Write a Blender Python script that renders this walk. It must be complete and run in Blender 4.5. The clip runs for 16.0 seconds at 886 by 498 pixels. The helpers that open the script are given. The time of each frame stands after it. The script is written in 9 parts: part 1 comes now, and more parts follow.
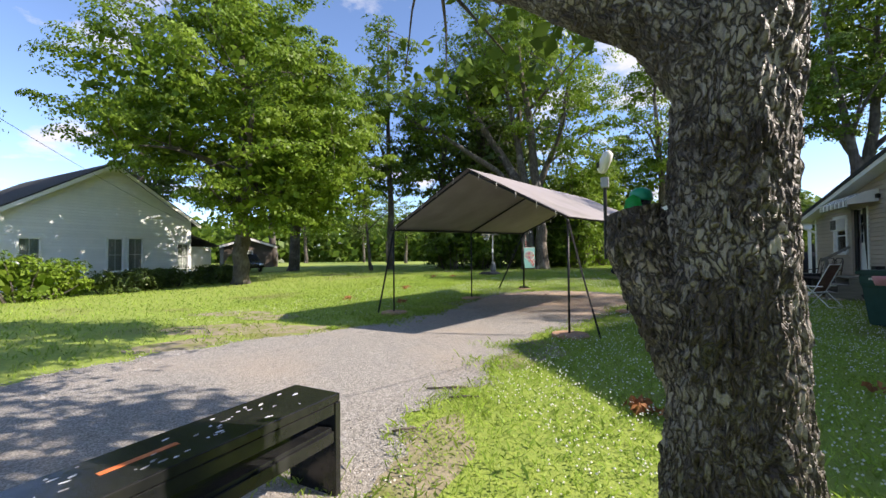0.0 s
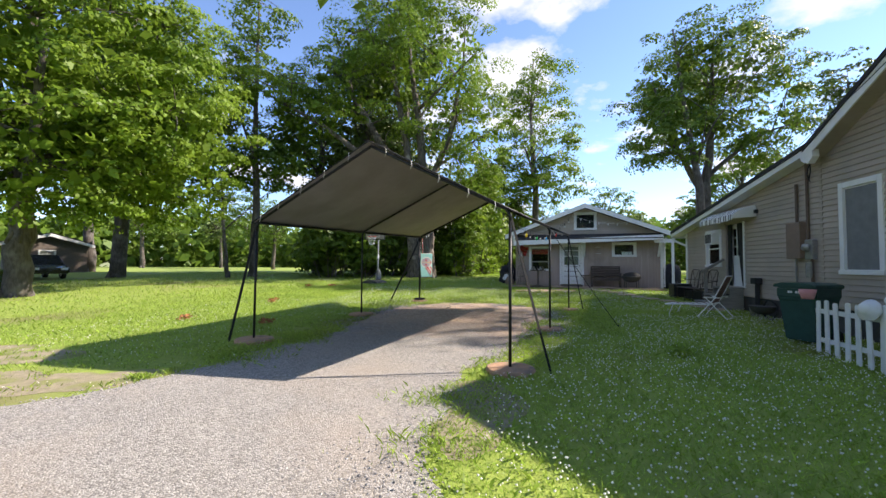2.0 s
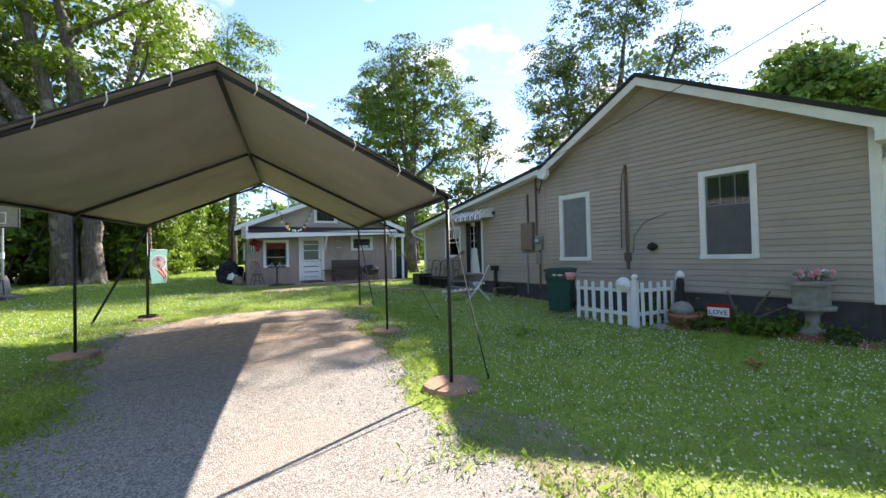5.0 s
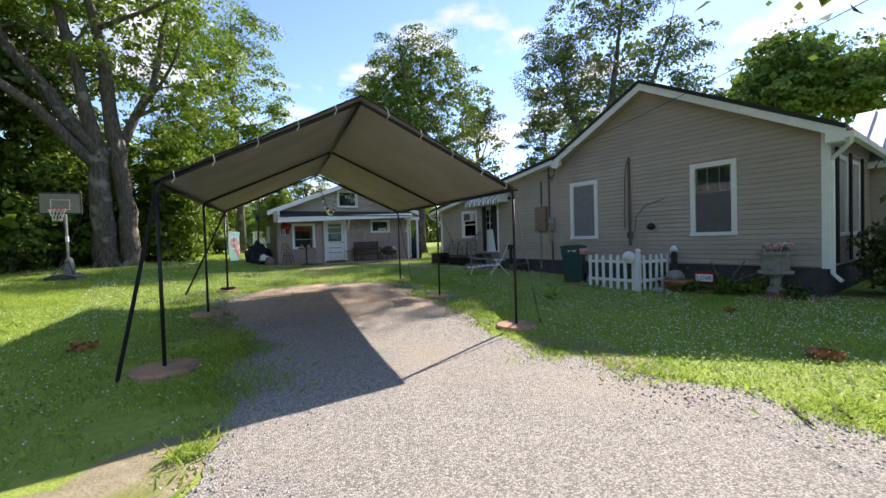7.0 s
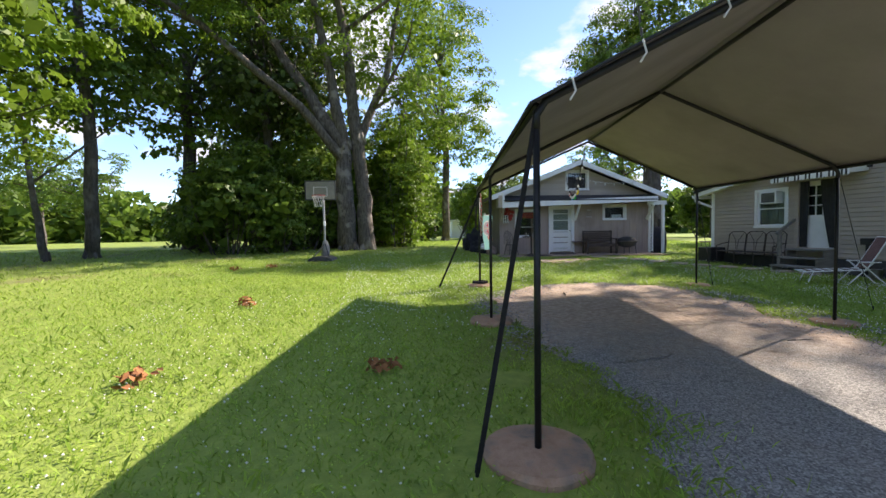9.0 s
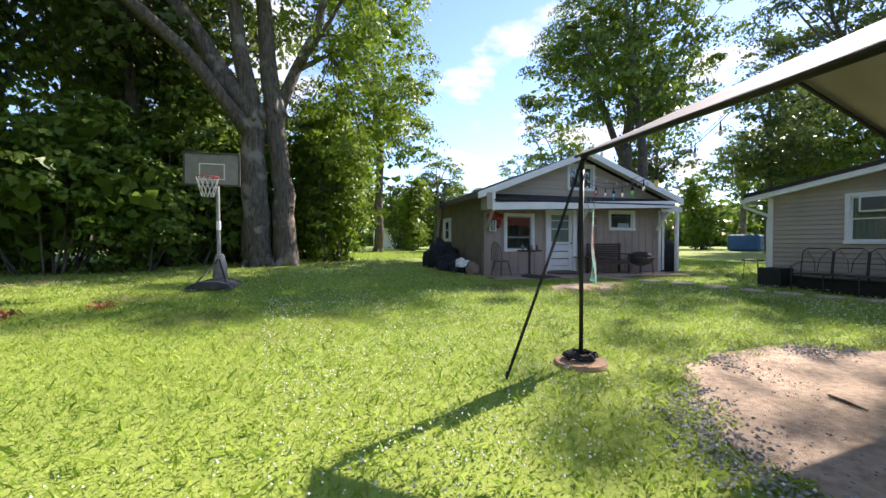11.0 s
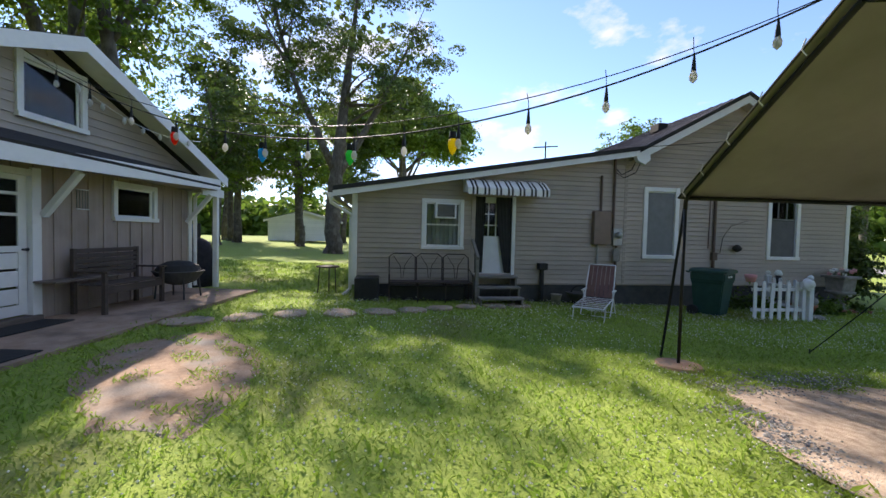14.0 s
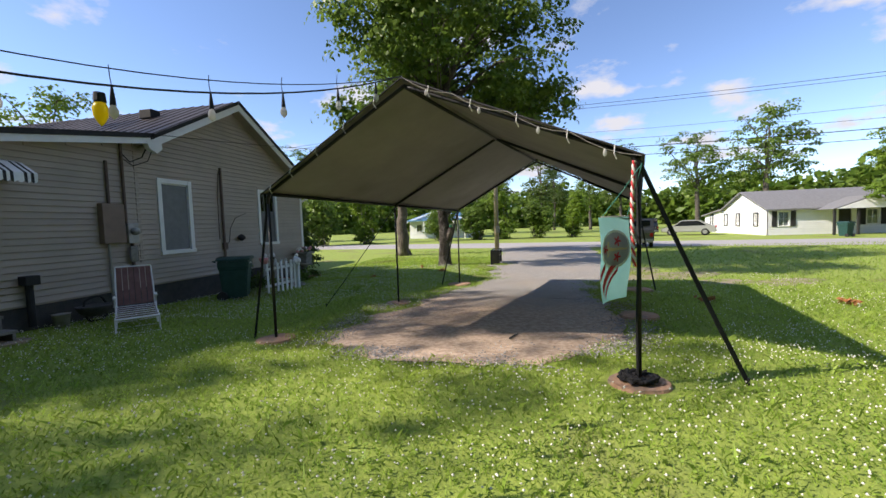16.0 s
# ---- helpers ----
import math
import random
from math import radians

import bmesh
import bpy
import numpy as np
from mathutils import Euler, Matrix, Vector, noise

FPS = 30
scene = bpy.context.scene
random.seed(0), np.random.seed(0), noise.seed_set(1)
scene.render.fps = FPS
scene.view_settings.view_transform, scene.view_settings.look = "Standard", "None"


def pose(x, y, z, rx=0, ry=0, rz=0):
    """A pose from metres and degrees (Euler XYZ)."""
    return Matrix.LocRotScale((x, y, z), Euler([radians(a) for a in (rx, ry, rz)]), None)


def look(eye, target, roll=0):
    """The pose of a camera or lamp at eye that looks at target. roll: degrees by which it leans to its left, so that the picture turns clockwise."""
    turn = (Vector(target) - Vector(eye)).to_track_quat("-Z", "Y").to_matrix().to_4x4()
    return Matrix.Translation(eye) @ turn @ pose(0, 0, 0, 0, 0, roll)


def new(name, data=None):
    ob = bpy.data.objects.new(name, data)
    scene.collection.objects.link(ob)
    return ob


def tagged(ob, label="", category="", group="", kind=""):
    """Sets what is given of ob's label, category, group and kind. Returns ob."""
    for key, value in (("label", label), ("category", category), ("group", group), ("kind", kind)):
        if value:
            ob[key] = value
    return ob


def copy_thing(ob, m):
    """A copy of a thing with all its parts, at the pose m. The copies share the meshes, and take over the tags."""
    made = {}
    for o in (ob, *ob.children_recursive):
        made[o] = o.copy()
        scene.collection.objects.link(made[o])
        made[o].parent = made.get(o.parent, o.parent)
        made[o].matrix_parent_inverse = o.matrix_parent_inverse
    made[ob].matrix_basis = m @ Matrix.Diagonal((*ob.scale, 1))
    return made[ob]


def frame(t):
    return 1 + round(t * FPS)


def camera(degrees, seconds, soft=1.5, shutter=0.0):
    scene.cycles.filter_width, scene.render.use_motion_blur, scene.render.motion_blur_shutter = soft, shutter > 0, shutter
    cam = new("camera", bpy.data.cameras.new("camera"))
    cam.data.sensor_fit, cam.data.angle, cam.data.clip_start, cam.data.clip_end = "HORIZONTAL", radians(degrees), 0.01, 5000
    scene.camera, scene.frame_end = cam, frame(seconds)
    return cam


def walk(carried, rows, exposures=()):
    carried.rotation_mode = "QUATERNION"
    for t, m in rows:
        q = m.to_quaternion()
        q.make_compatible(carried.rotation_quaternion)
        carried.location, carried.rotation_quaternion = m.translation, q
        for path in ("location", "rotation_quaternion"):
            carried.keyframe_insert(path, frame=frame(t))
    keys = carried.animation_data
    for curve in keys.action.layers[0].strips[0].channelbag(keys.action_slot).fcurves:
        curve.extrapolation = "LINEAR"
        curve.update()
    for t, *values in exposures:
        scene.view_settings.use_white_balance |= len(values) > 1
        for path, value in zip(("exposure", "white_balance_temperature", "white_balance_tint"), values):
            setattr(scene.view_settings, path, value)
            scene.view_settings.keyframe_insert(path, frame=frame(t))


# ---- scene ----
cam = camera(95.3, 16.0)
PATH = [
    (0, (0.32, -0.598, 1.461), (-0.59, 1.182, 1.505), -0.5),
    (0.5, (-0.187, -0.116, 1.477), (-0.998, 1.712, 1.53), -0.9),
    (1, (-0.567, 0.331, 1.473), (-1.234, 2.215, 1.547), -1.0),
    (1.5, (-0.763, 0.872, 1.455), (-1.276, 2.803, 1.539), -0.3),
    (2, (-0.989, 1.431, 1.438), (-1.321, 3.402, 1.518), 0.4),
    (2.5, (-1.166, 2.025, 1.441), (-1.29, 4.019, 1.537), 0.4),
    (3, (-1.483, 2.542, 1.444), (-1.343, 4.536, 1.522), 1.1),
    (3.5, (-1.967, 2.947, 1.446), (-1.517, 4.894, 1.518), 1.3),
    (4, (-2.489, 3.242, 1.484), (-1.727, 5.089, 1.565), 0.3),
    (4.5, (-3.068, 3.304, 1.53), (-2.041, 5.018, 1.601), -0.0),
    (6.8, (-5.563, 2.53, 1.452), (-4.323, 4.099, 1.434), -2.4),
    (7, (-5.689, 2.512, 1.458), (-4.507, 4.125, 1.408), -1.8),
    (7.5, (-6.049, 2.654, 1.445), (-5.118, 4.422, 1.36), -0.9),
    (8, (-6.207, 3.42, 1.446), (-5.822, 5.381, 1.364), -0.9),
    (10.5, (-7.135, 10.067, 1.419), (-6.509, 11.965, 1.37), -0.2),
    (11, (-6.952, 11.375, 1.482), (-6.151, 13.207, 1.449), 0.0),
    (11.5, (-6.636, 12.728, 1.419), (-5.6, 14.438, 1.426), -0.4),
    (12, (-6.273, 13.947, 1.571), (-4.905, 15.405, 1.58), -0.4),
    (12.5, (-5.737, 15.064, 1.648), (-4.051, 16.139, 1.654), -0.3),
    (13, (-5.009, 16.012, 1.724), (-3.106, 16.629, 1.71), 0.1),
    (13.5, (-4.38, 16.756, 1.76), (-2.385, 16.884, 1.713), 0.7),
    (14, (-3.92, 17.145, 1.79), (-1.942, 16.856, 1.719), 1.4),
    (14.5, (-3.526, 17.418, 1.801), (-1.712, 16.579, 1.735), 1.1),
    (15, (-3.264, 17.726, 1.741), (-1.863, 16.299, 1.707), -0.4),
    (15.5, (-3.099, 18.16, 1.842), (-2.293, 16.33, 1.79), -2.5),
    (16, (-2.991, 18.624, 1.805), (-2.578, 16.67, 1.684), -1.9),
]
walk(cam, [(t, look(eye, target, roll)) for t, eye, target, roll in PATH], exposures=[(0, 1.25, 6650, 17), (0.5, 1.50, 6650, 17), (1.0, 1.42, 6650, 17), (2.5, 1.47, 6650, 17), (4.0, 1.70, 6650, 17), (4.5, 2.02, 6650, 17), (7.0, 1.42, 6650, 17), (8.0, 1.42, 6650, 17), (10.5, 1.60, 6700, 20), (13.0, 1.30, 6650, 20), (14.5, 1.44, 6650, 17), (16, 0.98, 6650, 17)])

# world, sun
SUN_TO = Vector((2.75, 0.95, 2.2)).normalized()
world = bpy.data.worlds.new("sky")
scene.world = world
world.use_nodes = True
wn, wl = world.node_tree.nodes, world.node_tree.links
bg = wn["Background"]
sky = wn.new("ShaderNodeTexSky")
sky.sky_type = 'NISHITA'
sky.sun_disc = False
sky.sun_elevation = math.asin(SUN_TO.z)
sky.sun_rotation = math.atan2(SUN_TO.x, SUN_TO.y)
sky.air_density, sky.dust_density, sky.ozone_density = 0.78, 0.05, 3.4
# cumulus clouds over the whole dome
tc = wn.new("ShaderNodeTexCoord")
sep = wn.new("ShaderNodeSeparateXYZ")
wl.new(tc.outputs["Generated"], sep.inputs[0])
up = wn.new("ShaderNodeMath"); up.operation = 'ADD'; up.inputs[1].default_value = 0.22
wl.new(sep.outputs["Z"], up.inputs[0])
dv = wn.new("ShaderNodeVectorMath"); dv.operation = 'DIVIDE'
wl.new(tc.outputs["Generated"], dv.inputs[0])
wl.new(up.outputs[0], dv.inputs[1])
cn = wn.new("ShaderNodeTexNoise")
cn.inputs["Scale"].default_value, cn.inputs["Detail"].default_value, cn.inputs["Roughness"].default_value = 2.3, 9.0, 0.56
wl.new(dv.outputs[0], cn.inputs["Vector"])
cr = wn.new("ShaderNodeValToRGB")
cr.color_ramp.elements[0].position, cr.color_ramp.elements[1].position = 0.53, 0.62
wl.new(cn.outputs["Fac"], cr.inputs[0])
cm = wn.new("ShaderNodeMixRGB")
cm.inputs[2].default_value = (3.2, 3.35, 3.6, 1)
wl.new(cr.outputs[0], cm.inputs[0])
wl.new(sky.outputs[0], cm.inputs[1])
wl.new(cm.outputs[0], bg.inputs["Color"])
bg.inputs["Strength"].default_value = 0.124
sun_data = bpy.data.lights.new("sun", 'SUN')
sun_data.energy, sun_data.angle, sun_data.color = 3.7, radians(0.53), (1.0, 0.93, 0.80)
sun = new("sun", sun_data)
sun.matrix_world = look(SUN_TO * 60, (0, 0, 0))


# materials
def mat(name, a, b=None, scale=6.0, rough=0.7, metal=0.0, bump=0.15, bscale=70.0, c=None, cscale=1.2, cfrom=0.5, cto=0.7,
        vary=0.0, island=0.0, stretch=(1, 1, 1), spec=0.4, translucent=0.0, coat=0.0):
    """Two colours mixed by grain noise, a third laid on in patches, relief from fine noise."""
    m = bpy.data.materials.new(name)
    m.use_nodes = True
    n, l = m.node_tree.nodes, m.node_tree.links
    p = n["Principled BSDF"]
    t = n.new("ShaderNodeTexCoord")
    mp = n.new("ShaderNodeMapping")
    mp.inputs["Scale"].default_value = stretch
    l.new(t.outputs["Object"], mp.inputs[0])
    n1 = n.new("ShaderNodeTexNoise")
    n1.inputs["Scale"].default_value, n1.inputs["Detail"].default_value, n1.inputs["Roughness"].default_value = scale, 8, 0.65
    l.new(mp.outputs[0], n1.inputs["Vector"])
    r1 = n.new("ShaderNodeValToRGB")
    r1.color_ramp.elements[0].position, r1.color_ramp.elements[1].position = 0.32, 0.68
    r1.color_ramp.elements[0].color, r1.color_ramp.elements[1].color = (*a, 1), (*(b or [min(1, v * 1.25) for v in a]), 1)
    l.new(n1.outputs["Fac"], r1.inputs[0])
    out = r1.outputs[0]
    if c:
        n2 = n.new("ShaderNodeTexNoise")
        n2.inputs["Scale"].default_value, n2.inputs["Detail"].default_value = cscale, 6
        l.new(t.outputs["Object"], n2.inputs["Vector"])
        r2 = n.new("ShaderNodeValToRGB")
        r2.color_ramp.elements[0].position, r2.color_ramp.elements[1].position = cfrom, cto
        l.new(n2.outputs["Fac"], r2.inputs[0])
        mx = n.new("ShaderNodeMixRGB")
        mx.inputs[2].default_value = (*c, 1)
        l.new(r2.outputs[0], mx.inputs[0])
        l.new(out, mx.inputs[1])
        out = mx.outputs[0]
    if vary or island:
        hs = n.new("ShaderNodeHueSaturation")
        mr = n.new("ShaderNodeMapRange")
        k = vary or island
        mr.inputs[3].default_value, mr.inputs[4].default_value = 1 - k, 1 + k
        if vary:
            l.new(n.new("ShaderNodeObjectInfo").outputs["Random"], mr.inputs[0])
        else:
            l.new(n.new("ShaderNodeNewGeometry").outputs["Random Per Island"], mr.inputs[0])
        l.new(mr.outputs[0], hs.inputs["Value"])
        l.new(out, hs.inputs["Color"])
        out = hs.outputs[0]
    l.new(out, p.inputs["Base Color"])
    p.inputs["Roughness"].default_value, p.inputs["Metallic"].default_value = rough, metal
    p.inputs["Specular IOR Level"].default_value = spec
    p.inputs["Coat Weight"].default_value = coat
    if bump:
        n3 = n.new("ShaderNodeTexNoise")
        n3.inputs["Scale"].default_value, n3.inputs["Detail"].default_value = bscale, 5
        l.new(mp.outputs[0], n3.inputs["Vector"])
        bp = n.new("ShaderNodeBump")
        bp.inputs["Strength"].default_value, bp.inputs["Distance"].default_value = bump, 0.02
        l.new(n3.outputs["Fac"], bp.inputs["Height"])
        l.new(bp.outputs[0], p.inputs["Normal"])
    if translucent:
        tr = n.new("ShaderNodeBsdfTranslucent")
        l.new(out, tr.inputs["Color"])
        ms = n.new("ShaderNodeMixShader")
        ms.inputs[0].default_value = translucent
        l.new(p.outputs[0], ms.inputs[1])
        l.new(tr.outputs[0], ms.inputs[2])
        l.new(ms.outputs[0], n["Material Output"].inputs["Surface"])
    return m


def glass_mat(name, tint=(0.9, 0.95, 0.93)):
    m = bpy.data.materials.new(name)
    m.use_nodes = True
    n, l = m.node_tree.nodes, m.node_tree.links
    n.remove(n["Principled BSDF"])
    g = n.new("ShaderNodeBsdfGlossy"); g.inputs["Roughness"].default_value = 0.03
    t = n.new("ShaderNodeBsdfTransparent"); t.inputs[0].default_value = (*tint, 1)
    f = n.new("ShaderNodeFresnel"); f.inputs[0].default_value = 1.5
    mx = n.new("ShaderNodeMixShader")
    l.new(f.outputs[0], mx.inputs[0]); l.new(t.outputs[0], mx.inputs[1]); l.new(g.outputs[0], mx.inputs[2])
    l.new(mx.outputs[0], n["Material Output"].inputs["Surface"])
    return m


M = {}
M["lawn"] = mat("lawn", (0.19, 0.265, 0.045), (0.31, 0.38, 0.07), 9, 0.95, bump=0.6, bscale=45, c=(0.20, 0.17, 0.085), cscale=0.35, cfrom=0.56, cto=0.74)
M["grass"] = mat("grass", (0.225, 0.355, 0.055), (0.38, 0.50, 0.08), 0.9, 0.5, bump=0, island=0.3, translucent=0.48, c=(0.22, 0.22, 0.06), cscale=0.35, cfrom=0.58, cto=0.78, spec=0.3)
M["clover"] = mat("clover", (0.70, 0.68, 0.58), (0.8, 0.79, 0.7), 20, 0.8, bump=0)


def stone_mat(name, dark, pale, tan, scale):
    """Crushed stone: a value for each little stone, dark joints, and broad dusty patches."""
    m = mat(name, dark, pale, scale * 0.7, 0.95, bump=0)
    n, l = m.node_tree.nodes, m.node_tree.links
    p = n["Principled BSDF"]
    t = n.new("ShaderNodeTexCoord")
    cell = n.new("ShaderNodeTexVoronoi"); cell.inputs["Scale"].default_value = scale
    l.new(t.outputs["Object"], cell.inputs["Vector"])
    sp = n.new("ShaderNodeSeparateColor"); l.new(cell.outputs["Color"], sp.inputs[0])
    r = n.new("ShaderNodeValToRGB")
    r.color_ramp.elements[0].color, r.color_ramp.elements[1].color = (*dark, 1), (*pale, 1)
    l.new(sp.outputs[0], r.inputs[0])
    gap = n.new("ShaderNodeMapRange"); gap.inputs[1].default_value, gap.inputs[2].default_value = 0.35, 0.75
    gap.inputs[3].default_value, gap.inputs[4].default_value = 1.0, 0.7
    l.new(cell.outputs["Distance"], gap.inputs[0])
    mul = n.new("ShaderNodeVectorMath"); mul.operation = 'SCALE'
    l.new(r.outputs[0], mul.inputs[0]); l.new(gap.outputs[0], mul.inputs["Scale"])
    dust = n.new("ShaderNodeTexNoise"); dust.inputs["Scale"].default_value, dust.inputs["Detail"].default_value = 0.55, 7
    l.new(t.outputs["Object"], dust.inputs["Vector"])
    dr = n.new("ShaderNodeValToRGB"); dr.color_ramp.elements[0].position, dr.color_ramp.elements[1].position = 0.5, 0.74
    l.new(dust.outputs["Fac"], dr.inputs[0])
    k = n.new("ShaderNodeMath"); k.operation = 'MULTIPLY'; k.inputs[1].default_value = 0.6
    l.new(dr.outputs[0], k.inputs[0])
    mx = n.new("ShaderNodeMixRGB"); mx.inputs[2].default_value = (*tan, 1)
    l.new(k.outputs[0], mx.inputs[0]); l.new(mul.outputs[0], mx.inputs[1])
    l.new(mx.outputs[0], p.inputs["Base Color"])
    bp = n.new("ShaderNodeBump"); bp.inputs["Strength"].default_value, bp.inputs["Distance"].default_value = 0.55, 0.012
    bp.invert = True
    l.new(cell.outputs["Distance"], bp.inputs["Height"]); l.new(bp.outputs[0], p.inputs["Normal"])
    return m




def drive_mat(name):
    """Crushed stone that wears to bare brown dirt towards the end of the drive."""
    m = stone_mat(name, (0.18, 0.17, 0.155), (0.50, 0.47, 0.43), (0.38, 0.315, 0.25), 75)
    n, l = m.node_tree.nodes, m.node_tree.links
    p = n["Principled BSDF"]
    stone = p.inputs["Base Color"].links[0].from_socket
    t = n.new("ShaderNodeTexCoord")
    sp = n.new("ShaderNodeSeparateXYZ"); l.new(t.outputs["Object"], sp.inputs[0])
    wide = n.new("ShaderNodeTexNoise"); wide.inputs["Scale"].default_value, wide.inputs["Detail"].default_value, wide.inputs["Roughness"].default_value = 0.7, 9, 0.68
    l.new(t.outputs["Object"], wide.inputs["Vector"])
    a = n.new("ShaderNodeMath"); a.operation = 'MULTIPLY_ADD'; a.inputs[1].default_value = 0.45
    l.new(sp.outputs["X"], a.inputs[0]); l.new(sp.outputs["Y"], a.inputs[2])
    b = n.new("ShaderNodeMath"); b.operation = 'MULTIPLY_ADD'; b.inputs[1].default_value = 6.0
    l.new(wide.outputs["Fac"], b.inputs[0]); l.new(a.outputs[0], b.inputs[2])
    f = n.new("ShaderNodeMapRange"); f.inputs[1].default_value, f.inputs[2].default_value = 10.6, 12.8
    f.inputs[4].default_value = 0.92
    l.new(b.outputs[0], f.inputs[0])
    grain = n.new("ShaderNodeTexNoise"); grain.inputs["Scale"].default_value, grain.inputs["Detail"].default_value = 14, 8
    l.new(t.outputs["Object"], grain.inputs["Vector"])
    r = n.new("ShaderNodeValToRGB")
    r.color_ramp.elements[0].position, r.color_ramp.elements[1].position = 0.32, 0.68
    r.color_ramp.elements[0].color, r.color_ramp.elements[1].color = (0.38, 0.265, 0.185, 1), (0.62, 0.48, 0.36, 1)
    l.new(grain.outputs["Fac"], r.inputs[0])
    mx = n.new("ShaderNodeMixRGB")
    l.new(f.outputs[0], mx.inputs[0]); l.new(stone, mx.inputs[1]); l.new(r.outputs[0], mx.inputs[2])
    l.new(mx.outputs[0], p.inputs["Base Color"])
    return m


M["drive"] = drive_mat("drive")
M["stone"] = mat("stone", (0.20, 0.19, 0.18), (0.44, 0.42, 0.40), 12, 0.9, bump=0.3, island=0.4)
M["asphalt"] = mat("asphalt", (0.33, 0.315, 0.30), (0.43, 0.41, 0.39), 14, 0.9, bump=0.4, bscale=120)
M["siding"] = mat("siding", (0.385, 0.325, 0.27), (0.45, 0.38, 0.32), 2.2, 0.55, bump=0.08, bscale=180, vary=0.05, stretch=(0.25, 1, 6), c=(0.32, 0.285, 0.24), cscale=0.9, cfrom=0.5, cto=0.8)
M["shed_board"] = mat("shed_board", (0.34, 0.265, 0.23), (0.41, 0.33, 0.285), 3, 0.75, bump=0.25, bscale=60, vary=0.08, stretch=(5, 5, 0.4), c=(0.22, 0.17, 0.145), cscale=1.0, cfrom=0.5, cto=0.8)
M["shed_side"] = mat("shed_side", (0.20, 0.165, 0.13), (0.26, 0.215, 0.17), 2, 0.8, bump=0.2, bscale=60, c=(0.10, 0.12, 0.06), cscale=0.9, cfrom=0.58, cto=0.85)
M["white"] = mat("white_paint", (0.72, 0.72, 0.71), (0.82, 0.82, 0.81), 3, 0.5, bump=0.06, c=(0.6, 0.58, 0.54), cscale=3, cfrom=0.6, cto=0.85)
M["white_wall"] = mat("white_wall", (0.74, 0.75, 0.76), (0.82, 0.82, 0.82), 1.5, 0.6, bump=0.1, vary=0.04)
M["skirt"] = mat("skirt", (0.05, 0.05, 0.055), (0.09, 0.085, 0.08), 4, 0.85, bump=0.3, bscale=30)
M["roof_metal"] = mat("roof_metal", (0.045, 0.035, 0.032), (0.075, 0.06, 0.055), 2, 0.45, metal=0.35, bump=0.03)
M["roof_bright"] = mat("roof_bright", (0.42, 0.40, 0.40), (0.55, 0.53, 0.52), 3, 0.4, metal=0.5, bump=0.04)
M["shingle"] = mat("shingle", (0.025, 0.025, 0.028), (0.05, 0.05, 0.052), 10, 0.95, bump=0.5, bscale=90)
M["shingle_grey"] = mat("shingle_grey", (0.16, 0.16, 0.165), (0.22, 0.22, 0.22), 6, 0.95, bump=0.5, bscale=50)
M["soffit_dark"] = mat("soffit_dark", (0.02, 0.02, 0.021), (0.035, 0.034, 0.033), 5, 0.8, bump=0.1)
M["tarp_under"] = mat("tarp", (0.26, 0.238, 0.242), (0.32, 0.292, 0.297), 1.3, 0.75, bump=0.12, bscale=9, translucent=0.025, c=(0.22, 0.205, 0.195), cscale=0.8)
M["black_metal"] = mat("black_metal", (0.012, 0.012, 0.013), (0.022, 0.022, 0.022), 20, 0.45, metal=0.2, bump=0.05)
M["strap"] = mat("strap", (0.012, 0.012, 0.014), (0.02, 0.02, 0.022), 60, 0.85, bump=0.2, bscale=300)
M["concrete_pad"] = mat("concrete_pad", (0.38, 0.215, 0.13), (0.52, 0.33, 0.215), 12, 0.95, bump=0.6, bscale=60, c=(0.22, 0.17, 0.13), cscale=6)
M["slab"] = mat("slab", (0.30, 0.20, 0.14), (0.42, 0.31, 0.235), 5, 0.95, bump=0.4, bscale=40, c=(0.14, 0.105, 0.08), cscale=1.6)
M["glass"] = glass_mat("glass")
M["curtain"] = mat("curtain", (0.30, 0.30, 0.29), (0.42, 0.42, 0.40), 14, 0.9, bump=0.2, stretch=(8, 1, 0.3))
# near-black paint for the shade of unlit rooms behind panes
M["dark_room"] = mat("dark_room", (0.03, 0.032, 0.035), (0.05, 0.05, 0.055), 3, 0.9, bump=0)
M["screen"] = mat("screen", (0.16, 0.165, 0.17), (0.21, 0.215, 0.22), 5, 0.7, bump=0.1)
M["red_cloth"] = mat("red_cloth", (0.30, 0.035, 0.03), (0.42, 0.06, 0.05), 9, 0.9, bump=0.2)
M["bin_green"] = mat("bin_green", (0.012, 0.05, 0.045), (0.02, 0.07, 0.062), 8, 0.5, bump=0.1)
M["black_plastic"] = mat("black_plastic", (0.012, 0.012, 0.014), (0.025, 0.025, 0.027), 9, 0.5, bump=0.1)
M["black_paint"] = mat("black_paint", (0.010, 0.011, 0.012), (0.022, 0.022, 0.022), 6, 0.17, bump=0.08, bscale=25, c=(0.05, 0.05, 0.048), cscale=4, cfrom=0.6, cto=0.8)
M["grey_metal"] = mat("grey_metal", (0.30, 0.30, 0.30), (0.42, 0.42, 0.42), 9, 0.45, metal=0.7, bump=0.05)
M["panel_tan"] = mat("panel_tan", (0.20, 0.14, 0.11), (0.25, 0.18, 0.14), 5, 0.6, bump=0.05)
M["pipe_brown"] = mat("pipe_brown", (0.11, 0.075, 0.06), (0.16, 0.11, 0.085), 7, 0.7, bump=0.1)
M["old_wood"] = mat("old_wood", (0.10, 0.08, 0.065), (0.19, 0.155, 0.13), 5, 0.85, bump=0.4, bscale=30, stretch=(1, 1, 6))
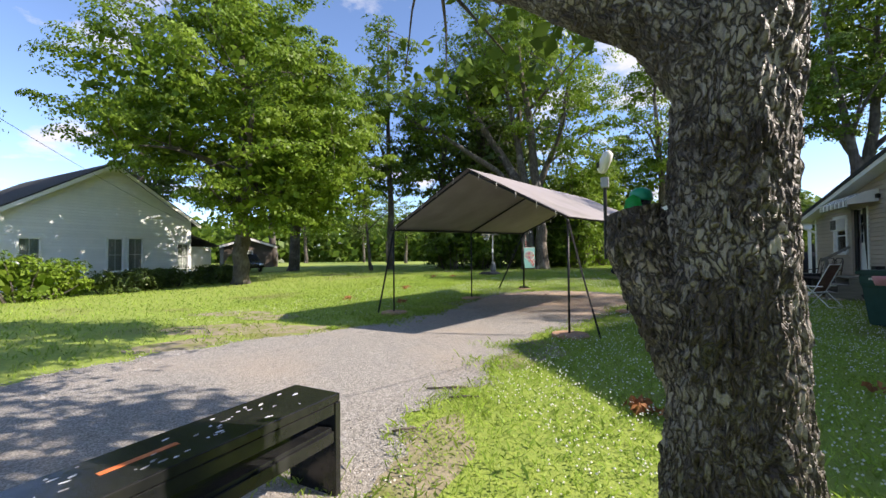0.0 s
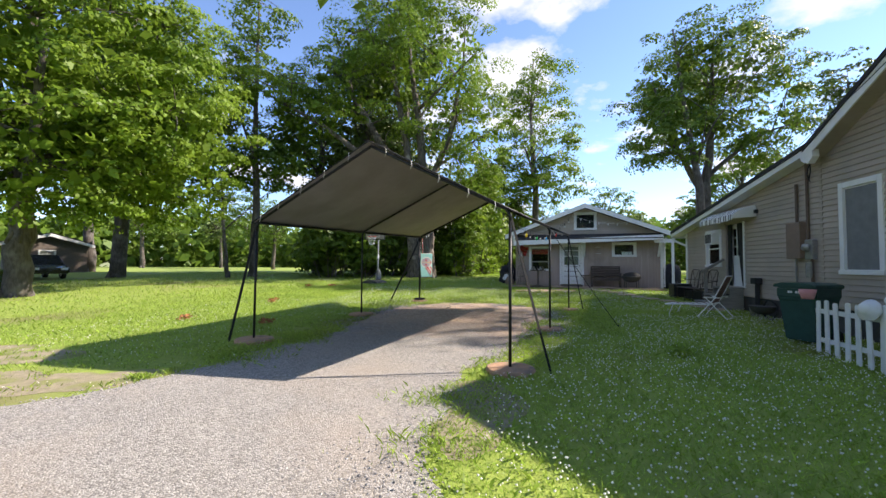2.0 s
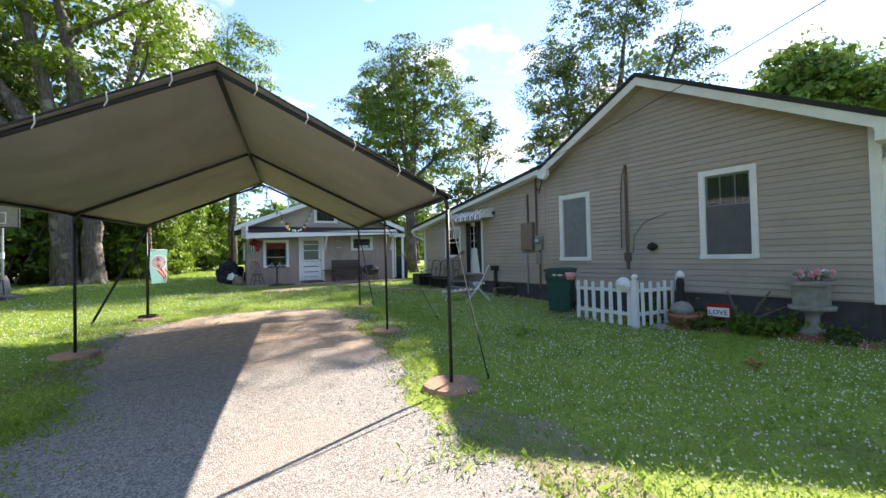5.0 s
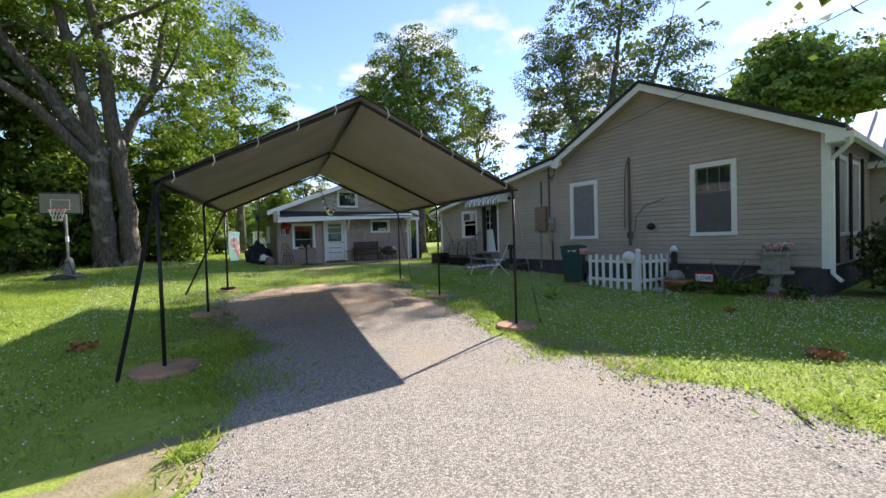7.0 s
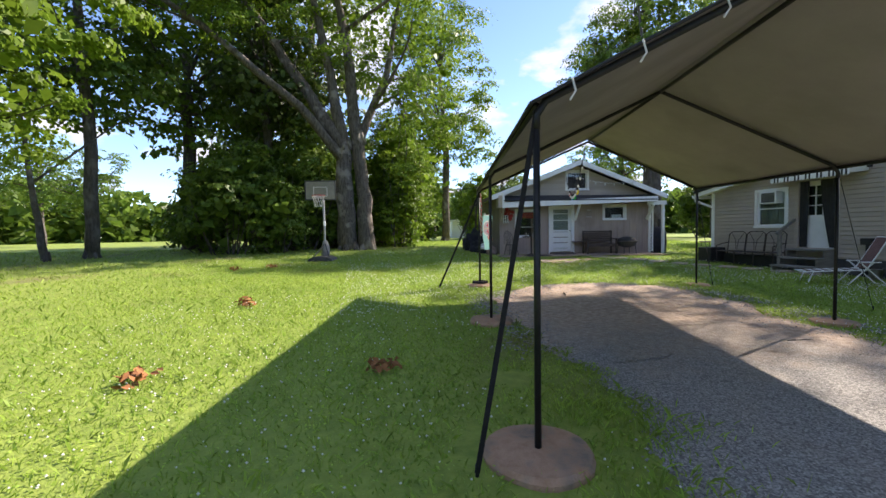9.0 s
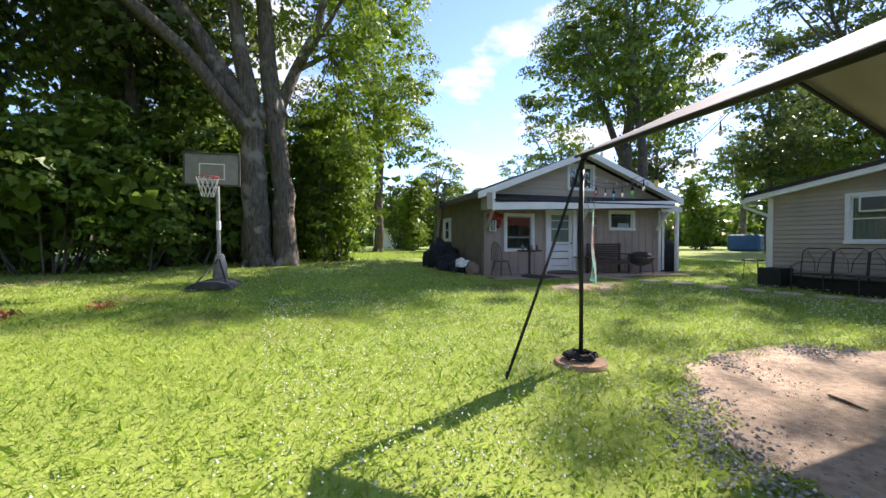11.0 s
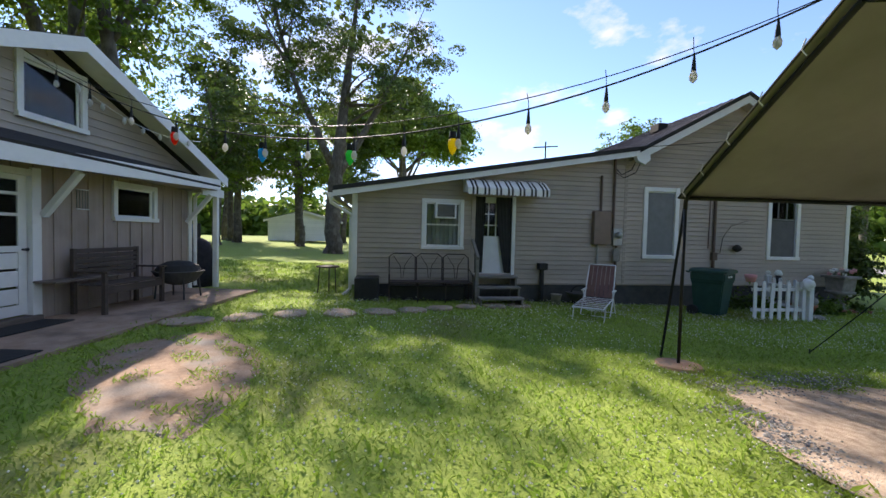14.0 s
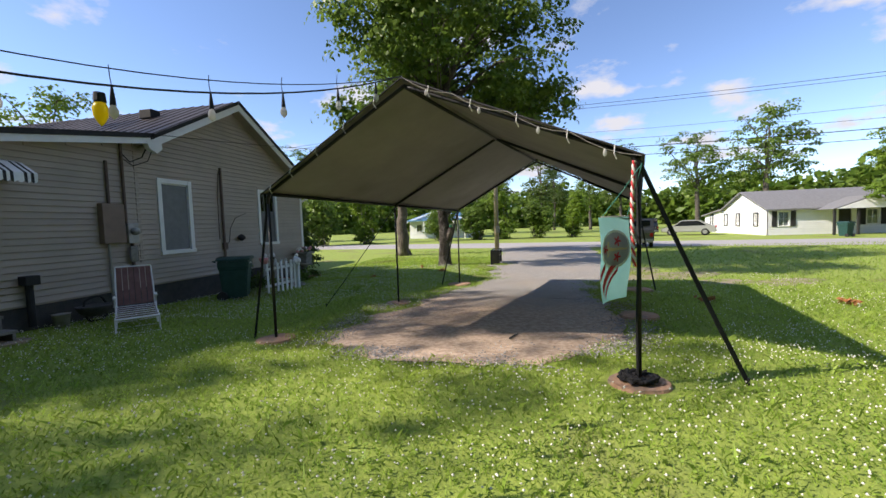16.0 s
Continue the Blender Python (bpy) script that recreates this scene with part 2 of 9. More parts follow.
M["bench_wood"] = mat("bench_wood", (0.055, 0.040, 0.033), (0.10, 0.075, 0.06), 5, 0.8, bump=0.3, bscale=30, stretch=(0.4, 4, 4))
M["step_wood"] = mat("step_wood", (0.17, 0.16, 0.145), (0.27, 0.255, 0.235), 5, 0.85, bump=0.3, bscale=30, stretch=(0.4, 4, 4))
M["maroon_vinyl"] = mat("maroon_vinyl", (0.13, 0.06, 0.05), (0.20, 0.10, 0.085), 6, 0.6, bump=0.1)
M["terracotta"] = mat("terracotta", (0.35, 0.13, 0.075), (0.45, 0.19, 0.11), 8, 0.85, bump=0.2)
M["cast_stone"] = mat("cast_stone", (0.20, 0.19, 0.17), (0.34, 0.32, 0.29), 9, 0.9, bump=0.3)
M["brick"] = mat("brick", (0.27, 0.11, 0.075), (0.38, 0.17, 0.12), 9, 0.9, bump=0.4, vary=0.2)
M["bark"] = mat("bark", (0.05, 0.042, 0.036), (0.14, 0.12, 0.105), 5, 0.95, bump=1.0, bscale=14, stretch=(2.5, 2.5, 0.6), c=(0.20, 0.185, 0.165), cscale=2.2, cfrom=0.5, cto=0.75)
M["bark_pale"] = mat("bark_pale", (0.04, 0.032, 0.026), (0.19, 0.16, 0.13), 6, 0.95, bump=1.0, bscale=16, stretch=(2.5, 2.5, 0.45), c=(0.27, 0.235, 0.20), cscale=1.5, cfrom=0.55, cto=0.64)
M["leaf_maple"] = mat("leaf_maple", (0.10, 0.185, 0.018), (0.23, 0.33, 0.034), 0.5, 0.45, bump=0, island=0.24, translucent=0.46, spec=0.25)
M["leaf_dark"] = mat("leaf_dark", (0.056, 0.10, 0.024), (0.125, 0.175, 0.036), 0.5, 0.42, bump=0, island=0.24, translucent=0.36, spec=0.3)
M["leaf_mid"] = mat("leaf_mid", (0.08, 0.15, 0.022), (0.185, 0.27, 0.04), 0.5, 0.42, bump=0, island=0.24, translucent=0.42, spec=0.28)
M["leaf_dry"] = mat("leaf_dry", (0.26, 0.10, 0.035), (0.40, 0.18, 0.07), 6, 0.8, bump=0.1, island=0.3)
M["rubber"] = mat("rubber", (0.02, 0.02, 0.02), (0.03, 0.03, 0.03), 20, 0.85, bump=0.1)
M["rope_white"] = mat("rope_white", (0.6, 0.58, 0.55), (0.7, 0.68, 0.65), 40, 0.9, bump=0.2)
M["rope_red"] = mat("rope_red", (0.5, 0.04, 0.05), (0.6, 0.08, 0.08), 40, 0.9, bump=0.2)
M["flag_teal"] = mat("flag_teal", (0.28, 0.62, 0.66), (0.36, 0.70, 0.73), 4, 0.85, bump=0.08, translucent=0.45)
M["flag_white"] = mat("flag_white", (0.72, 0.70, 0.66), (0.8, 0.78, 0.75), 4, 0.85, bump=0, translucent=0.4)
M["flag_navy"] = mat("flag_navy", (0.40, 0.39, 0.46), (0.47, 0.45, 0.52), 4, 0.85, bump=0, translucent=0.4)
M["flag_red"] = mat("flag_red", (0.60, 0.05, 0.08), (0.7, 0.08, 0.1), 4, 0.85, bump=0, translucent=0.4)
M["flag_tan"] = mat("flag_tan", (0.60, 0.48, 0.30), (0.68, 0.56, 0.38), 4, 0.85, bump=0, translucent=0.4)
M["green_plastic"] = mat("green_plastic", (0.01, 0.28, 0.16), (0.02, 0.35, 0.21), 6, 0.35, bump=0.05)
M["bulb_glass"] = mat("bulb_glass", (0.75, 0.75, 0.73), (0.85, 0.85, 0.83), 5, 0.1, bump=0)
M["blue_plastic"] = mat("blue_plastic", (0.02, 0.35, 0.62), (0.03, 0.42, 0.7), 5, 0.25, bump=0, translucent=0.6)
M["yellow_plastic"] = mat("yellow_plastic", (0.75, 0.62, 0.02), (0.82, 0.7, 0.04), 5, 0.25, bump=0, translucent=0.6)
M["red_plastic"] = mat("red_plastic", (0.6, 0.03, 0.02), (0.7, 0.05, 0.03), 5, 0.25, bump=0, translucent=0.6)
M["jade_plastic"] = mat("jade_plastic", (0.02, 0.55, 0.12), (0.04, 0.62, 0.18), 5, 0.25, bump=0, translucent=0.6)
M["pink"] = mat("pink", (0.62, 0.25, 0.27), (0.7, 0.35, 0.36), 8, 0.7, bump=0.1)
M["car_silver"] = mat("car_silver", (0.45, 0.45, 0.44), (0.5, 0.5, 0.49), 4, 0.3, metal=0.5, bump=0, coat=0.5)
M["car_brown"] = mat("car_brown", (0.10, 0.09, 0.08), (0.13, 0.12, 0.105), 4, 0.3, metal=0.4, bump=0, coat=0.5)
M["car_black"] = mat("car_black", (0.015, 0.016, 0.018), (0.02, 0.02, 0.022), 4, 0.25, metal=0.2, bump=0, coat=0.5)
M["car_glass"] = mat("car_glass", (0.012, 0.014, 0.016), (0.02, 0.022, 0.024), 4, 0.08, bump=0)
M["blue_roof"] = mat("blue_roof", (0.10, 0.28, 0.50), (0.14, 0.34, 0.58), 4, 0.6, bump=0.1)
M["bag_cloth"] = mat("bag_cloth", (0.012, 0.013, 0.02), (0.03, 0.03, 0.04), 9, 0.9, bump=0.4, bscale=20)
M["sign_black"] = mat("sign_black", (0.02, 0.02, 0.02), (0.03, 0.03, 0.03), 9, 0.7, bump=0)
M["pole_wood"] = mat("pole_wood", (0.30, 0.235, 0.16), (0.40, 0.32, 0.23), 3, 0.9, bump=0.4, bscale=20, stretch=(4, 4, 0.4))


def plate_bark(name, pale=(0.32, 0.285, 0.245), lo=0.80, hi=1.02):
    """Blocky bark: dark cracks between plates, pale lichen-grey on some of them."""
    m = bpy.data.materials.new(name)
    m.use_nodes = True
    n, l = m.node_tree.nodes, m.node_tree.links
    p = n["Principled BSDF"]
    t = n.new("ShaderNodeTexCoord")
    wob = n.new("ShaderNodeTexNoise")
    wob.inputs["Scale"].default_value, wob.inputs["Detail"].default_value = 9, 4
    l.new(t.outputs["Object"], wob.inputs["Vector"])
    add = n.new("ShaderNodeVectorMath"); add.operation = 'MULTIPLY_ADD'
    add.inputs[1].default_value = (0.13, 0.13, 0.13)
    l.new(wob.outputs["Color"], add.inputs[0]); l.new(t.outputs["Object"], add.inputs[2])
    mp = n.new("ShaderNodeMapping"); mp.inputs["Scale"].default_value = (1.7, 1.7, 0.7)
    l.new(add.outputs[0], mp.inputs[0])
    cell = n.new("ShaderNodeTexVoronoi"); cell.inputs["Scale"].default_value = 21
    edge = n.new("ShaderNodeTexVoronoi"); edge.feature = 'DISTANCE_TO_EDGE'; edge.inputs["Scale"].default_value = 21
    fine = n.new("ShaderNodeTexNoise"); fine.inputs["Scale"].default_value, fine.inputs["Detail"].default_value, fine.inputs["Roughness"].default_value = 55, 8, 0.7
    for q in (cell, edge, fine):
        l.new(mp.outputs[0], q.inputs["Vector"])
    crack = n.new("ShaderNodeValToRGB")
    crack.color_ramp.elements[0].position, crack.color_ramp.elements[1].position = 0.01, 0.14
    l.new(edge.outputs["Distance"], crack.inputs[0])
    base = n.new("ShaderNodeValToRGB")
    base.color_ramp.elements[0].position, base.color_ramp.elements[1].position = 0.35, 0.7
    base.color_ramp.elements[0].color, base.color_ramp.elements[1].color = (0.016, 0.012, 0.009, 1), (0.13, 0.098, 0.076, 1)
    l.new(fine.outputs["Fac"], base.inputs[0])
    # pale plates: chosen by the plate, gathered in broad patches
    sep = n.new("ShaderNodeSeparateColor"); l.new(cell.outputs["Color"], sep.inputs[0])
    broad = n.new("ShaderNodeTexNoise"); broad.inputs["Scale"].default_value, broad.inputs["Detail"].default_value = 2.3, 6
    l.new(t.outputs["Object"], broad.inputs["Vector"])
    a1 = n.new("ShaderNodeMath"); a1.operation = 'MULTIPLY_ADD'; a1.inputs[1].default_value = 0.20
    l.new(sep.outputs[0], a1.inputs[0]); l.new(broad.outputs["Fac"], a1.inputs[2])
    a2 = n.new("ShaderNodeMath"); a2.operation = 'MULTIPLY_ADD'; a2.inputs[1].default_value = 0.5
    l.new(fine.outputs["Fac"], a2.inputs[0]); l.new(a1.outputs[0], a2.inputs[2])
    pr = n.new("ShaderNodeValToRGB")
    pr.color_ramp.elements[0].position, pr.color_ramp.elements[1].position = lo, hi
    l.new(a2.outputs[0], pr.inputs[0])
    mul = n.new("ShaderNodeMath"); mul.operation = 'MULTIPLY'
    l.new(pr.outputs[0], mul.inputs[0]); l.new(crack.outputs[0], mul.inputs[1])
    mx = n.new("ShaderNodeMixRGB"); mx.inputs[2].default_value = (*pale, 1)
    l.new(mul.outputs[0], mx.inputs[0]); l.new(base.outputs[0], mx.inputs[1])
    # moss in small spots
    ms = n.new("ShaderNodeTexNoise"); ms.inputs["Scale"].default_value = 4.4
    off = n.new("ShaderNodeVectorMath"); off.inputs[1].default_value = (5, 3, 8)
    l.new(t.outputs["Object"], off.inputs[0]); l.new(off.outputs[0], ms.inputs["Vector"])
    mr = n.new("ShaderNodeValToRGB"); mr.color_ramp.elements[0].position, mr.color_ramp.elements[1].position = 0.66, 0.74
    l.new(ms.outputs["Fac"], mr.inputs[0])
    m2 = n.new("ShaderNodeMixRGB"); m2.inputs[2].default_value = (0.055, 0.05, 0.014, 1)
    l.new(mr.outputs[0], m2.inputs[0]); l.new(mx.outputs[0], m2.inputs[1])
    l.new(m2.outputs[0], p.inputs["Base Color"])
    p.inputs["Roughness"].default_value, p.inputs["Specular IOR Level"].default_value = 0.5, 0.5
    hs = n.new("ShaderNodeMath"); hs.operation = 'MULTIPLY_ADD'; hs.inputs[1].default_value = 0.45
    l.new(fine.outputs["Fac"], hs.inputs[0]); l.new(crack.outputs[0], hs.inputs[2])
    bp = n.new("ShaderNodeBump"); bp.inputs["Strength"].default_value, bp.inputs["Distance"].default_value = 0.9, 0.016
    l.new(hs.outputs[0], bp.inputs["Height"]); l.new(bp.outputs[0], p.inputs["Normal"])
    return m


M["bark_near"] = plate_bark("bark_near")
# same bark with more and paler plates: the stub's sunlit look as colour
M["bark_stub_sunlit"] = plate_bark("bark_stub_sunlit", (0.36, 0.30, 0.235), 0.76, 1.02)
M["bulb_clear"] = mat("bulb_clear", (0.66, 0.66, 0.64), (0.74, 0.74, 0.72), 5, 0.08, bump=0, translucent=0.65)
M["red_dirt"] = mat("red_dirt", (0.27, 0.175, 0.115), (0.42, 0.29, 0.20), 14, 0.95, bump=0.5, bscale=45, c=(0.33, 0.29, 0.25), cscale=1.6)
M["pale_stone"] = mat("pale_stone", (0.37, 0.27, 0.19), (0.50, 0.385, 0.28), 5, 0.9, bump=0.3, bscale=40, c=(0.2, 0.18, 0.15), cscale=2.4)
M["cord_teal"] = mat("cord_teal", (0.05, 0.24, 0.2), (0.08, 0.3, 0.26), 30, 0.8, bump=0.1)
M["dry_soil"] = mat("dry_soil", (0.22, 0.19, 0.12), (0.36, 0.31, 0.21), 7, 0.95, bump=0.5, bscale=50, c=(0.20, 0.22, 0.06), cscale=2.2, cfrom=0.48, cto=0.66)
M["screen_dark"] = mat("screen_dark", (0.085, 0.085, 0.09), (0.12, 0.12, 0.125), 4, 0.6, bump=0.1)


# ---- mesh helpers ----
def empty(name, m, label, category, group="", kind=""):
    ob = new(name)
    ob.matrix_basis = m
    return tagged(ob, label, category, group, kind)


def link(name, me, material, parent=None, label=""):
    ob = new(name, me)
    if material is not None and not me.materials:
        me.materials.append(M[material] if isinstance(material, str) else material)
    if parent is not None:
        ob.parent = parent
    return tagged(ob, label)


def part(name, bm, material, parent=None, label="", smooth=False):
    me = bpy.data.meshes.new(name)
    bmesh.ops.recalc_face_normals(bm, faces=bm.faces)
    if smooth:
        for f in bm.faces:
            f.smooth = True
    bm.to_mesh(me)
    bm.free()
    return link(name, me, material, parent, label)


def poly_mesh(name, verts, faces, smooth=False):
    me = bpy.data.meshes.new(name)
    me.from_pydata(verts, [], faces)
    if smooth:
        me.polygons.foreach_set("use_smooth", [True] * len(me.polygons))
    me.update()
    return me


def box(x0, x1, y0, y1, z0, z1, bevel=0.0, bm=None, m=None):
    bm = bm or bmesh.new()
    vs = [bm.verts.new(v) for v in ((x0, y0, z0), (x1, y0, z0), (x1, y1, z0), (x0, y1, z0), (x0, y0, z1), (x1, y0, z1), (x1, y1, z1), (x0, y1, z1))]
    fs = [bm.faces.new([vs[i] for i in f]) for f in ((3, 2, 1, 0), (4, 5, 6, 7), (0, 1, 5, 4), (1, 2, 6, 5), (2, 3, 7, 6), (3, 0, 4, 7))]
    if m is not None:
        bmesh.ops.transform(bm, matrix=m, verts=vs)
    if bevel:
        bmesh.ops.bevel(bm, geom=list({e for f in fs for e in f.edges}), offset=bevel, segments=2, affect='EDGES', profile=0.5)
    return bm


def prism(pts, y0, y1, bm=None, bevel=0.0):
    """A polygon in x, z drawn out along y."""
    bm = bm or bmesh.new()
    a = [bm.verts.new((x, y0, z)) for x, z in pts]
    b = [bm.verts.new((x, y1, z)) for x, z in pts]
    fs = [bm.faces.new(a), bm.faces.new(b[::-1])]
    for i in range(len(pts)):
        j = (i + 1) % len(pts)
        fs.append(bm.faces.new((a[j], a[i], b[i], b[j])))
    if bevel:
        bmesh.ops.bevel(bm, geom=list({e for f in fs for e in f.edges}), offset=bevel, segments=2, affect='EDGES')
    return bm


def tube(points, radius, sides=8, bm=None, caps=True):
    """A round bar along points; radius is one number or one a point."""
    bm = bm or bmesh.new()
    pts = [Vector(p) for p in points]
    rs = radius if isinstance(radius, (list, tuple)) else [radius] * len(pts)
    rings, ref = [], None
    for i, p in enumerate(pts):
        d = (pts[min(i + 1, len(pts) - 1)] - pts[max(i - 1, 0)]).normalized()
        if ref is None:
            ref = Vector((1, 0, 0)) if abs(d.x) < 0.8 else Vector((0, 1, 0))
        s = d.cross(ref).normalized()
        ref = s.cross(d).normalized()
        rings.append([bm.verts.new(p + (s * math.cos(2 * math.pi * k / sides) + ref * math.sin(2 * math.pi * k / sides)) * rs[i]) for k in range(sides)])
    for a, b in zip(rings, rings[1:]):
        for k in range(sides):
            bm.faces.new((a[k], a[(k + 1) % sides], b[(k + 1) % sides], b[k]))
    if caps:
        bm.faces.new(rings[0][::-1])
        bm.faces.new(rings[-1])
    return bm


def lathe(profile, sides=16, bm=None, at=(0, 0, 0)):
    """A profile of (radius, z) turned round z."""
    bm = bm or bmesh.new()
    rings = [[bm.verts.new((at[0] + r * math.cos(2 * math.pi * k / sides), at[1] + r * math.sin(2 * math.pi * k / sides), at[2] + z)) for k in range(sides)] for r, z in profile]
    for a, b in zip(rings, rings[1:]):
        for k in range(sides):
            bm.faces.new((a[k], a[(k + 1) % sides], b[(k + 1) % sides], b[k]))
    bm.faces.new(rings[0][::-1])
    bm.faces.new(rings[-1])
    return bm


def ribbon(points, width, thick=0.003, side=(1, 0, 0), bm=None):
    """A flat strap along points."""
    bm = bm or bmesh.new()
    pts, s = [Vector(p) for p in points], Vector(side).normalized()
    rows = []
    for i, p in enumerate(pts):
        d = (pts[min(i + 1, len(pts) - 1)] - pts[max(i - 1, 0)]).normalized()
        n = d.cross(s).normalized() * thick
        w = s * width / 2
        rows.append([bm.verts.new(p + q) for q in (w + n, w - n, -w - n, -w + n)])
    for a, b in zip(rows, rows[1:]):
        for k in range(4):
            bm.faces.new((a[k], a[(k + 1) % 4], b[(k + 1) % 4], b[k]))
    bm.faces.new(rows[0][::-1])
    bm.faces.new(rows[-1])
    return bm


def ground_z(y):
    s = 0 if y < 5 else ((y - 5) ** 2 / 8 if y < 9 else min(y - 7, 22))
    return 0.031 * s


def cut_spans(u0, u1, z0, z1, holes):
    """What is left of the span u0..u1 where holes (u0, u1, z0, z1) cross the height band."""
    spans = [(u0, u1)]
    for a, b, c, d in holes:
        if d <= z0 + 1e-4 or c >= z1 - 1e-4:
            continue
        nxt = []
        for p, q in spans:
            if b <= p or a >= q:
                nxt.append((p, q))
                continue
            if a > p:
                nxt.append((p, a))
            if b < q:
                nxt.append((b, q))
        spans = nxt
    return [s for s in spans if s[1] - s[0] > 0.01]


def wall_core(name, prof, z0, thick, holes, material, parent, y=0.0):
    """A wall along local x, outer face at y, with openings cut through; prof: (x, top z) from end to end."""
    bm = bmesh.new()
    xs = sorted({p[0] for p in prof} | {h[k] for h in holes for k in (0, 1)})

    def top(x):
        for (a, za), (b, zb) in zip(prof, prof[1:]):
            if a <= x <= b:
                return za + (zb - za) * (x - a) / (b - a)
        return prof[-1][1]
    for a, b in zip(xs, xs[1:]):
        zs, mid = [], (a + b) / 2
        lo = z0
        for h in sorted((h for h in holes if h[0] < mid < h[1]), key=lambda q: q[2]):
            if h[2] > lo:
                zs.append((lo, lo, h[2], h[2]))
            lo = h[3]
        zs.append((lo, lo, top(a), top(b)))
        for la, lb, ta, tb in zs:
            prism([(a, la), (b, lb), (b, tb), (a, ta)], y, y + thick, bm)
    bmesh.ops.remove_doubles(bm, verts=bm.verts, dist=1e-4)
    return part(name, bm, material, parent)


def siding(parent, prof, z0, pitch, holes, material, y=0.0, proud=0.018, name="siding_board"):
    """Lap boards with a shadow gap under each, one object a board, cut at openings and at the roof line."""
    zmax, z = max(p[1] for p in prof), z0
    while z < zmax - 0.02:
        z1 = min(z + pitch, zmax)
        xs = []
        zz = z1 - 0.01
        for (a, za), (b, zb) in zip(prof, prof[1:]):
            if (za - zz) * (zb - zz) < 0:
                xs.append(a + (b - a) * (zz - za) / (zb - za))
        ends = ([prof[0][0]] if prof[0][1] >= zz else []) + xs + ([prof[-1][0]] if prof[-1][1] >= zz else [])
        for a, b in zip(ends[::2], ends[1::2]):
            for p, q in cut_spans(a, b, z, z1, holes):
                zb = z + pitch * 0.16
                v = [(p, y - proud, zb), (q, y - proud, zb), (q, y - 0.004, z1), (p, y - 0.004, z1), (p, y, zb), (q, y, zb), (q, y, z1), (p, y, z1)]
                link(name, poly_mesh(name, v, [(0, 1, 2, 3), (0, 4, 5, 1), (1, 5, 6, 2), (2, 6, 7, 3), (3, 7, 4, 0)]), material, parent)
        z += pitch


def window(name, parent, u0, u1, z0, z1, trim=0.10, rails=(0.5,), muntins=0, behind="curtain", top_muntins=0, y=0.0, sash="white", frame_mat="white", back=0.075, mesh=None):
    """A window whose outer trim spans u0..u1, z0..z1, with sashes, panes and a sheet behind the glass: curtain, screen,
    or near-black for room shade.
    """
    w = empty(name, Matrix(), "", "")
    w.parent = parent
    bm = bmesh.new()
    o, d = y - 0.045, y + 0.05
    box(u0, u0 + trim, o, d, z0, z1, 0.006, bm)
    box(u1 - trim, u1, o, d, z0, z1, 0.006, bm)
    box(u0 + trim, u1 - trim, o + 0.002, d, z1 - trim, z1, 0.006, bm)
    part("window_frame", bm, frame_mat, w)
    part("window_sill", box(u0 - 0.01, u1 + 0.01, o - 0.025, d, z0, z0 + trim * 0.8, 0.006), frame_mat, w)
    a, b, c, e = u0 + trim, u1 - trim, z0 + trim * 0.8, z1 - trim
    bm = bmesh.new()
    s = 0.035
    box(a, a + s, y + 0.012, y + 0.045, c, e, 0, bm)
    box(b - s, b, y + 0.012, y + 0.045, c, e, 0, bm)
    box(a + s, b - s, y + 0.012, y + 0.045, c, c + s, 0, bm)
    box(a + s, b - s, y + 0.012, y + 0.045, e - s, e, 0, bm)
    levels = [c + s]
    for r in rails:
        zr = c + (e - c) * r
        box(a + s, b - s, y + 0.010, y + 0.046, zr - s / 2, zr + s / 2, 0, bm)
        levels.append(zr)
    levels.append(e - s)
    for k in range(muntins):
        x = a + (b - a) * (k + 1) / (muntins + 1)
        box(x - 0.01, x + 0.01, y + 0.014, y + 0.04, c + s, e - s, 0, bm)
    for k in range(top_muntins):
        x = a + (b - a) * (k + 1) / (top_muntins + 1)
        box(x - 0.01, x + 0.01, y + 0.014, y + 0.04, levels[-2], e - s, 0, bm)
    part("sash", bm, sash, w)
    for lo, hi in zip(levels, levels[1:]):
        pane = part("pane", box(a + s, b - s, y + 0.026, y + 0.03, lo, hi), "glass", w)
        pane.visible_shadow = False
    if mesh:
        part("insect_screen", box(a + 0.012, b - 0.012, y + 0.003, y + 0.007, c + 0.012, c + (e - c) * mesh[0]), mesh[1], w, "dull grey insect screen")
    # backing sheet; with dark_room it is no curtain but painted interior shade
    bm = bmesh.new()
    n = 24
    top = [bm.verts.new((a + (b - a) * k / n, y + back + 0.012 * math.sin(k * 2.1), e)) for k in range(n + 1)]
    bot = [bm.verts.new((a + (b - a) * k / n, y + back + 0.012 * math.sin(k * 2.1 + 0.4), c)) for k in range(n + 1)]
    for k in range(n):
        bm.faces.new((top[k], top[k + 1], bot[k + 1], bot[k]))
    part("curtain", bm, behind, w)
    return w


# ---- ground ----
def strip_edges(x):
    return noise.noise((x * 0.9, 3.1, 0)) * 0.26 + noise.noise((x * 3.3, 7.7, 0)) * 0.16 + noise.noise((x * 11.0, 1.7, 0)) * 0.07


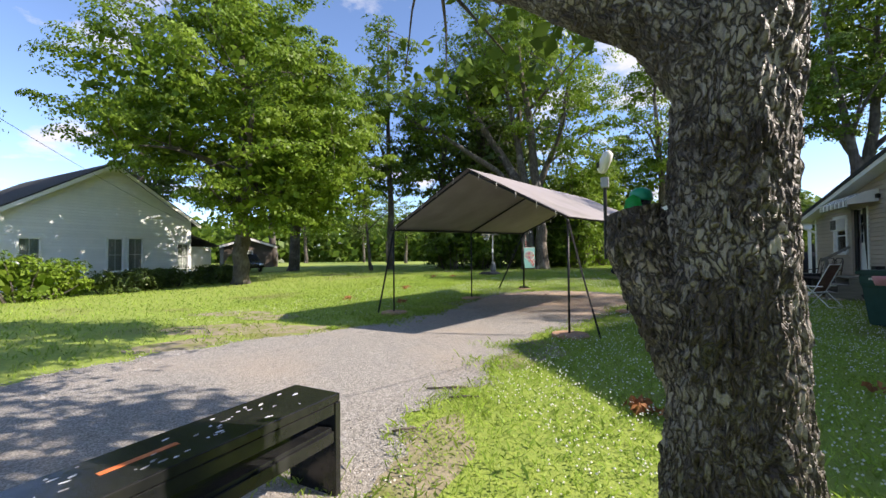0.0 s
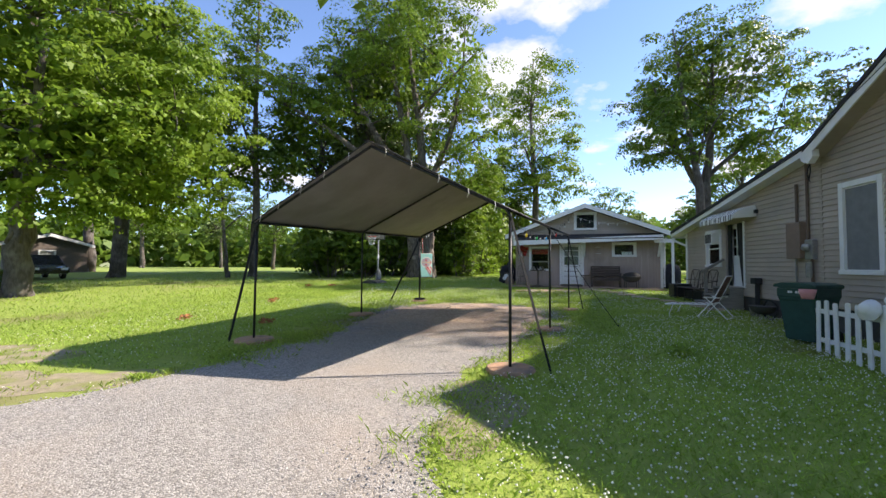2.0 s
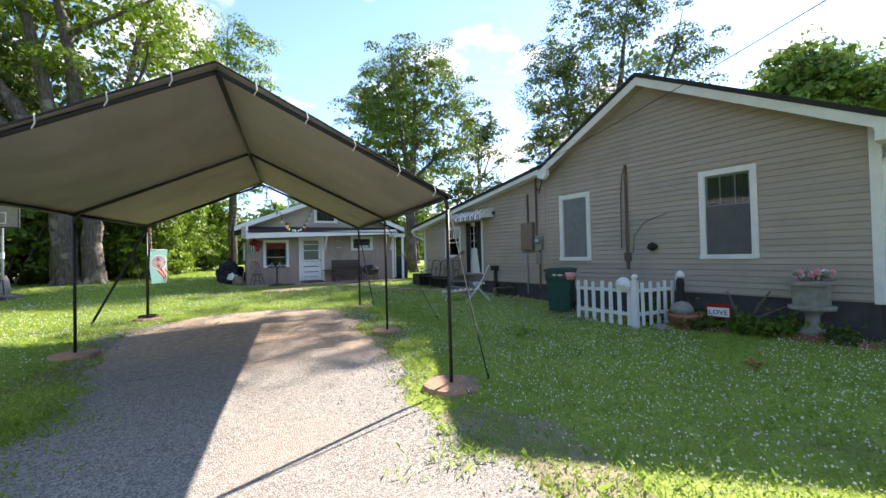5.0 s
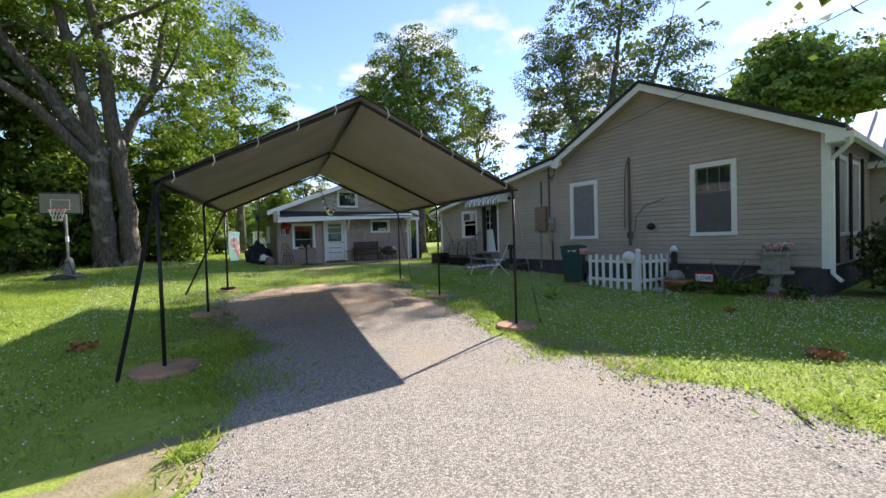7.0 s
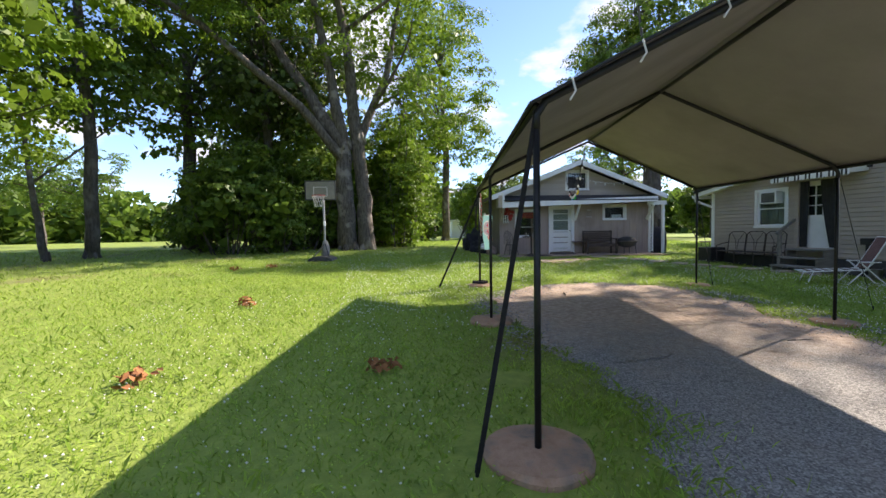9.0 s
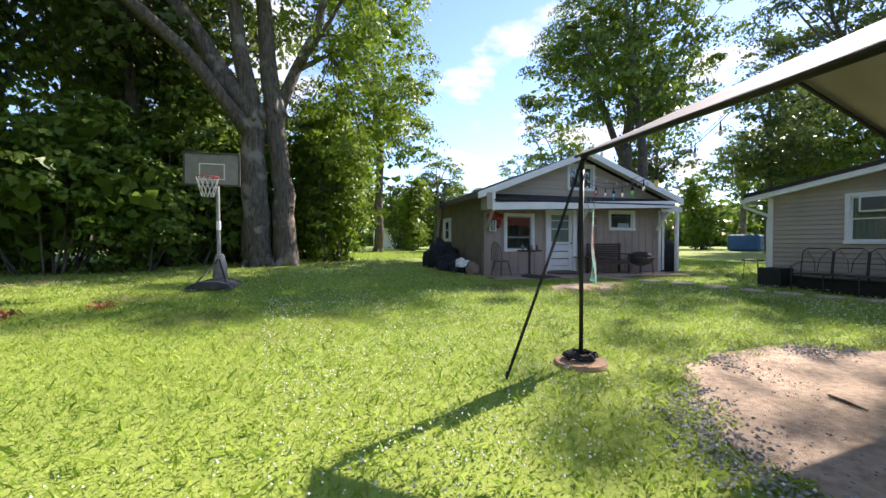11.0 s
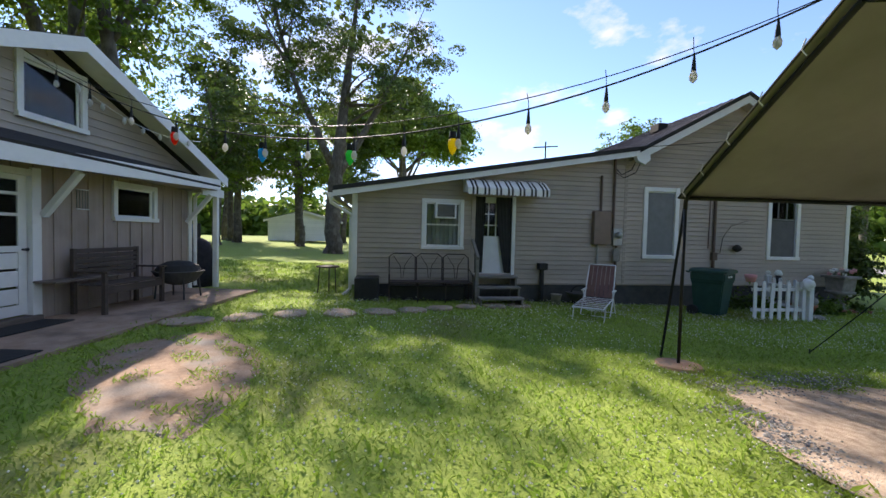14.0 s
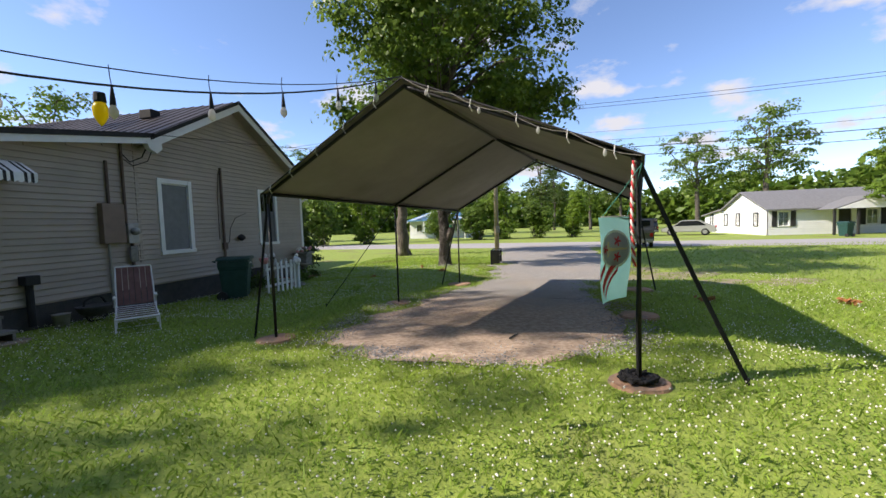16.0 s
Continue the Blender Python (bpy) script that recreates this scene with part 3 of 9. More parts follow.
def build_ground():
    xs = [-400, -200, -110, -70] + list(np.arange(-50, 50.1, 2.5)) + [70, 110, 200, 400]
    ys = [-400, -200, -110, -70] + list(np.arange(-50, 4, 3.0)) + list(np.arange(4, 12, 0.5)) + list(np.arange(12, 34, 2.0)) + [36, 45, 60, 90, 150, 400]
    verts = [(x, y, ground_z(y)) for y in ys for x in xs]
    nx = len(xs)
    faces = [(j * nx + i, j * nx + i + 1, (j + 1) * nx + i + 1, (j + 1) * nx + i) for j in range(len(ys) - 1) for i in range(nx - 1)]
    tagged(link("ground", poly_mesh("ground", verts, faces, True), "lawn"), "mown lawn ground with worn dry patches", "ground", kind="structure")


DRIVE_L = [(-12, -7.4), (-8, -6.9), (-4, -6.6), (0, -6.5), (3, -6.5), (4.6, -6.1), (6.0, -5.2), (7.4, -5.1), (8.7, -4.6), (12.4, -4.4), (13.5, -4.0), (14.2, -3.2)]
DRIVE_R = [(-12, -0.6), (-8.5, -1.0), (-5.5, -1.5), (-2, -1.45), (3, -1.45), (5.1, -1.6), (6.6, -1.6), (8.1, -1.05), (10.3, -0.5), (12.3, -0.1), (13.2, 0.15), (14.2, -1.2)]


def lerp(tab, y):
    for (a, va), (b, vb) in zip(tab, tab[1:]):
        if a <= y <= b:
            return va + (vb - va) * (y - a) / (b - a)
    return tab[0][1] if y < tab[0][0] else tab[-1][1]


def on_drive(x, y, grow=0.0):
    if not -12 < y < 14.2 + grow:
        return False
    return lerp(DRIVE_L, min(y, 14.19)) + strip_edges(y) - grow < x < lerp(DRIVE_R, min(y, 14.19)) + strip_edges(y + 40) + grow


def build_drive():
    n, cols = 260, 26
    for name, y0, y1, material, label in (("driveway", -12.0, 9.6, "drive", "pale grey gravel driveway with ragged grass edges"), ("parking_pad", 9.6, 14.2, "drive", "bare brown dirt at the end of the drive")):
        verts, faces = [], []
        for j in range(n + 1):
            y = y0 + (y1 - y0) * j / n
            a, b = lerp(DRIVE_L, y) + strip_edges(y), lerp(DRIVE_R, y) + strip_edges(y + 40)
            for i in range(cols + 1):
                f = i / cols
                x = a + (b - a) * f
                yy = y + ((0.45 * noise.noise((x * 0.8, 1.7, 0)) + 0.25 * noise.noise((x * 3.1, 4.7, 0))) if j in (0, n) and abs(y - 9.6) > 1 else 0.3 * noise.noise((x * 1.1, 0.3, 0)) if abs(y - 9.6) < 0.02 else 0)
                crown = 0.012 * math.sin(math.pi * f) - (0.004 if i in (0, cols) else 0)
                verts.append((x, yy, ground_z(yy) + 0.012 + crown + 0.008 * noise.noise((x * 1.3, y * 1.3, 0))))
        w = cols + 1
        faces = [(j * w + i, j * w + i + 1, (j + 1) * w + i + 1, (j + 1) * w + i) for j in range(n) for i in range(cols)]
        tagged(link(name, poly_mesh(name, verts, faces, True), material), label, "driveway", kind="structure")


def bare_patch(x, y, rx, ry, rz, material, label, seed):
    verts, faces = [(0, 0, 0.010)], []
    for ring, f in enumerate((0.4, 0.75, 1.0)):
        for k in range(40):
            t = 2 * math.pi * k / 40
            w = f * (1 + 0.32 * noise.noise((math.cos(t) * 1.6 + seed, math.sin(t) * 1.6, seed)) + 0.14 * noise.noise((math.cos(t) * 6, math.sin(t) * 6 + seed, 0)))
            verts.append((rx * w * math.cos(t), ry * w * math.sin(t), 0.010 if ring < 2 else 0.003))
    for k in range(40):
        n = (k + 1) % 40
        faces.append((0, 1 + k, 1 + n))
        faces += [(1 + r * 40 + k, 41 + r * 40 + k, 41 + r * 40 + n, 1 + r * 40 + n) for r in (0, 1)]
    ob = link("bare_patch", poly_mesh("bare_patch", verts, faces, True), material)
    slope = math.degrees(math.atan(0.031)) if y > 8 else 0
    ob.matrix_basis = Matrix.Translation((x, y, ground_z(y))) @ pose(0, 0, 0, slope, 0, 0) @ pose(0, 0, 0, 0, 0, rz)
    tagged(ob, label, "bare ground", kind="structure")


bare_patch(0.5, 19.2, 1.5, 0.72, 22, "red_dirt", "worn dirt before the porch slab", 1)
bare_patch(-7.6, 5.0, 1.5, 0.7, 30, "dry_soil", "thin dry grass and sand beside the drive", 2)
bare_patch(-8.2, 6.5, 0.85, 0.5, 25, "dry_soil", "thin dry grass and sand beside the drive", 7)
bare_patch(-9.6, 6.6, 1.3, 0.5, 35, "dry_soil", "thin dry grass and sand beside the drive", 3)
bare_patch(-6.0, 5.6, 0.95, 0.4, 40, "dry_soil", "thin dry grass and sand beside the drive", 8)
bare_patch(-6.9, 3.6, 0.9, 0.45, 70, "dry_soil", "thin dry grass and sand beside the drive", 4)
bare_patch(-1.35, 5.6, 0.5, 1.0, 0, "dry_soil", "thin dry grass and sand beside the drive", 5)
bare_patch(-1.2, 1.6, 0.4, 1.1, 5, "dry_soil", "thin dry grass and sand beside the drive", 6)


ROAD = pose(-3, -13.2, 0, 0, 0, -10)


def build_road():
    bm = bmesh.new()
    for i in range(40):
        box(-200 + i * 10, -190 + i * 10, -3.2, 3.2, -0.2, 0.02, 0, bm)
    bmesh.ops.remove_doubles(bm, verts=bm.verts, dist=1e-4)
    ob = part("road", bm, "asphalt")
    ob.matrix_basis = ROAD
    tagged(ob, "worn grey asphalt street past the lawns", "road", kind="structure")


build_ground()
build_drive()
build_road()


# ---- the house ----
HY = 17.85          # y of its back corner


def hu(y):
    return HY - y


def build_house():
    H = empty("house", pose(5.51, HY, 0, 0, 0, -90), "single-storey taupe lap-sided house with white trim and dark metal roof", "house")
    slope, low = 0.54, 0.172
    pk = hu(8.15)
    apex = 5.42
    jz = apex - slope * (pk - hu(11.0))
    prof = [(0, jz - low * (hu(11.0))), (hu(11.0), jz), (pk, apex), (hu(4.5), apex - slope * (hu(4.5) - pk))]
    holes = [(hu(7.07) + 0.05, hu(6.07) - 0.05, 1.38, 3.08), (hu(10.67) + 0.05, hu(9.685) - 0.05, 1.36, 3.07), (hu(16.29) + 0.05, hu(15.29) - 0.05, 1.49, 2.58), (hu(15.09), hu(14.04), 0.88, 2.72)]
    wall = wall_core("wall", prof, 0.62, 0.14, holes, "siding", H)
    siding(wall, prof, 0.64, 0.115, holes, "siding", 0.0, 0.028)
    depth = 9.5
    # other walls
    sw = hu(4.5)
    bm = box(sw - 0.14, sw, 0.14, depth, 0.62, prof[-1][1])
    part("wall", bm, "siding", H)
    part("wall", box(0, 0.14, 0.14, depth, 0.62, prof[0][1]), "siding", H)
    part("wall", prism([(0.14, 0.62), (sw - 0.14, 0.62), (sw - 0.14, prof[-1][1]), (pk, apex), (hu(11), jz), (0.14, prof[0][1])], depth, depth + 0.14), "siding", H)
    # lap boards of the street side
    side = wall_core("wall", [(0, prof[-1][1]), (depth, prof[-1][1])], 0.62, 0.01, [], "siding", H)
    side.matrix_basis = pose(sw + 0.011, 0, 0, 0, 0, 90)
    siding(side, [(0, 3.3), (depth, 3.3)], 0.64, 0.115, [(0.55, 1.5, 1.3, 2.95), (1.9, 2.85, 1.3, 2.95)], "siding")
    for a in (0.5, 1.85):
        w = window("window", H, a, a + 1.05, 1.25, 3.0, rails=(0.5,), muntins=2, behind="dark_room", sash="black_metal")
        w.matrix_basis = pose(sw + 0.012, 0, 0, 0, 0, 90)
    part("skirt", box(0.05, sw - 0.03, 0.04, 0.16, -0.1, 0.64), "skirt", H, "dark block foundation")
    part("skirt", box(sw - 0.13, sw - 0.03, 0.16, depth, -0.1, 0.62), "skirt", H)
    part("skirt", box(0.05, 0.15, 0.16, depth, -0.1, 0.62), "skirt", H)
    # corner boards
    for a, b in ((-0.03, 0.09), (sw - 0.10, sw + 0.025)):
        top = prof[0][1] if a < 1 else prof[-1][1]
        part("corner_board", box(a, b, -0.03, 0.0, 0.6, top - 0.03, 0.004), "white", H)
    part("corner_board", box(sw - 0.002, sw + 0.03, 0.0, 0.10, 0.6, prof[-1][1] - 0.03, 0.004), "white", H)
    part("corner_board", box(hu(11.2), hu(11.12), -0.022, 0.0, 0.64, jz - 0.05, 0.003), "siding", H)
    # roof planes: slabs following the slope, with an overhang in front
    ov = -0.36

    def slab(name, x0, z0, x1, z1, thick, ya, yb, material, label=""):
        n = Vector((z0 - z1, 0, x1 - x0)).normalized() * thick
        return part(name, prism([(x0, z0), (x1, z1), (x1 + n.x, z1 + n.z), (x0 + n.x, z0 + n.z)], ya, yb), material, H, label)
    z = lambda x: (apex + 0.06) - slope * abs(x - pk)
    e1 = hu(4.18)
    j = hu(10.95)
    zl = lambda x: z(j) - low * (j - x)
    roofs = [slab("roof", pk, z(pk), e1, z(e1), 0.05, ov, depth + 0.3, "roof_metal"), slab("roof", j, z(j), pk, z(pk), 0.05, ov, depth + 0.3, "roof_metal"),
             slab("roof", -0.42, zl(-0.42), j, zl(j), 0.05, ov, depth + 0.3, "roof_metal")]
    for rf, (x0, z0, x1, z1) in zip(roofs, ((pk, z(pk), e1, z(e1)), (j, z(j), pk, z(pk)), (-0.42, zl(-0.42), j, zl(j)))):
        d = Vector((x1 - x0, 0, z1 - z0))
        n = Vector((-d.z, 0, d.x)).normalized()
        for k in range(30):
            y = ov + 0.12 + k * 0.33
            p, q = Vector((x0, y, z0)) + n * 0.05, Vector((x1, y, z1)) + n * 0.05
            v = [p, q, q + Vector((0, 0.014, 0)) + n * 0.02, p + Vector((0, 0.014, 0)) + n * 0.02, p + Vector((0, 0.045, 0)), q + Vector((0, 0.045, 0)), q + Vector((0, 0.03, 0)) + n * 0.02, p + Vector((0, 0.03, 0)) + n * 0.02]
            link("rib", poly_mesh("rib", v, [(0, 1, 2, 3), (3, 2, 6, 7), (7, 6, 5, 4)]), "roof_metal", rf)
    # rake boards and soffits
    for x0, z0, x1, z1, w in ((pk, z(pk), e1, z(e1), 0.20), (j - 0.12, z(j - 0.12), pk, z(pk), 0.20), (-0.42, zl(-0.42), j - 0.05, zl(j - 0.05), 0.14)):
        part("rake_board", prism([(x0, z0), (x1, z1), (x1, z1 - w), (x0, z0 - w)], ov - 0.025, ov + 0.005), "white", H)
        part("soffit", prism([(x0, z0 - w + 0.04), (x1, z1 - w + 0.04), (x1, z1 - w + 0.06), (x0, z0 - w + 0.06)], ov + 0.007, -0.004), "siding" if w > 0.15 else "white", H)
        part("drip_edge", prism([(x0, z0 - 0.015), (x1, z1 - 0.015), (x1, z1 + 0.085), (x0, z0 + 0.085)], ov - 0.05, ov - 0.026), "soffit_dark", H)
    # boxed end of the gable's rake over the lean-to
    part("eave_return", prism([(j - 0.28, z(j) - 0.02), (j + 0.12, z(j) + 0.06), (j + 0.16, z(j) - 0.24), (j + 0.02, z(j) - 0.36), (j - 0.16, z(j) - 0.28)], ov - 0.03, ov + 0.10), "white", H)
    part("gable_vent_panel", prism([(pk - 0.75, apex - 0.42), (pk + 0.75, apex - 0.42), (pk, apex - 0.03)], -0.03, -0.019), "siding", H)
    part("eave_return", box(e1 - 0.3, e1 - 0.02, ov - 0.03, 0.0, z(e1) - 0.24, z(e1) - 0.03, 0.01), "white", H)
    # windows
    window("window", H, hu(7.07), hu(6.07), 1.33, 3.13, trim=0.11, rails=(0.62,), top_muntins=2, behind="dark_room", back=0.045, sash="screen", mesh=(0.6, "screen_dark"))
    window("window", H, hu(10.67), hu(9.685), 1.31, 3.12, trim=0.11, rails=(), behind="screen", back=0.06, mesh=(0.985, "screen"))
    w0 = window("window", H, hu(16.29), hu(15.29), 1.445, 2.625, trim=0.09, rails=(0.5,), behind="curtain")
    part("air_conditioner", box(hu(15.99), hu(15.50), -0.20, 0.1, 2.17, 2.52, 0.015), "white", w0)
    part("grille", box(hu(15.945), hu(15.545), -0.206, -0.199, 2.205, 2.485), "skirt", w0, "dark intake grille")
    for k in range(9):
        part("louvre", box(hu(15.94), hu(15.55), -0.211, -0.207, 2.22 + k * 0.03, 2.226 + k * 0.03), "grey_metal", w0)
    # back door with its screen curtains
    D = empty("door", Matrix(), "", "")
    D.parent = H
    a, b = hu(15.09), hu(14.04)
    part("door_frame", box(a - 0.02, a + 0.08, -0.03, 0.1, 0.86, 2.74, 0.004), "siding", D)
    part("door_frame", box(b - 0.06, b + 0.02, -0.03, 0.1, 0.86, 2.74, 0.004), "white", D)
    bm = bmesh.new()
    c, d = a + 0.12, b - 0.12
    box(c, d, 0.09, 0.13, 0.88, 1.78, 0, bm)
    box(c, c + 0.13, 0.09, 0.13, 1.78, 2.72, 0, bm)
    box(d - 0.13, d, 0.09, 0.13, 1.78, 2.72, 0, bm)
    box(c + 0.13, d - 0.13, 0.09, 0.13, 2.58, 2.72, 0, bm)
    for k in (1, 2):
        x = c + 0.13 + (d - c - 0.26) * k / 3
        box(x - 0.012, x + 0.012, 0.095, 0.125, 1.78, 2.58, 0, bm)
        zz = 1.78 + 0.8 * k / 3
        box(c + 0.13, d - 0.13, 0.096, 0.124, zz - 0.012, zz + 0.012, 0, bm)
    part("door_leaf", bm, "white", D, "white door with nine small panes")
    part("pane", box(c + 0.13, d - 0.13, 0.108, 0.112, 1.78, 2.58), "glass", D)
    part("backing", box(c, d, 0.3, 0.32, 0.88, 2.72), "dark_room", D)
    for x0, x1, tie in ((a + 0.08, a + 0.42, 0.16), (b - 0.40, b - 0.06, 0.18)):
        bm = bmesh.new()
        rows = []
        for i in range(14):
            f = i / 13
            zz = 2.72 - f * 1.82
            p, q = (x0, x0 + 0.20 + 0.05 * (1 - f)) if x0 < (a + b) / 2 - 0.2 else (x1 - 0.40 + 0.24 * f ** 1.5, x1)
            rows.append([bm.verts.new((p + (q - p) * k / 12, 0.03 + 0.014 * math.sin(k * 2.4), zz)) for k in range(13)])
        for r, s in zip(rows, rows[1:]):
            for k in range(12):
                bm.faces.new((r[k], r[k + 1], s[k + 1], s[k]))
        part("curtain", bm, "soffit_dark", D, "dark mesh door curtain", True)
    # striped awning: one object a stripe
    A = empty("awning", Matrix(), "", "")
    A.parent = H
    x0, x1, n = hu(15.32), hu(13.42), 42
    for k in range(n):
        p, q = x0 + (x1 - x0) * k / n, x0 + (x1 - x0) * (k + 1) / n
        zt, zf, dp = 3.12, 2.86, 0.62
        m = "soffit_dark" if k % 6 in (2, 4) else "white"
        pts = [(p, -0.03, zt), (q, -0.03, zt), (q, -0.3, zt - 0.06), (p, -0.3, zt - 0.06), (q, -dp, zf), (p, -dp, zf)]
        sc = [(p + (q - p) * i / 4, -dp - 0.004, zf - 0.13 - 0.03 * math.sin(math.pi * (k % 2 + i / 4) / 2 * 2 / 2)) for i in range(5)]
        v = pts + sc + [(x, y + 0.006, zz - 0.006) for x, y, zz in pts] + [(x, y + 0.008, zz) for x, y, zz in sc]
        f = [(0, 1, 2, 3), (3, 2, 4, 5), (5, 4, 10, 9, 8, 7, 6)]
        f += [tuple(i + 11 for i in reversed(t)) for t in f]
        link("awning_stripe", poly_mesh("awning_stripe", v, f), m, A)
    for x, s in ((x0, -1), (x1, 1)):
        v = [(x, -0.03, 3.12), (x, -0.3, 3.06), (x, -0.62, 2.86), (x, -0.62, 2.75), (x, -0.03, 2.8)]
        v += [(a1 + 0.006 * s, b1, c1) for a1, b1, c1 in v]
        link("awning_side", poly_mesh("awning_side", v, [(0, 1, 2, 3, 4), (9, 8, 7, 6, 5)] + [(i, (i + 1) % 5, (i + 1) % 5 + 5, i + 5) for i in range(5)]), "white", A)
    # service panel, meter, conduits
    part("service_panel", box(hu(12.06), hu(11.6), -0.16, -0.02, 1.64, 2.46, 0.012), "panel_tan", H, "tan electric service panel")
    part("meter_box", box(hu(11.52), hu(11.28), -0.12, -0.02, 1.62, 2.05, 0.01), "grey_metal", H)
    bm = lathe([(0.08, 0), (0.085, 0.04), (0.07, 0.10), (0.03, 0.12)], 14)
    bmesh.ops.transform(bm, matrix=pose(hu(11.4), -0.12, 1.88, 90, 0, 0), verts=bm.verts)
    part("meter", bm, "grey_metal", H, "", True)
    for y, za, zb, r, m in ((11.84, 2.44, 3.34, 0.03, "pipe_brown"), (11.5, 2.0, 4.0, 0.03, "pipe_brown"), (11.9, 0.3, 1.66, 0.022, "grey_metal"), (11.4, 0.5, 1.64, 0.03, "pipe_brown"), (8.66, 1.1, 3.6, 0.035, "pipe_brown")):
        part("conduit", tube([(hu(y), -0.055, za), (hu(y), -0.055, zb)], r), m, H)
    part("conduit", tube([(hu(8.82), -0.045, 1.6), (hu(8.8), -0.045, 2.9), (hu(8.75), -0.045, 3.4), (hu(8.66), -0.05, 3.6)], 0.012, 6), "pipe_brown", H)
    part("drop_cable", tube([(hu(11.0), -0.33, 3.95), (hu(11.15), -0.2, 3.5), (hu(11.35), -0.1, 3.38), (hu(11.5), -0.06, 3.55)], 0.012, 6), "black_metal", H)
    part("drop_cable", tube([(hu(10.9), -0.33, 3.9), (hu(11.1), -0.3, 3.42), (hu(11.3), -0.12, 3.3), (hu(11.5), -0.06, 3.45)], 0.009, 6), "black_metal", H)
    part("junction_box", box(hu(8.72), hu(8.58), -0.1, -0.02, 1.3, 1.5, 0.005), "pipe_brown", H)
    part("conduit", tube([(hu(8.62), -0.06, 1.45), (hu(8.5), -0.08, 1.5), (hu(8.45), -0.1, 1.9), (hu(8.2), -0.08, 2.2), (hu(7.7), -0.05, 2.35)], 0.008, 6), "black_metal", H)
    part("floodlight", box(hu(13.46), hu(13.34), -0.10, -0.02, 2.88, 2.98, 0.01), "black_plastic", H)
    part("dryer_vent", tube([(hu(13.34), -0.09, 0.28), (hu(13.34), -0.09, 1.02)], 0.055, 12), "soffit_dark", H)
    part("dryer_vent", box(hu(13.45), hu(13.23), -0.2, -0.02, 1.0, 1.16, 0.012), "soffit_dark", H)
    # gutters and downspouts
    for xg, dr in ((-0.42, -1), (e1, 1)):
        zz = (zl(xg) if dr < 0 else z(xg)) - 0.06
        part("gutter", prism([(xg, zz), (xg + 0.12 * dr, zz), (xg + 0.10 * dr, zz - 0.10), (xg, zz - 0.12)], ov, depth), "white", H)
        xw = 0.0 if dr < 0 else sw
        part("downspout", tube([(xg + 0.06 * dr, ov + 0.1, zz - 0.1), (xg + 0.05 * dr, ov + 0.1, zz - 0.2), (xw + 0.05 * dr, 0.05, zz - 0.45), (xw + 0.055 * dr, 0.05, zz - 0.6), (xw + 0.055 * dr, 0.05, 0.5), (xw + 0.2 * dr, -0.02, 0.36)], 0.042, 8), "white", H)
    # trellis panels beside the street windows
    for a in (0.30, 1.62, 3.02):
        tr = part("trellis", box(a, a + 0.035, -0.07, -0.035, 0.7, 3.1), "black_metal", H, "black wire trellis beside the window")
        tr.matrix_basis = pose(sw + 0.02, 0, 0, 0, 0, 90)
        part("trellis_bar", box(a + 0.16, a + 0.185, -0.07, -0.04, 0.7, 3.1), "black_metal", tr)
        for k in range(9):
            part("trellis_bar", box(a + 0.035, a + 0.16, -0.065, -0.05, 0.85 + k * 0.26, 0.87 + k * 0.26), "black_metal", tr)
    # gabled front wing with a bright metal roof
    wx, wy = sw + 0.02, 4.6
    part("wing_wall", box(wx, wx + 3.8, wy, wy + 0.14, -0.1, 3.1), "siding", H)
    part("wing_wall", box(wx, wx + 3.8, wy + 4.86, wy + 5.0, -0.1, 3.1), "siding", H)
    part("wing_wall", prism([(wy + 0.14, -0.1), (wy + 4.86, -0.1), (wy + 4.86, 3.1), (wy + 2.5, 4.75), (wy + 0.14, 3.1)], 0, 0.14), "siding", H).matrix_basis = Matrix.Translation((wx + 3.8, 0, 0)) @ pose(0, 0, 0, 0, 0, 90)
    for y0, z0, y1, z1 in ((wy - 0.4, 3.05, wy + 2.5, 4.95), (wy + 2.5, 4.95, wy + 5.4, 3.05)):
        wr = part("wing_roof", prism([(y0, z0), (y1, z1), (y1, z1 + 0.05), (y0, z0 + 0.05)], -4.1, 0.6), "roof_bright", H, "pale ribbed metal roof")
        wr.matrix_basis = Matrix.Translation((wx, 0, 0)) @ pose(0, 0, 0, 0, 0, 90)
        for k in range(12):
            part("wing_rib", prism([(y0, z0 + 0.05), (y1, z1 + 0.05), (y1, z1 + 0.08), (y0, z0 + 0.08)], -4.0 + k * 0.38, -3.96 + k * 0.38), "roof_bright", wr)
    part("wing_eave", box(wx - 0.5, wx + 4.1, wy - 0.44, wy - 0.4, 2.95, 3.12), "white", H)
    # roof vent
    part("roof_vent", box(pk - 1.1, pk - 0.8, 1.5, 1.9, z(pk - 1.1) + 0.1, z(pk - 0.8) + 0.18, 0.02), "soffit_dark", H)
    return H


build_house()


# ---- the shed ----
SHED = pose(-0.07, 22.30, 0, 0, 0, -7.8)


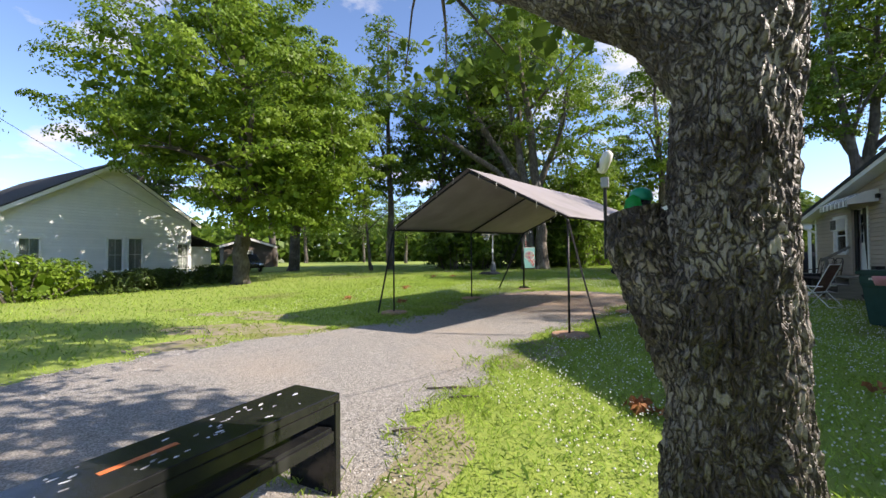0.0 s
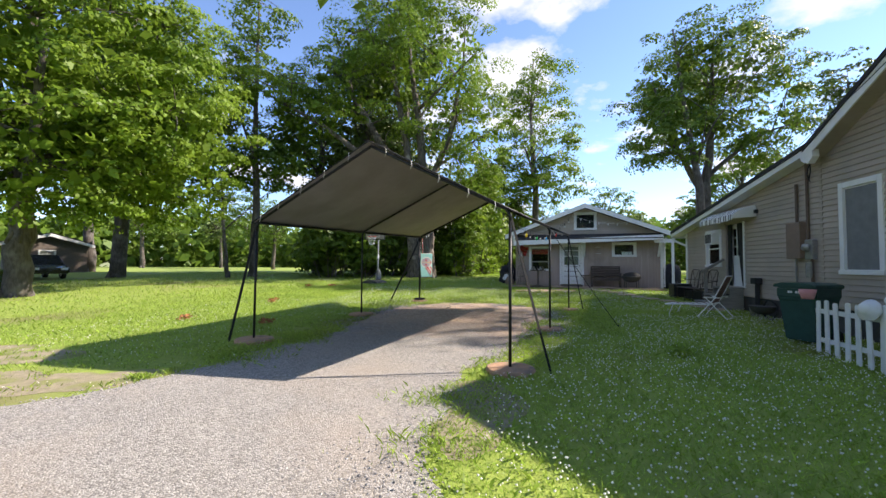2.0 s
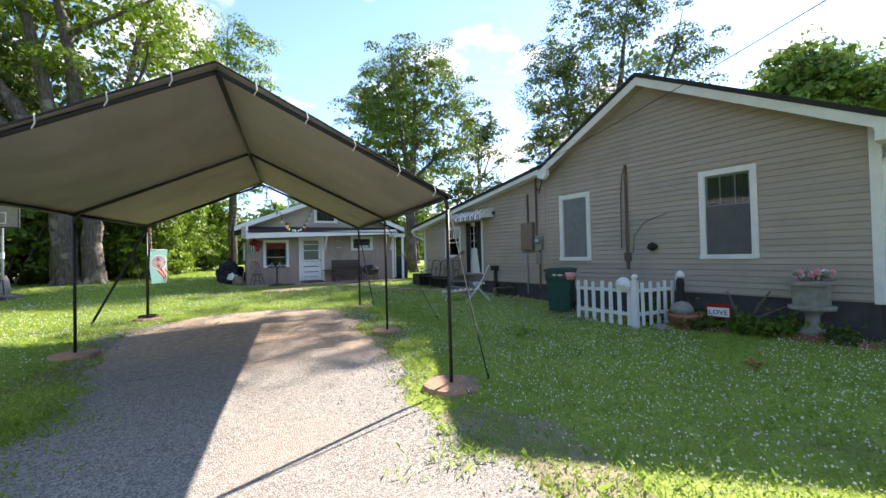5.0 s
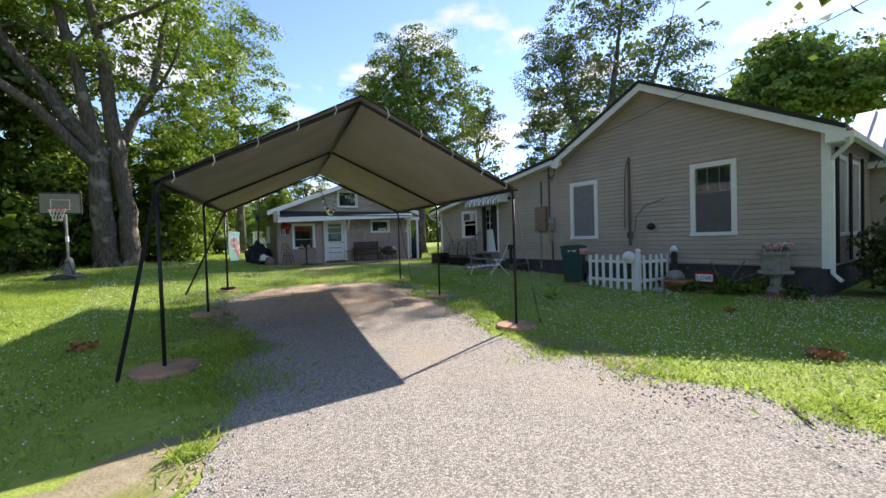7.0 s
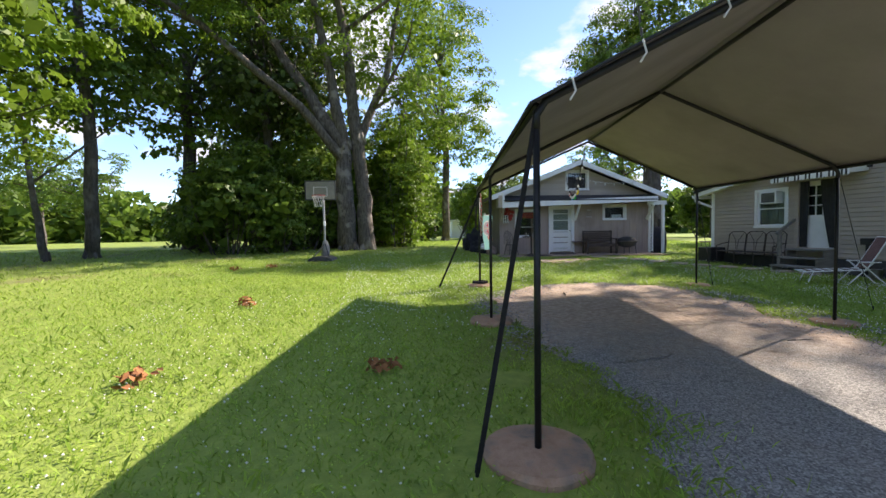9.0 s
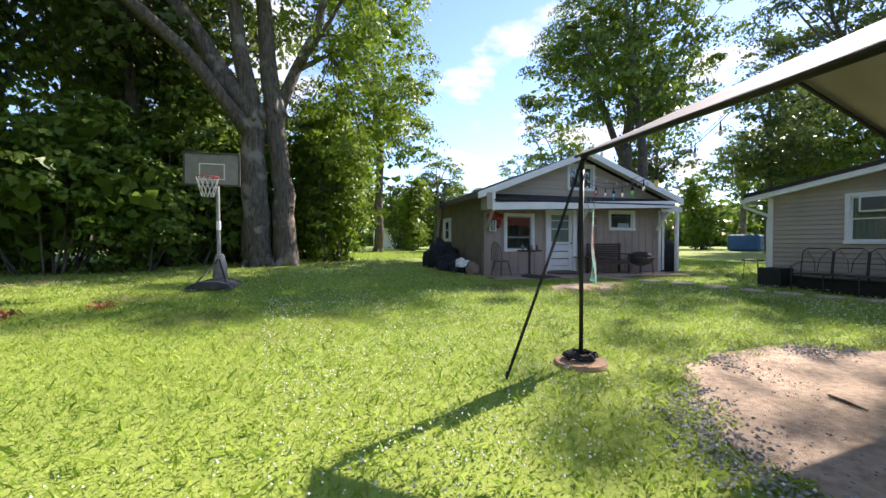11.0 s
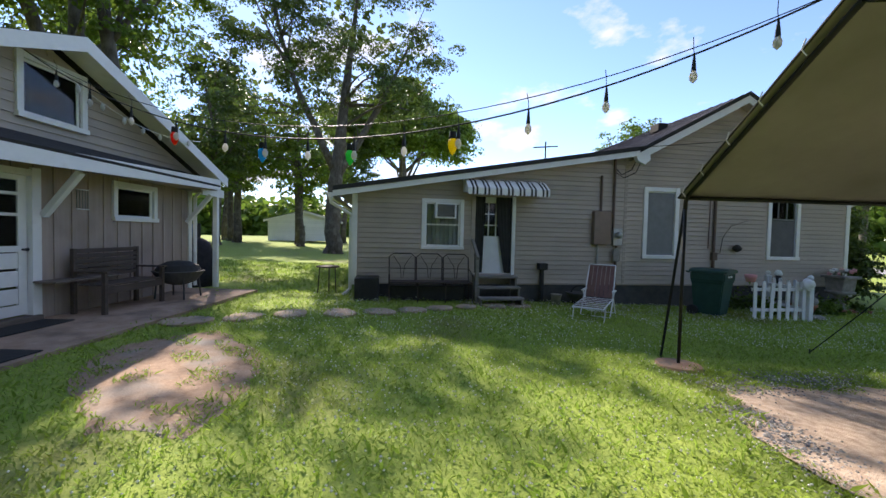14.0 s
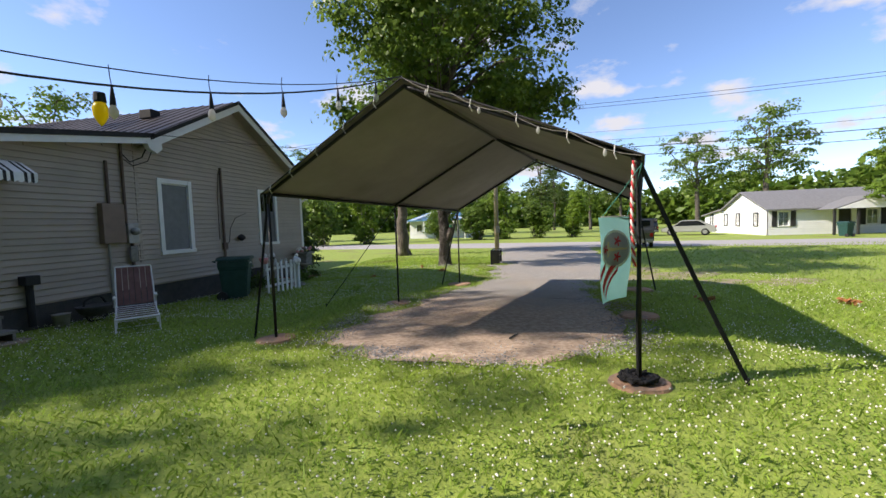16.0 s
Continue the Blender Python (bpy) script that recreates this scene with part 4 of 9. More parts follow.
def build_shed():
    S = empty("shed", SHED, "small gabled shed with taupe boards, white trim and a porch roof", "shed")
    u0, u1, base = -0.66, 6.02, 0.42
    depth, pku, slope, pz = 5.75, 2.64, 0.385, 4.36
    ow = 0.64                                   # front overhang
    zr = lambda u: pz - slope * abs(u - pku)
    holes = [(0.04, 1.0, 1.24, 2.36), (1.56, 2.52, 0.5, 2.5), (3.92, 4.89, 1.94, 2.53)]
    wall = wall_core("wall", [(u0, 2.9), (u1, 2.9)], base, 0.12, holes, "shed_board", S)
    # vertical boards with battens
    x = u0
    while x < u1 - 0.02:
        x1 = min(x + 0.29, u1)
        for p, q in cut_spans(base, 2.9, x, x1, [(h[2], h[3], h[0], h[1]) for h in holes]):
            link("board", poly_mesh("board", [(x + 0.004, -0.014, p), (x1 - 0.004, -0.014, p), (x1 - 0.004, -0.014, q), (x + 0.004, -0.014, q), (x + 0.004, 0, p), (x1 - 0.004, 0, p), (x1 - 0.004, 0, q), (x + 0.004, 0, q)],
                                    [(0, 1, 2, 3), (0, 4, 5, 1), (1, 5, 6, 2), (2, 6, 7, 3), (3, 7, 4, 0)]), "shed_board", wall)
            bx = x1 - 0.02
            if x1 < u1:
                link("batten", poly_mesh("batten", [(bx, -0.034, p), (bx + 0.04, -0.034, p), (bx + 0.04, -0.034, q), (bx, -0.034, q), (bx, -0.01, p), (bx + 0.04, -0.01, p), (bx + 0.04, -0.01, q), (bx, -0.01, q)],
                                         [(0, 1, 2, 3), (0, 4, 5, 1), (1, 5, 6, 2), (2, 6, 7, 3), (3, 7, 4, 0)]), "shed_board", wall)
        x = x1
    # gable wall, a little forward of the front wall
    gy = -0.15
    gprof = [(u0 + 0.1, zr(u0 + 0.1) - 0.12), (pku, pz - 0.12), (u1 - 0.1, zr(u1 - 0.1) - 0.12)]
    gh = [(2.24, 3.10, 3.24, 3.99)]
    gable = wall_core("gable_wall", gprof, 2.78, 0.12, gh, "siding", S, gy)
    siding(gable, gprof, 2.80, 0.13, gh, "siding", gy)
    window("window", S, 2.15, 3.19, 3.18, 4.05, trim=0.09, rails=(), behind="dark_room", y=gy)
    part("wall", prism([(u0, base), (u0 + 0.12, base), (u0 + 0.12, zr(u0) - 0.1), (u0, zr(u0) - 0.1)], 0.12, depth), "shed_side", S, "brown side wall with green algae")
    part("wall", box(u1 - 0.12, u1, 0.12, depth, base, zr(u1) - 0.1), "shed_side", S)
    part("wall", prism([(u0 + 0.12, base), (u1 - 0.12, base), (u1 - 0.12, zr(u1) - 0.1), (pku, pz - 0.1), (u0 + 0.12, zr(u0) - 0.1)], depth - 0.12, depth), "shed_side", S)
    sw = window("window", S, 0, 0.92, 1.52, 2.45, trim=0.11, rails=(0.5,), behind="screen")
    sw.matrix_basis = pose(u0 - 0.045, 4.46, 0, 0, 0, -90)
    # roof slabs with rake boards and open soffit
    eL, eR = -1.12, 6.38
    for a, b in ((eL, pku), (pku, eR)):
        za, zb = zr(a), zr(b)
        part("roof", prism([(a, za), (b, zb), (b, zb + 0.06), (a, za + 0.06)], -ow, depth + 0.4), "shingle", S)
        part("rake_board", prism([(a, za + 0.05), (b, zb + 0.05), (b, zb - 0.15), (a, za - 0.15)], -ow - 0.03, -ow - 0.002), "white", S)
        part("soffit", prism([(a, za - 0.02), (b, zb - 0.02), (b, zb - 0.004), (a, za - 0.004)], -ow, gy - 0.02), "white", S)
    part("eave_fascia", box(eL - 0.03, eL, -ow, depth + 0.4, zr(eL) - 0.10, zr(eL) + 0.05), "old_wood", S)
    # porch roof: dark shingles, white fascia
    part("porch_roof", prism([(-0.66, 0), (5.92, 0), (5.92, 0.05), (-0.66, 0.05)], 0, 0.62), "shingle", S).matrix_basis = Matrix.Translation((0, gy - 0.012, 2.94)) @ pose(0, 0, 0, 22, 0, 0) @ Matrix.Translation((0, -0.62, 0))
    part("porch_fascia", prism([(-0.68, 2.44), (5.94, 2.66), (5.94, 2.88), (-0.68, 2.66)], -ow - 0.10, -ow - 0.06), "white", S)
    part("porch_ceiling", box(-0.64, 5.9, -ow - 0.05, -0.04, 2.64, 2.655), "shed_board", S)
    part("eave_return", box(-0.86, -0.66, -ow - 0.06, -0.2, 2.45, 2.95, 0.01), "siding", S)
    part("eave_return", box(-0.70, -0.61, -ow - 0.105, -ow - 0.02, 2.42, 3.1, 0.008), "white", S)
    # braces
    for u in (-0.6, 2.62, 5.85):
        v = Vector((0, -0.52, 0.62))
        bm = box(-0.045, 0.045, -0.04, 0.04, 0, v.length, 0.005)
        part("brace", bm, "white" if u > 0 else "siding", S).matrix_basis = Matrix.Translation((u, -0.06, 1.92)) @ pose(0, 0, 0, 40, 0, 0)
    part("corner_board", box(u0 - 0.02, u0 + 0.08, -0.04, -0.015, base, 2.8), "shed_board", S)
    part("corner_board", box(u1 - 0.08, u1 + 0.03, -0.045, -0.015, base, 2.8), "white", S)
    part("downspout", tube([(u1 + 0.12, -0.3, 2.75), (u1 + 0.08, -0.08, 2.5), (u1 + 0.08, -0.08, 0.5)], 0.04, 8), "white", S)
    part("corner_board", box(u0 - 0.025, u0 - 0.003, 0.0, 0.09, base, 2.8), "shed_side", S)
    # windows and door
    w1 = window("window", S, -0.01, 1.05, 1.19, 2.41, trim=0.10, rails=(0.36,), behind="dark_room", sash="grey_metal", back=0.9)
    part("blind", box(0.1, 0.95, 0.05, 0.06, 2.02, 2.3), "red_cloth", w1, "red cloth at the window top")
    w2 = window("window", S, 3.87, 4.94, 1.89, 2.58, trim=0.09, rails=(), behind="dark_room")
    part("ornament", box(4.3, 4.75, 0.031, 0.05, 2.0, 2.14, 0.01), "white", w2)
    D = empty("door", Matrix(), "", "")
    D.parent = S
    part("door_frame", box(1.47, 1.57, -0.05, 0.08, base + 0.05, 2.53, 0.005), "white", D)
    part("door_frame", box(2.47, 2.60, -0.05, 0.08, base + 0.05, 2.57, 0.005), "white", D)
    part("door_frame", box(1.57, 2.47, -0.048, 0.08, 2.45, 2.54, 0.005), "white", D)
    bm = bmesh.new()
    a, b = 1.58, 2.46
    box(a, a + 0.11, 0.02, 0.06, 0.56, 2.45, 0, bm)
    box(b - 0.11, b, 0.02, 0.06, 0.56, 2.45, 0, bm)
    for z0, z1 in ((0.56, 0.70), (1.42, 1.50), (1.9, 1.94), (2.18, 2.22), (2.38, 2.45)):
        box(a + 0.11, b - 0.11, 0.02, 0.06, z0, z1, 0, bm)
    part("door_leaf", bm, "white", D, "white half-glazed panel door")
    for k in range(3):
        zz = 0.70 + k * 0.24
        part("door_panel", box(a + 0.105, b - 0.105, 0.03, 0.052, zz + 0.015, zz + 0.225, 0.012), "white", D)
    part("pane", box(a + 0.11, b - 0.11, 0.038, 0.042, 1.5, 2.38), "glass", D)
    part("curtain", box(a + 0.11, b - 0.11, 0.08, 0.09, 1.5, 2.38), "curtain", D)
    part("doorknob", tube([(2.40, 0.02, 1.45), (2.40, -0.03, 1.45), (2.40, -0.05, 1.45)], [0.015, 0.015, 0.028], 10), "black_metal", D)
    part("threshold", box(1.5, 2.55, -0.12, 0.06, base - 0.02, 0.54, 0.01), "old_wood", D)
    tagged(part("porch_slab", prism([(-0.9, 0.05), (5.9, 0.05), (5.9, 0.468), (-0.9, 0.468)], -1.6, 0.02), "slab", S), "worn concrete porch slab")
    part("slab_edge", box(u0 + 0.02, u1 - 0.02, 0.02, depth - 0.05, 0.1, base + 0.01), "skirt", S)
    return S


build_shed()


# ---- carport ----
CORN = {"FL": (-5.577, 8.131), "FR": (-1.0, 7.0), "ML": (-4.79, 11.40), "MR": (-0.18, 10.22), "RL": (-3.996, 14.594), "RR": (0.638, 13.442)}
TOPZ = {"FL": 2.19, "FR": 2.19, "ML": 2.27, "MR": 2.25, "RL": 2.36, "RR": 2.32}
RIDGE = {"F": Vector((-3.24, 7.67, 3.42)), "M": Vector((-2.44, 10.87, 3.43)), "R": Vector((-1.63, 14.05, 3.46))}


def build_carport():
    C = empty("carport", pose(-2.4, 10.9, 0.1), "open carport with a tan tarp over a black tube frame", "carport")
    off = Vector((2.4, -10.9, -0.1))
    g = lambda k: Vector((*CORN[k], ground_z(CORN[k][1])))
    t = lambda k: Vector((*CORN[k], TOPZ[k]))
    for k in CORN:
        b = g(k) + Vector((0, 0, 0.03))
        top = t(k)
        part("post", tube([b + off, top - Vector((0, 0, 0.12)) + off], 0.021, 12), "black_metal", C, smooth=True)
    for r in "FMR":
        L, R, P = t(r + "L"), t(r + "R"), RIDGE[r] - Vector((0, 0, 0.05))
        pts = []
        for a, b in ((L, P), (P, R)):
            pts.append([a, b])
        for e, P2 in ((L, P), (R, P)):
            d = (P2 - e).normalized()
            part("rafter", tube([e - Vector((0, 0, 0.14)) + off, e - Vector((0, 0, 0.06)) + off, e + d * 0.06 + off, e + d * 0.16 + off, P2 - d * 0.1 + off, P2 + off], 0.024, 12), "black_metal", C, smooth=True)
    for a, b in (("F", "M"), ("M", "R")):
        for k in "LR":
            part("eave_rail", tube([t(a + k) + off, t(b + k) + off], 0.022, 10), "black_metal", C, smooth=True)
        part("ridge_rail", tube([RIDGE[a] - Vector((0, 0, 0.05)) + off, RIDGE[b] - Vector((0, 0, 0.05)) + off], 0.024, 10), "black_metal", C, smooth=True)
    # tarp: two sagging sheets, a few centimetres past the frame
    n, w = 40, 16
    for k, dn in (("L", 1), ("R", -1)):
        rows = []
        for j in range(n + 1):
            f = j / n
            a, b = ("F", "M") if f < 0.5 else ("M", "R")
            ff = f * 2 if f < 0.5 else f * 2 - 1
            e = t(a + k).lerp(t(b + k), ff)
            p = RIDGE[a].lerp(RIDGE[b], ff)
            along = (RIDGE["R"] - RIDGE["F"]).normalized()
            ext = along * (-0.07 if j == 0 else 0.07 if j == n else 0)
            row = []
            for i in range(w + 1):
                s = i / w
                q = p.lerp(e + (e - p).normalized() * 0.05, s)
                sag = 0.035 * math.sin(math.pi * s) * abs(math.sin(2 * math.pi * f)) * 1.0
                q = q + ext - Vector((0, 0, sag - 0.026)) + Vector((0, 0, 0.008 * noise.noise((q.x * 2.5, q.y * 2.5, 0))))
                row.append(q + off)
            rows.append(row)
        bm = bmesh.new()
        up = [[bm.verts.new(v + Vector((0, 0, 0.004))) for v in r] for r in rows]
        dw = [[bm.verts.new(v) for v in r] for r in rows]
        for j in range(n):
            for i in range(w):
                bm.faces.new((up[j][i], up[j][i + 1], up[j + 1][i + 1], up[j + 1][i]))
                bm.faces.new((dw[j][i], dw[j + 1][i], dw[j + 1][i + 1], dw[j][i + 1]))
        for a, b in ((0, n),):
            for i in range(w):
                bm.faces.new((up[0][i], dw[0][i], dw[0][i + 1], up[0][i + 1]))
                bm.faces.new((up[n][i], up[n][i + 1], dw[n][i + 1], dw[n][i]))
        for j in range(n):
            bm.faces.new((up[j][w], dw[j][w], dw[j + 1][w], up[j + 1][w]))
        part("tarp", bm, "tarp_under", C, "tan woven tarp", True)
        # hem along the eave and gable ends
        for row in ([r[w] for r in rows], rows[0], rows[n]):
            part("hem", tube([v + Vector((0, 0, -0.006)) for v in row[::2]], 0.011, 6), "soffit_dark", C)
    # bungee loops along the gable ends
    for row_k, e in (("F", -0.1), ("R", 0.1)):
        for k in "LR":
            for f in (0.15, 0.35, 0.55, 0.75, 0.92):
                p = RIDGE[row_k].lerp(t(row_k + k), f) + (RIDGE["R"] - RIDGE["F"]).normalized() * e
                part("bungee", tube([p + off + Vector((0, 0, 0.03)), p + off + Vector((0.01, e * 0.2, -0.05)), p + off + Vector((-0.015, 0, -0.10))], 0.006, 6), "rope_white", C)
    # tie-down straps
    for k, gx, gy, w in (("FL", -6.0, 8.03, 0.045), ("FR", -0.47, 6.97, 0.045), ("RL", -4.95, 14.5, 0.05), ("RR", 1.02, 13.4, 0.04), ("MR", 1.3, 10.7, 0.03)):
        e = t(k) - Vector((0, 0, 0.03))
        gnd = Vector((gx, gy, ground_z(gy) + 0.02))
        pts = [e.lerp(gnd, f / 8) - Vector((0, 0, 0.03 * math.sin(math.pi * f / 8))) + off for f in range(9)]
        part("strap", ribbon(pts, w, 0.003, (0.75, 0.45, -0.45)), "strap", C, "black webbing tie-down strap")
        part("stake", tube([gnd + off + Vector((0, 0, -0.1)), gnd + off + Vector((0, 0, 0.05))], 0.012, 6), "black_metal", C)
    for k in CORN:
        x, y = CORN[k]
        z = ground_z(y)
        r = {"FL": 0.34, "FR": 0.33, "ML": 0.32}.get(k, 0.27)
        bm = lathe([(r * 0.98, -0.03), (r, 0.045), (r * 0.94, 0.075), (r * 0.4, 0.084), (0.03, 0.086)], 26)
        for v in bm.verts:
            v.co += Vector((noise.noise(v.co * 4 + Vector((x, y, 0))) * 0.03, noise.noise(v.co * 4 + Vector((y, x, 9))) * 0.03, 0))
        ob = part("concrete_footing", bm, "concrete_pad")
        ob.matrix_basis = pose(x, y, z - (0.02 if r > 0.3 else 0.04))
        tagged(ob, "rough round concrete footing under a carport post", "footing", "carport footings")


build_carport()


# ---- things in the yard ----
def on(x, y, rz=0, dz=0.0):
    return pose(x, y, ground_z(y) + dz, 0, 0, rz)


def wheelie_bin(m, label, material="bin_green", group=""):
    B = empty("trash_bin", m, label, "trash bin", group)
    bm = bmesh.new()
    lo, hi = [(-0.24, -0.26), (0.24, -0.26), (0.24, 0.26), (-0.24, 0.26)], [(-0.31, -0.36), (0.31, -0.36), (0.31, 0.34), (-0.31, 0.34)]
    a = [bm.verts.new((x, y, 0.06)) for x, y in lo]
    b = [bm.verts.new((x * 0.93, y * 0.93, 0.78)) for x, y in hi]
    c = [bm.verts.new((x, y, 0.82)) for x, y in hi]
    d = [bm.verts.new((x, y, 1.0)) for x, y in hi]
    bm.faces.new(a[::-1]); bm.faces.new(d)
    for p, q in ((a, b), (b, c), (c, d)):
        for i in range(4):
            bm.faces.new((p[i], p[(i + 1) % 4], q[(i + 1) % 4], q[i]))
    bmesh.ops.bevel(bm, geom=list(bm.edges), offset=0.02, segments=2, affect='EDGES')
    part("body", bm, material, B)
    bm = prism([(-0.34, 1.0), (0.34, 1.0), (0.33, 1.05), (0.2, 1.085), (-0.2, 1.085), (-0.33, 1.05)], -0.40, 0.36, bevel=0.008)
    part("lid", bm, material, B)
    part("handle", tube([(-0.28, 0.36, 0.98), (-0.28, 0.43, 1.0), (0.28, 0.43, 1.0), (0.28, 0.36, 0.98)], 0.016, 8), material, B)
    for x in (-0.27, 0.27):
        w = lathe([(0.10, -0.03), (0.12, -0.02), (0.12, 0.02), (0.10, 0.03)], 18)
        bmesh.ops.transform(w, matrix=pose(x, 0.27, 0.12, 0, 90, 0), verts=w.verts)
        part("wheel", w, "rubber", B)
    for i in range(6):
        if i != 2:
            part("lettering_bar", box(-0.12 + i * 0.04, -0.09 + i * 0.04, -0.365, -0.358, 0.9, 0.94), "white", B)
    return B


wheelie_bin(on(4.30, 9.72, -62), "dark green plastic wheelie bin by the house wall")
wheelie_bin(pose(-25.0, -15.2, 0, 0, 0, 20), "green wheelie bin across the street")


def picket_fence():
    F = empty("picket_fence", on(3.88, 7.6), "short white picket fence round a flower bed", "fence")
    runs = [((0.05, 1.42), (0, 0), 7), ((0, 0), (1.25, -0.25), 6)]
    z0 = 0.02
    for (a, b), (c, d), n in runs:
        A, B = Vector((a, b, 0)), Vector((c, d, 0))
        ang = math.degrees(math.atan2(d - b, c - a))
        L = (B - A).length
        for zr in (0.22, 0.68):
            part("rail", box(0, L, 0.012, 0.045, zr, zr + 0.07, 0.004), "white", F).matrix_basis = Matrix.Translation(A) @ pose(0, 0, 0, 0, 0, ang)
        for k in range(n):
            x = (k + (0.15 if (a, b) == (0.05, 1.42) else 0.8)) * L / n
            h = 0.88 + (0.0, 0.02, -0.01, 0.015)[k % 4]
            bm = prism([(x, z0), (x + 0.085, z0), (x + 0.085, h - 0.02), (x + 0.065, h), (x + 0.02, h), (x, h - 0.02)], -0.012, 0.010, bevel=0.003)
            part("picket", bm, "white", F).matrix_basis = Matrix.Translation(A) @ pose(0, 0, 0, (-1, 0, 1)[k % 3], 0, ang)
    for x, y in ((0, 0), (1.25, -0.25)):
        P = part("post", box(x - 0.055, x + 0.055, y - 0.055, y + 0.055, 0, 0.9, 0.006), "white", F)
        cap = lathe([(0.075, 0), (0.075, 0.02), (0.03, 0.035), (0.055, 0.07), (0.06, 0.10), (0.04, 0.135), (0.005, 0.15)], 16, at=(x, y, 0.9))
        part("post_cap", cap, "white", P, "", True)


picket_fence()


def small(name, bm, material, m, label, category, smooth=True, group=""):
    ob = part(name, bm, material, None, label, smooth)
    ob.matrix_basis = m
    return tagged(ob, label, category, group)


small("straw_hat_ornament", lathe([(0.02, -0.06), (0.14, -0.02), (0.15, 0.02), (0.09, 0.03), (0.085, 0.09), (0.05, 0.12), (0.005, 0.125)], 18), "white", on(3.78, 7.78, 0, 0.84) @ pose(0, 0, 0, 0, -70, 10), "round white hat ornament hung on the picket fence", "ornament")
small("pink_pot", lathe([(0.08, 0), (0.11, 0.10), (0.12, 0.16), (0.10, 0.16), (0.09, 0.13)], 16), "pink", on(3.9, 9.12, 0, 0.85), "pink flower pot on the fence end", "pot")
small("terracotta_pot", lathe([(0.20, 0), (0.27, 0.22), (0.30, 0.24), (0.30, 0.30), (0.26, 0.30), (0.25, 0.26)], 20), "terracotta", on(4.55, 7.0, 0, 0.0), "wide terracotta pot in the flower bed", "pot")
g = bmesh.new()
bmesh.ops.create_icosphere(g, subdivisions=2, radius=0.2)
for v in g.verts:
    v.co = Vector((v.co.x * 1.5, v.co.y, v.co.z * 0.75)) * (1 + 0.15 * noise.noise(v.co * 6))
small("garden_rock", g, "cast_stone", on(4.5, 7.02, 20, 0.38), "pale rounded rock set on a pot", "rock")
g = bmesh.new()
bmesh.ops.create_icosphere(g, subdivisions=2, radius=0.13)
for v in g.verts:
    v.co = Vector((v.co.x * 1.4, v.co.y, v.co.z * 0.6)) * (1 + 0.2 * noise.noise(v.co * 9))
small("garden_rock", g, "cast_stone", on(4.05, 7.2, 50, 0.05), "flat grey rock at the fence foot", "rock")
small("garden_statue", lathe([(0.11, 0), (0.12, 0.1), (0.09, 0.3), (0.07, 0.42), (0.08, 0.5), (0.08, 0.58), (0.04, 0.66), (0.005, 0.7)], 14), "soffit_dark", on(4.95, 7.25, 0, 0.3), "small dark garden statue behind the fence", "statue")
small("statue_cap", lathe([(0.085, 0), (0.09, 0.05), (0.05, 0.12), (0.005, 0.14)], 14), "white", on(4.95, 7.25, 0, 0.95), "white cap on the garden statue", "ornament")
small("plant_stand", box(-0.16, 0.16, -0.16, 0.16, 0, 0.32, 0.01), "cast_stone", on(4.95, 7.25), "stone block under the garden statue", "plinth", False)


def urn_planter():
    U = empty("urn_planter", on(5.05, 5.25, 0), "stone pedestal urn planter with faded flowers", "planter")
    part("base", box(-0.22, 0.22, -0.22, 0.22, 0, 0.10, 0.012), "brick", U)
    part("pedestal", lathe([(0.19, 0.1), (0.19, 0.16), (0.10, 0.24), (0.09, 0.40), (0.15, 0.47), (0.30, 0.50), (0.31, 0.56), (0.27, 0.57)], 20), "cast_stone", U, "", True)
    part("box", prism([(-0.2, 0.57), (0.2, 0.57), (0.24, 0.9), (-0.24, 0.9)], -0.2, 0.2, bevel=0.01), "cast_stone", U)
    part("rim", box(-0.30, 0.30, -0.26, 0.26, 0.9, 0.97, 0.012), "cast_stone", U)
    rr = np.random.default_rng(3)
    for k in range(16):
        p = (rr.uniform(-0.26, 0.26), rr.uniform(-0.24, 0.24), rr.uniform(0.99, 1.16))
        b = bmesh.new()
        bmesh.ops.create_icosphere(b, subdivisions=2, radius=0.05)
        for v in b.verts:
            v.co = v.co * (1 + 0.5 * noise.noise(v.co * 40)) + Vector(p)
        f = part("flower", b, ("pink", "cast_stone", "white")[k % 3], U)
        tagged(part("stem", tube([(p[0] * 0.6, p[1] * 0.6, 0.95), p], 0.006, 5), "leaf_dark", U))


urn_planter()


def love_sign():
    S = empty("garden_sign", on(4.80, 6.52, -80, 0.24), "small red and white garden sign reading LOVE", "sign")
    part("board", box(-0.19, 0.19, -0.01, 0.01, 0, 0.25, 0.004), "red_plastic", S)
    part("panel", box(-0.17, 0.17, -0.014, -0.009, 0.025, 0.19, 0.001), "white", S)
    for x in (-0.12, 0.12):
        part("stake", box(x - 0.012, x + 0.012, -0.008, 0.012, -0.26, 0.02), "old_wood", S)
    cu = bpy.data.curves.new("word", 'FONT')
    cu.body, cu.size, cu.extrude, cu.align_x = "LOVE", 0.125, 0.003, 'CENTER'
    ob = new("word", cu)
    cu.materials.append(M["sign_black"])
    ob.parent = S
    ob.matrix_basis = pose(0, -0.017, 0.062, 90, 0, 0)


love_sign()
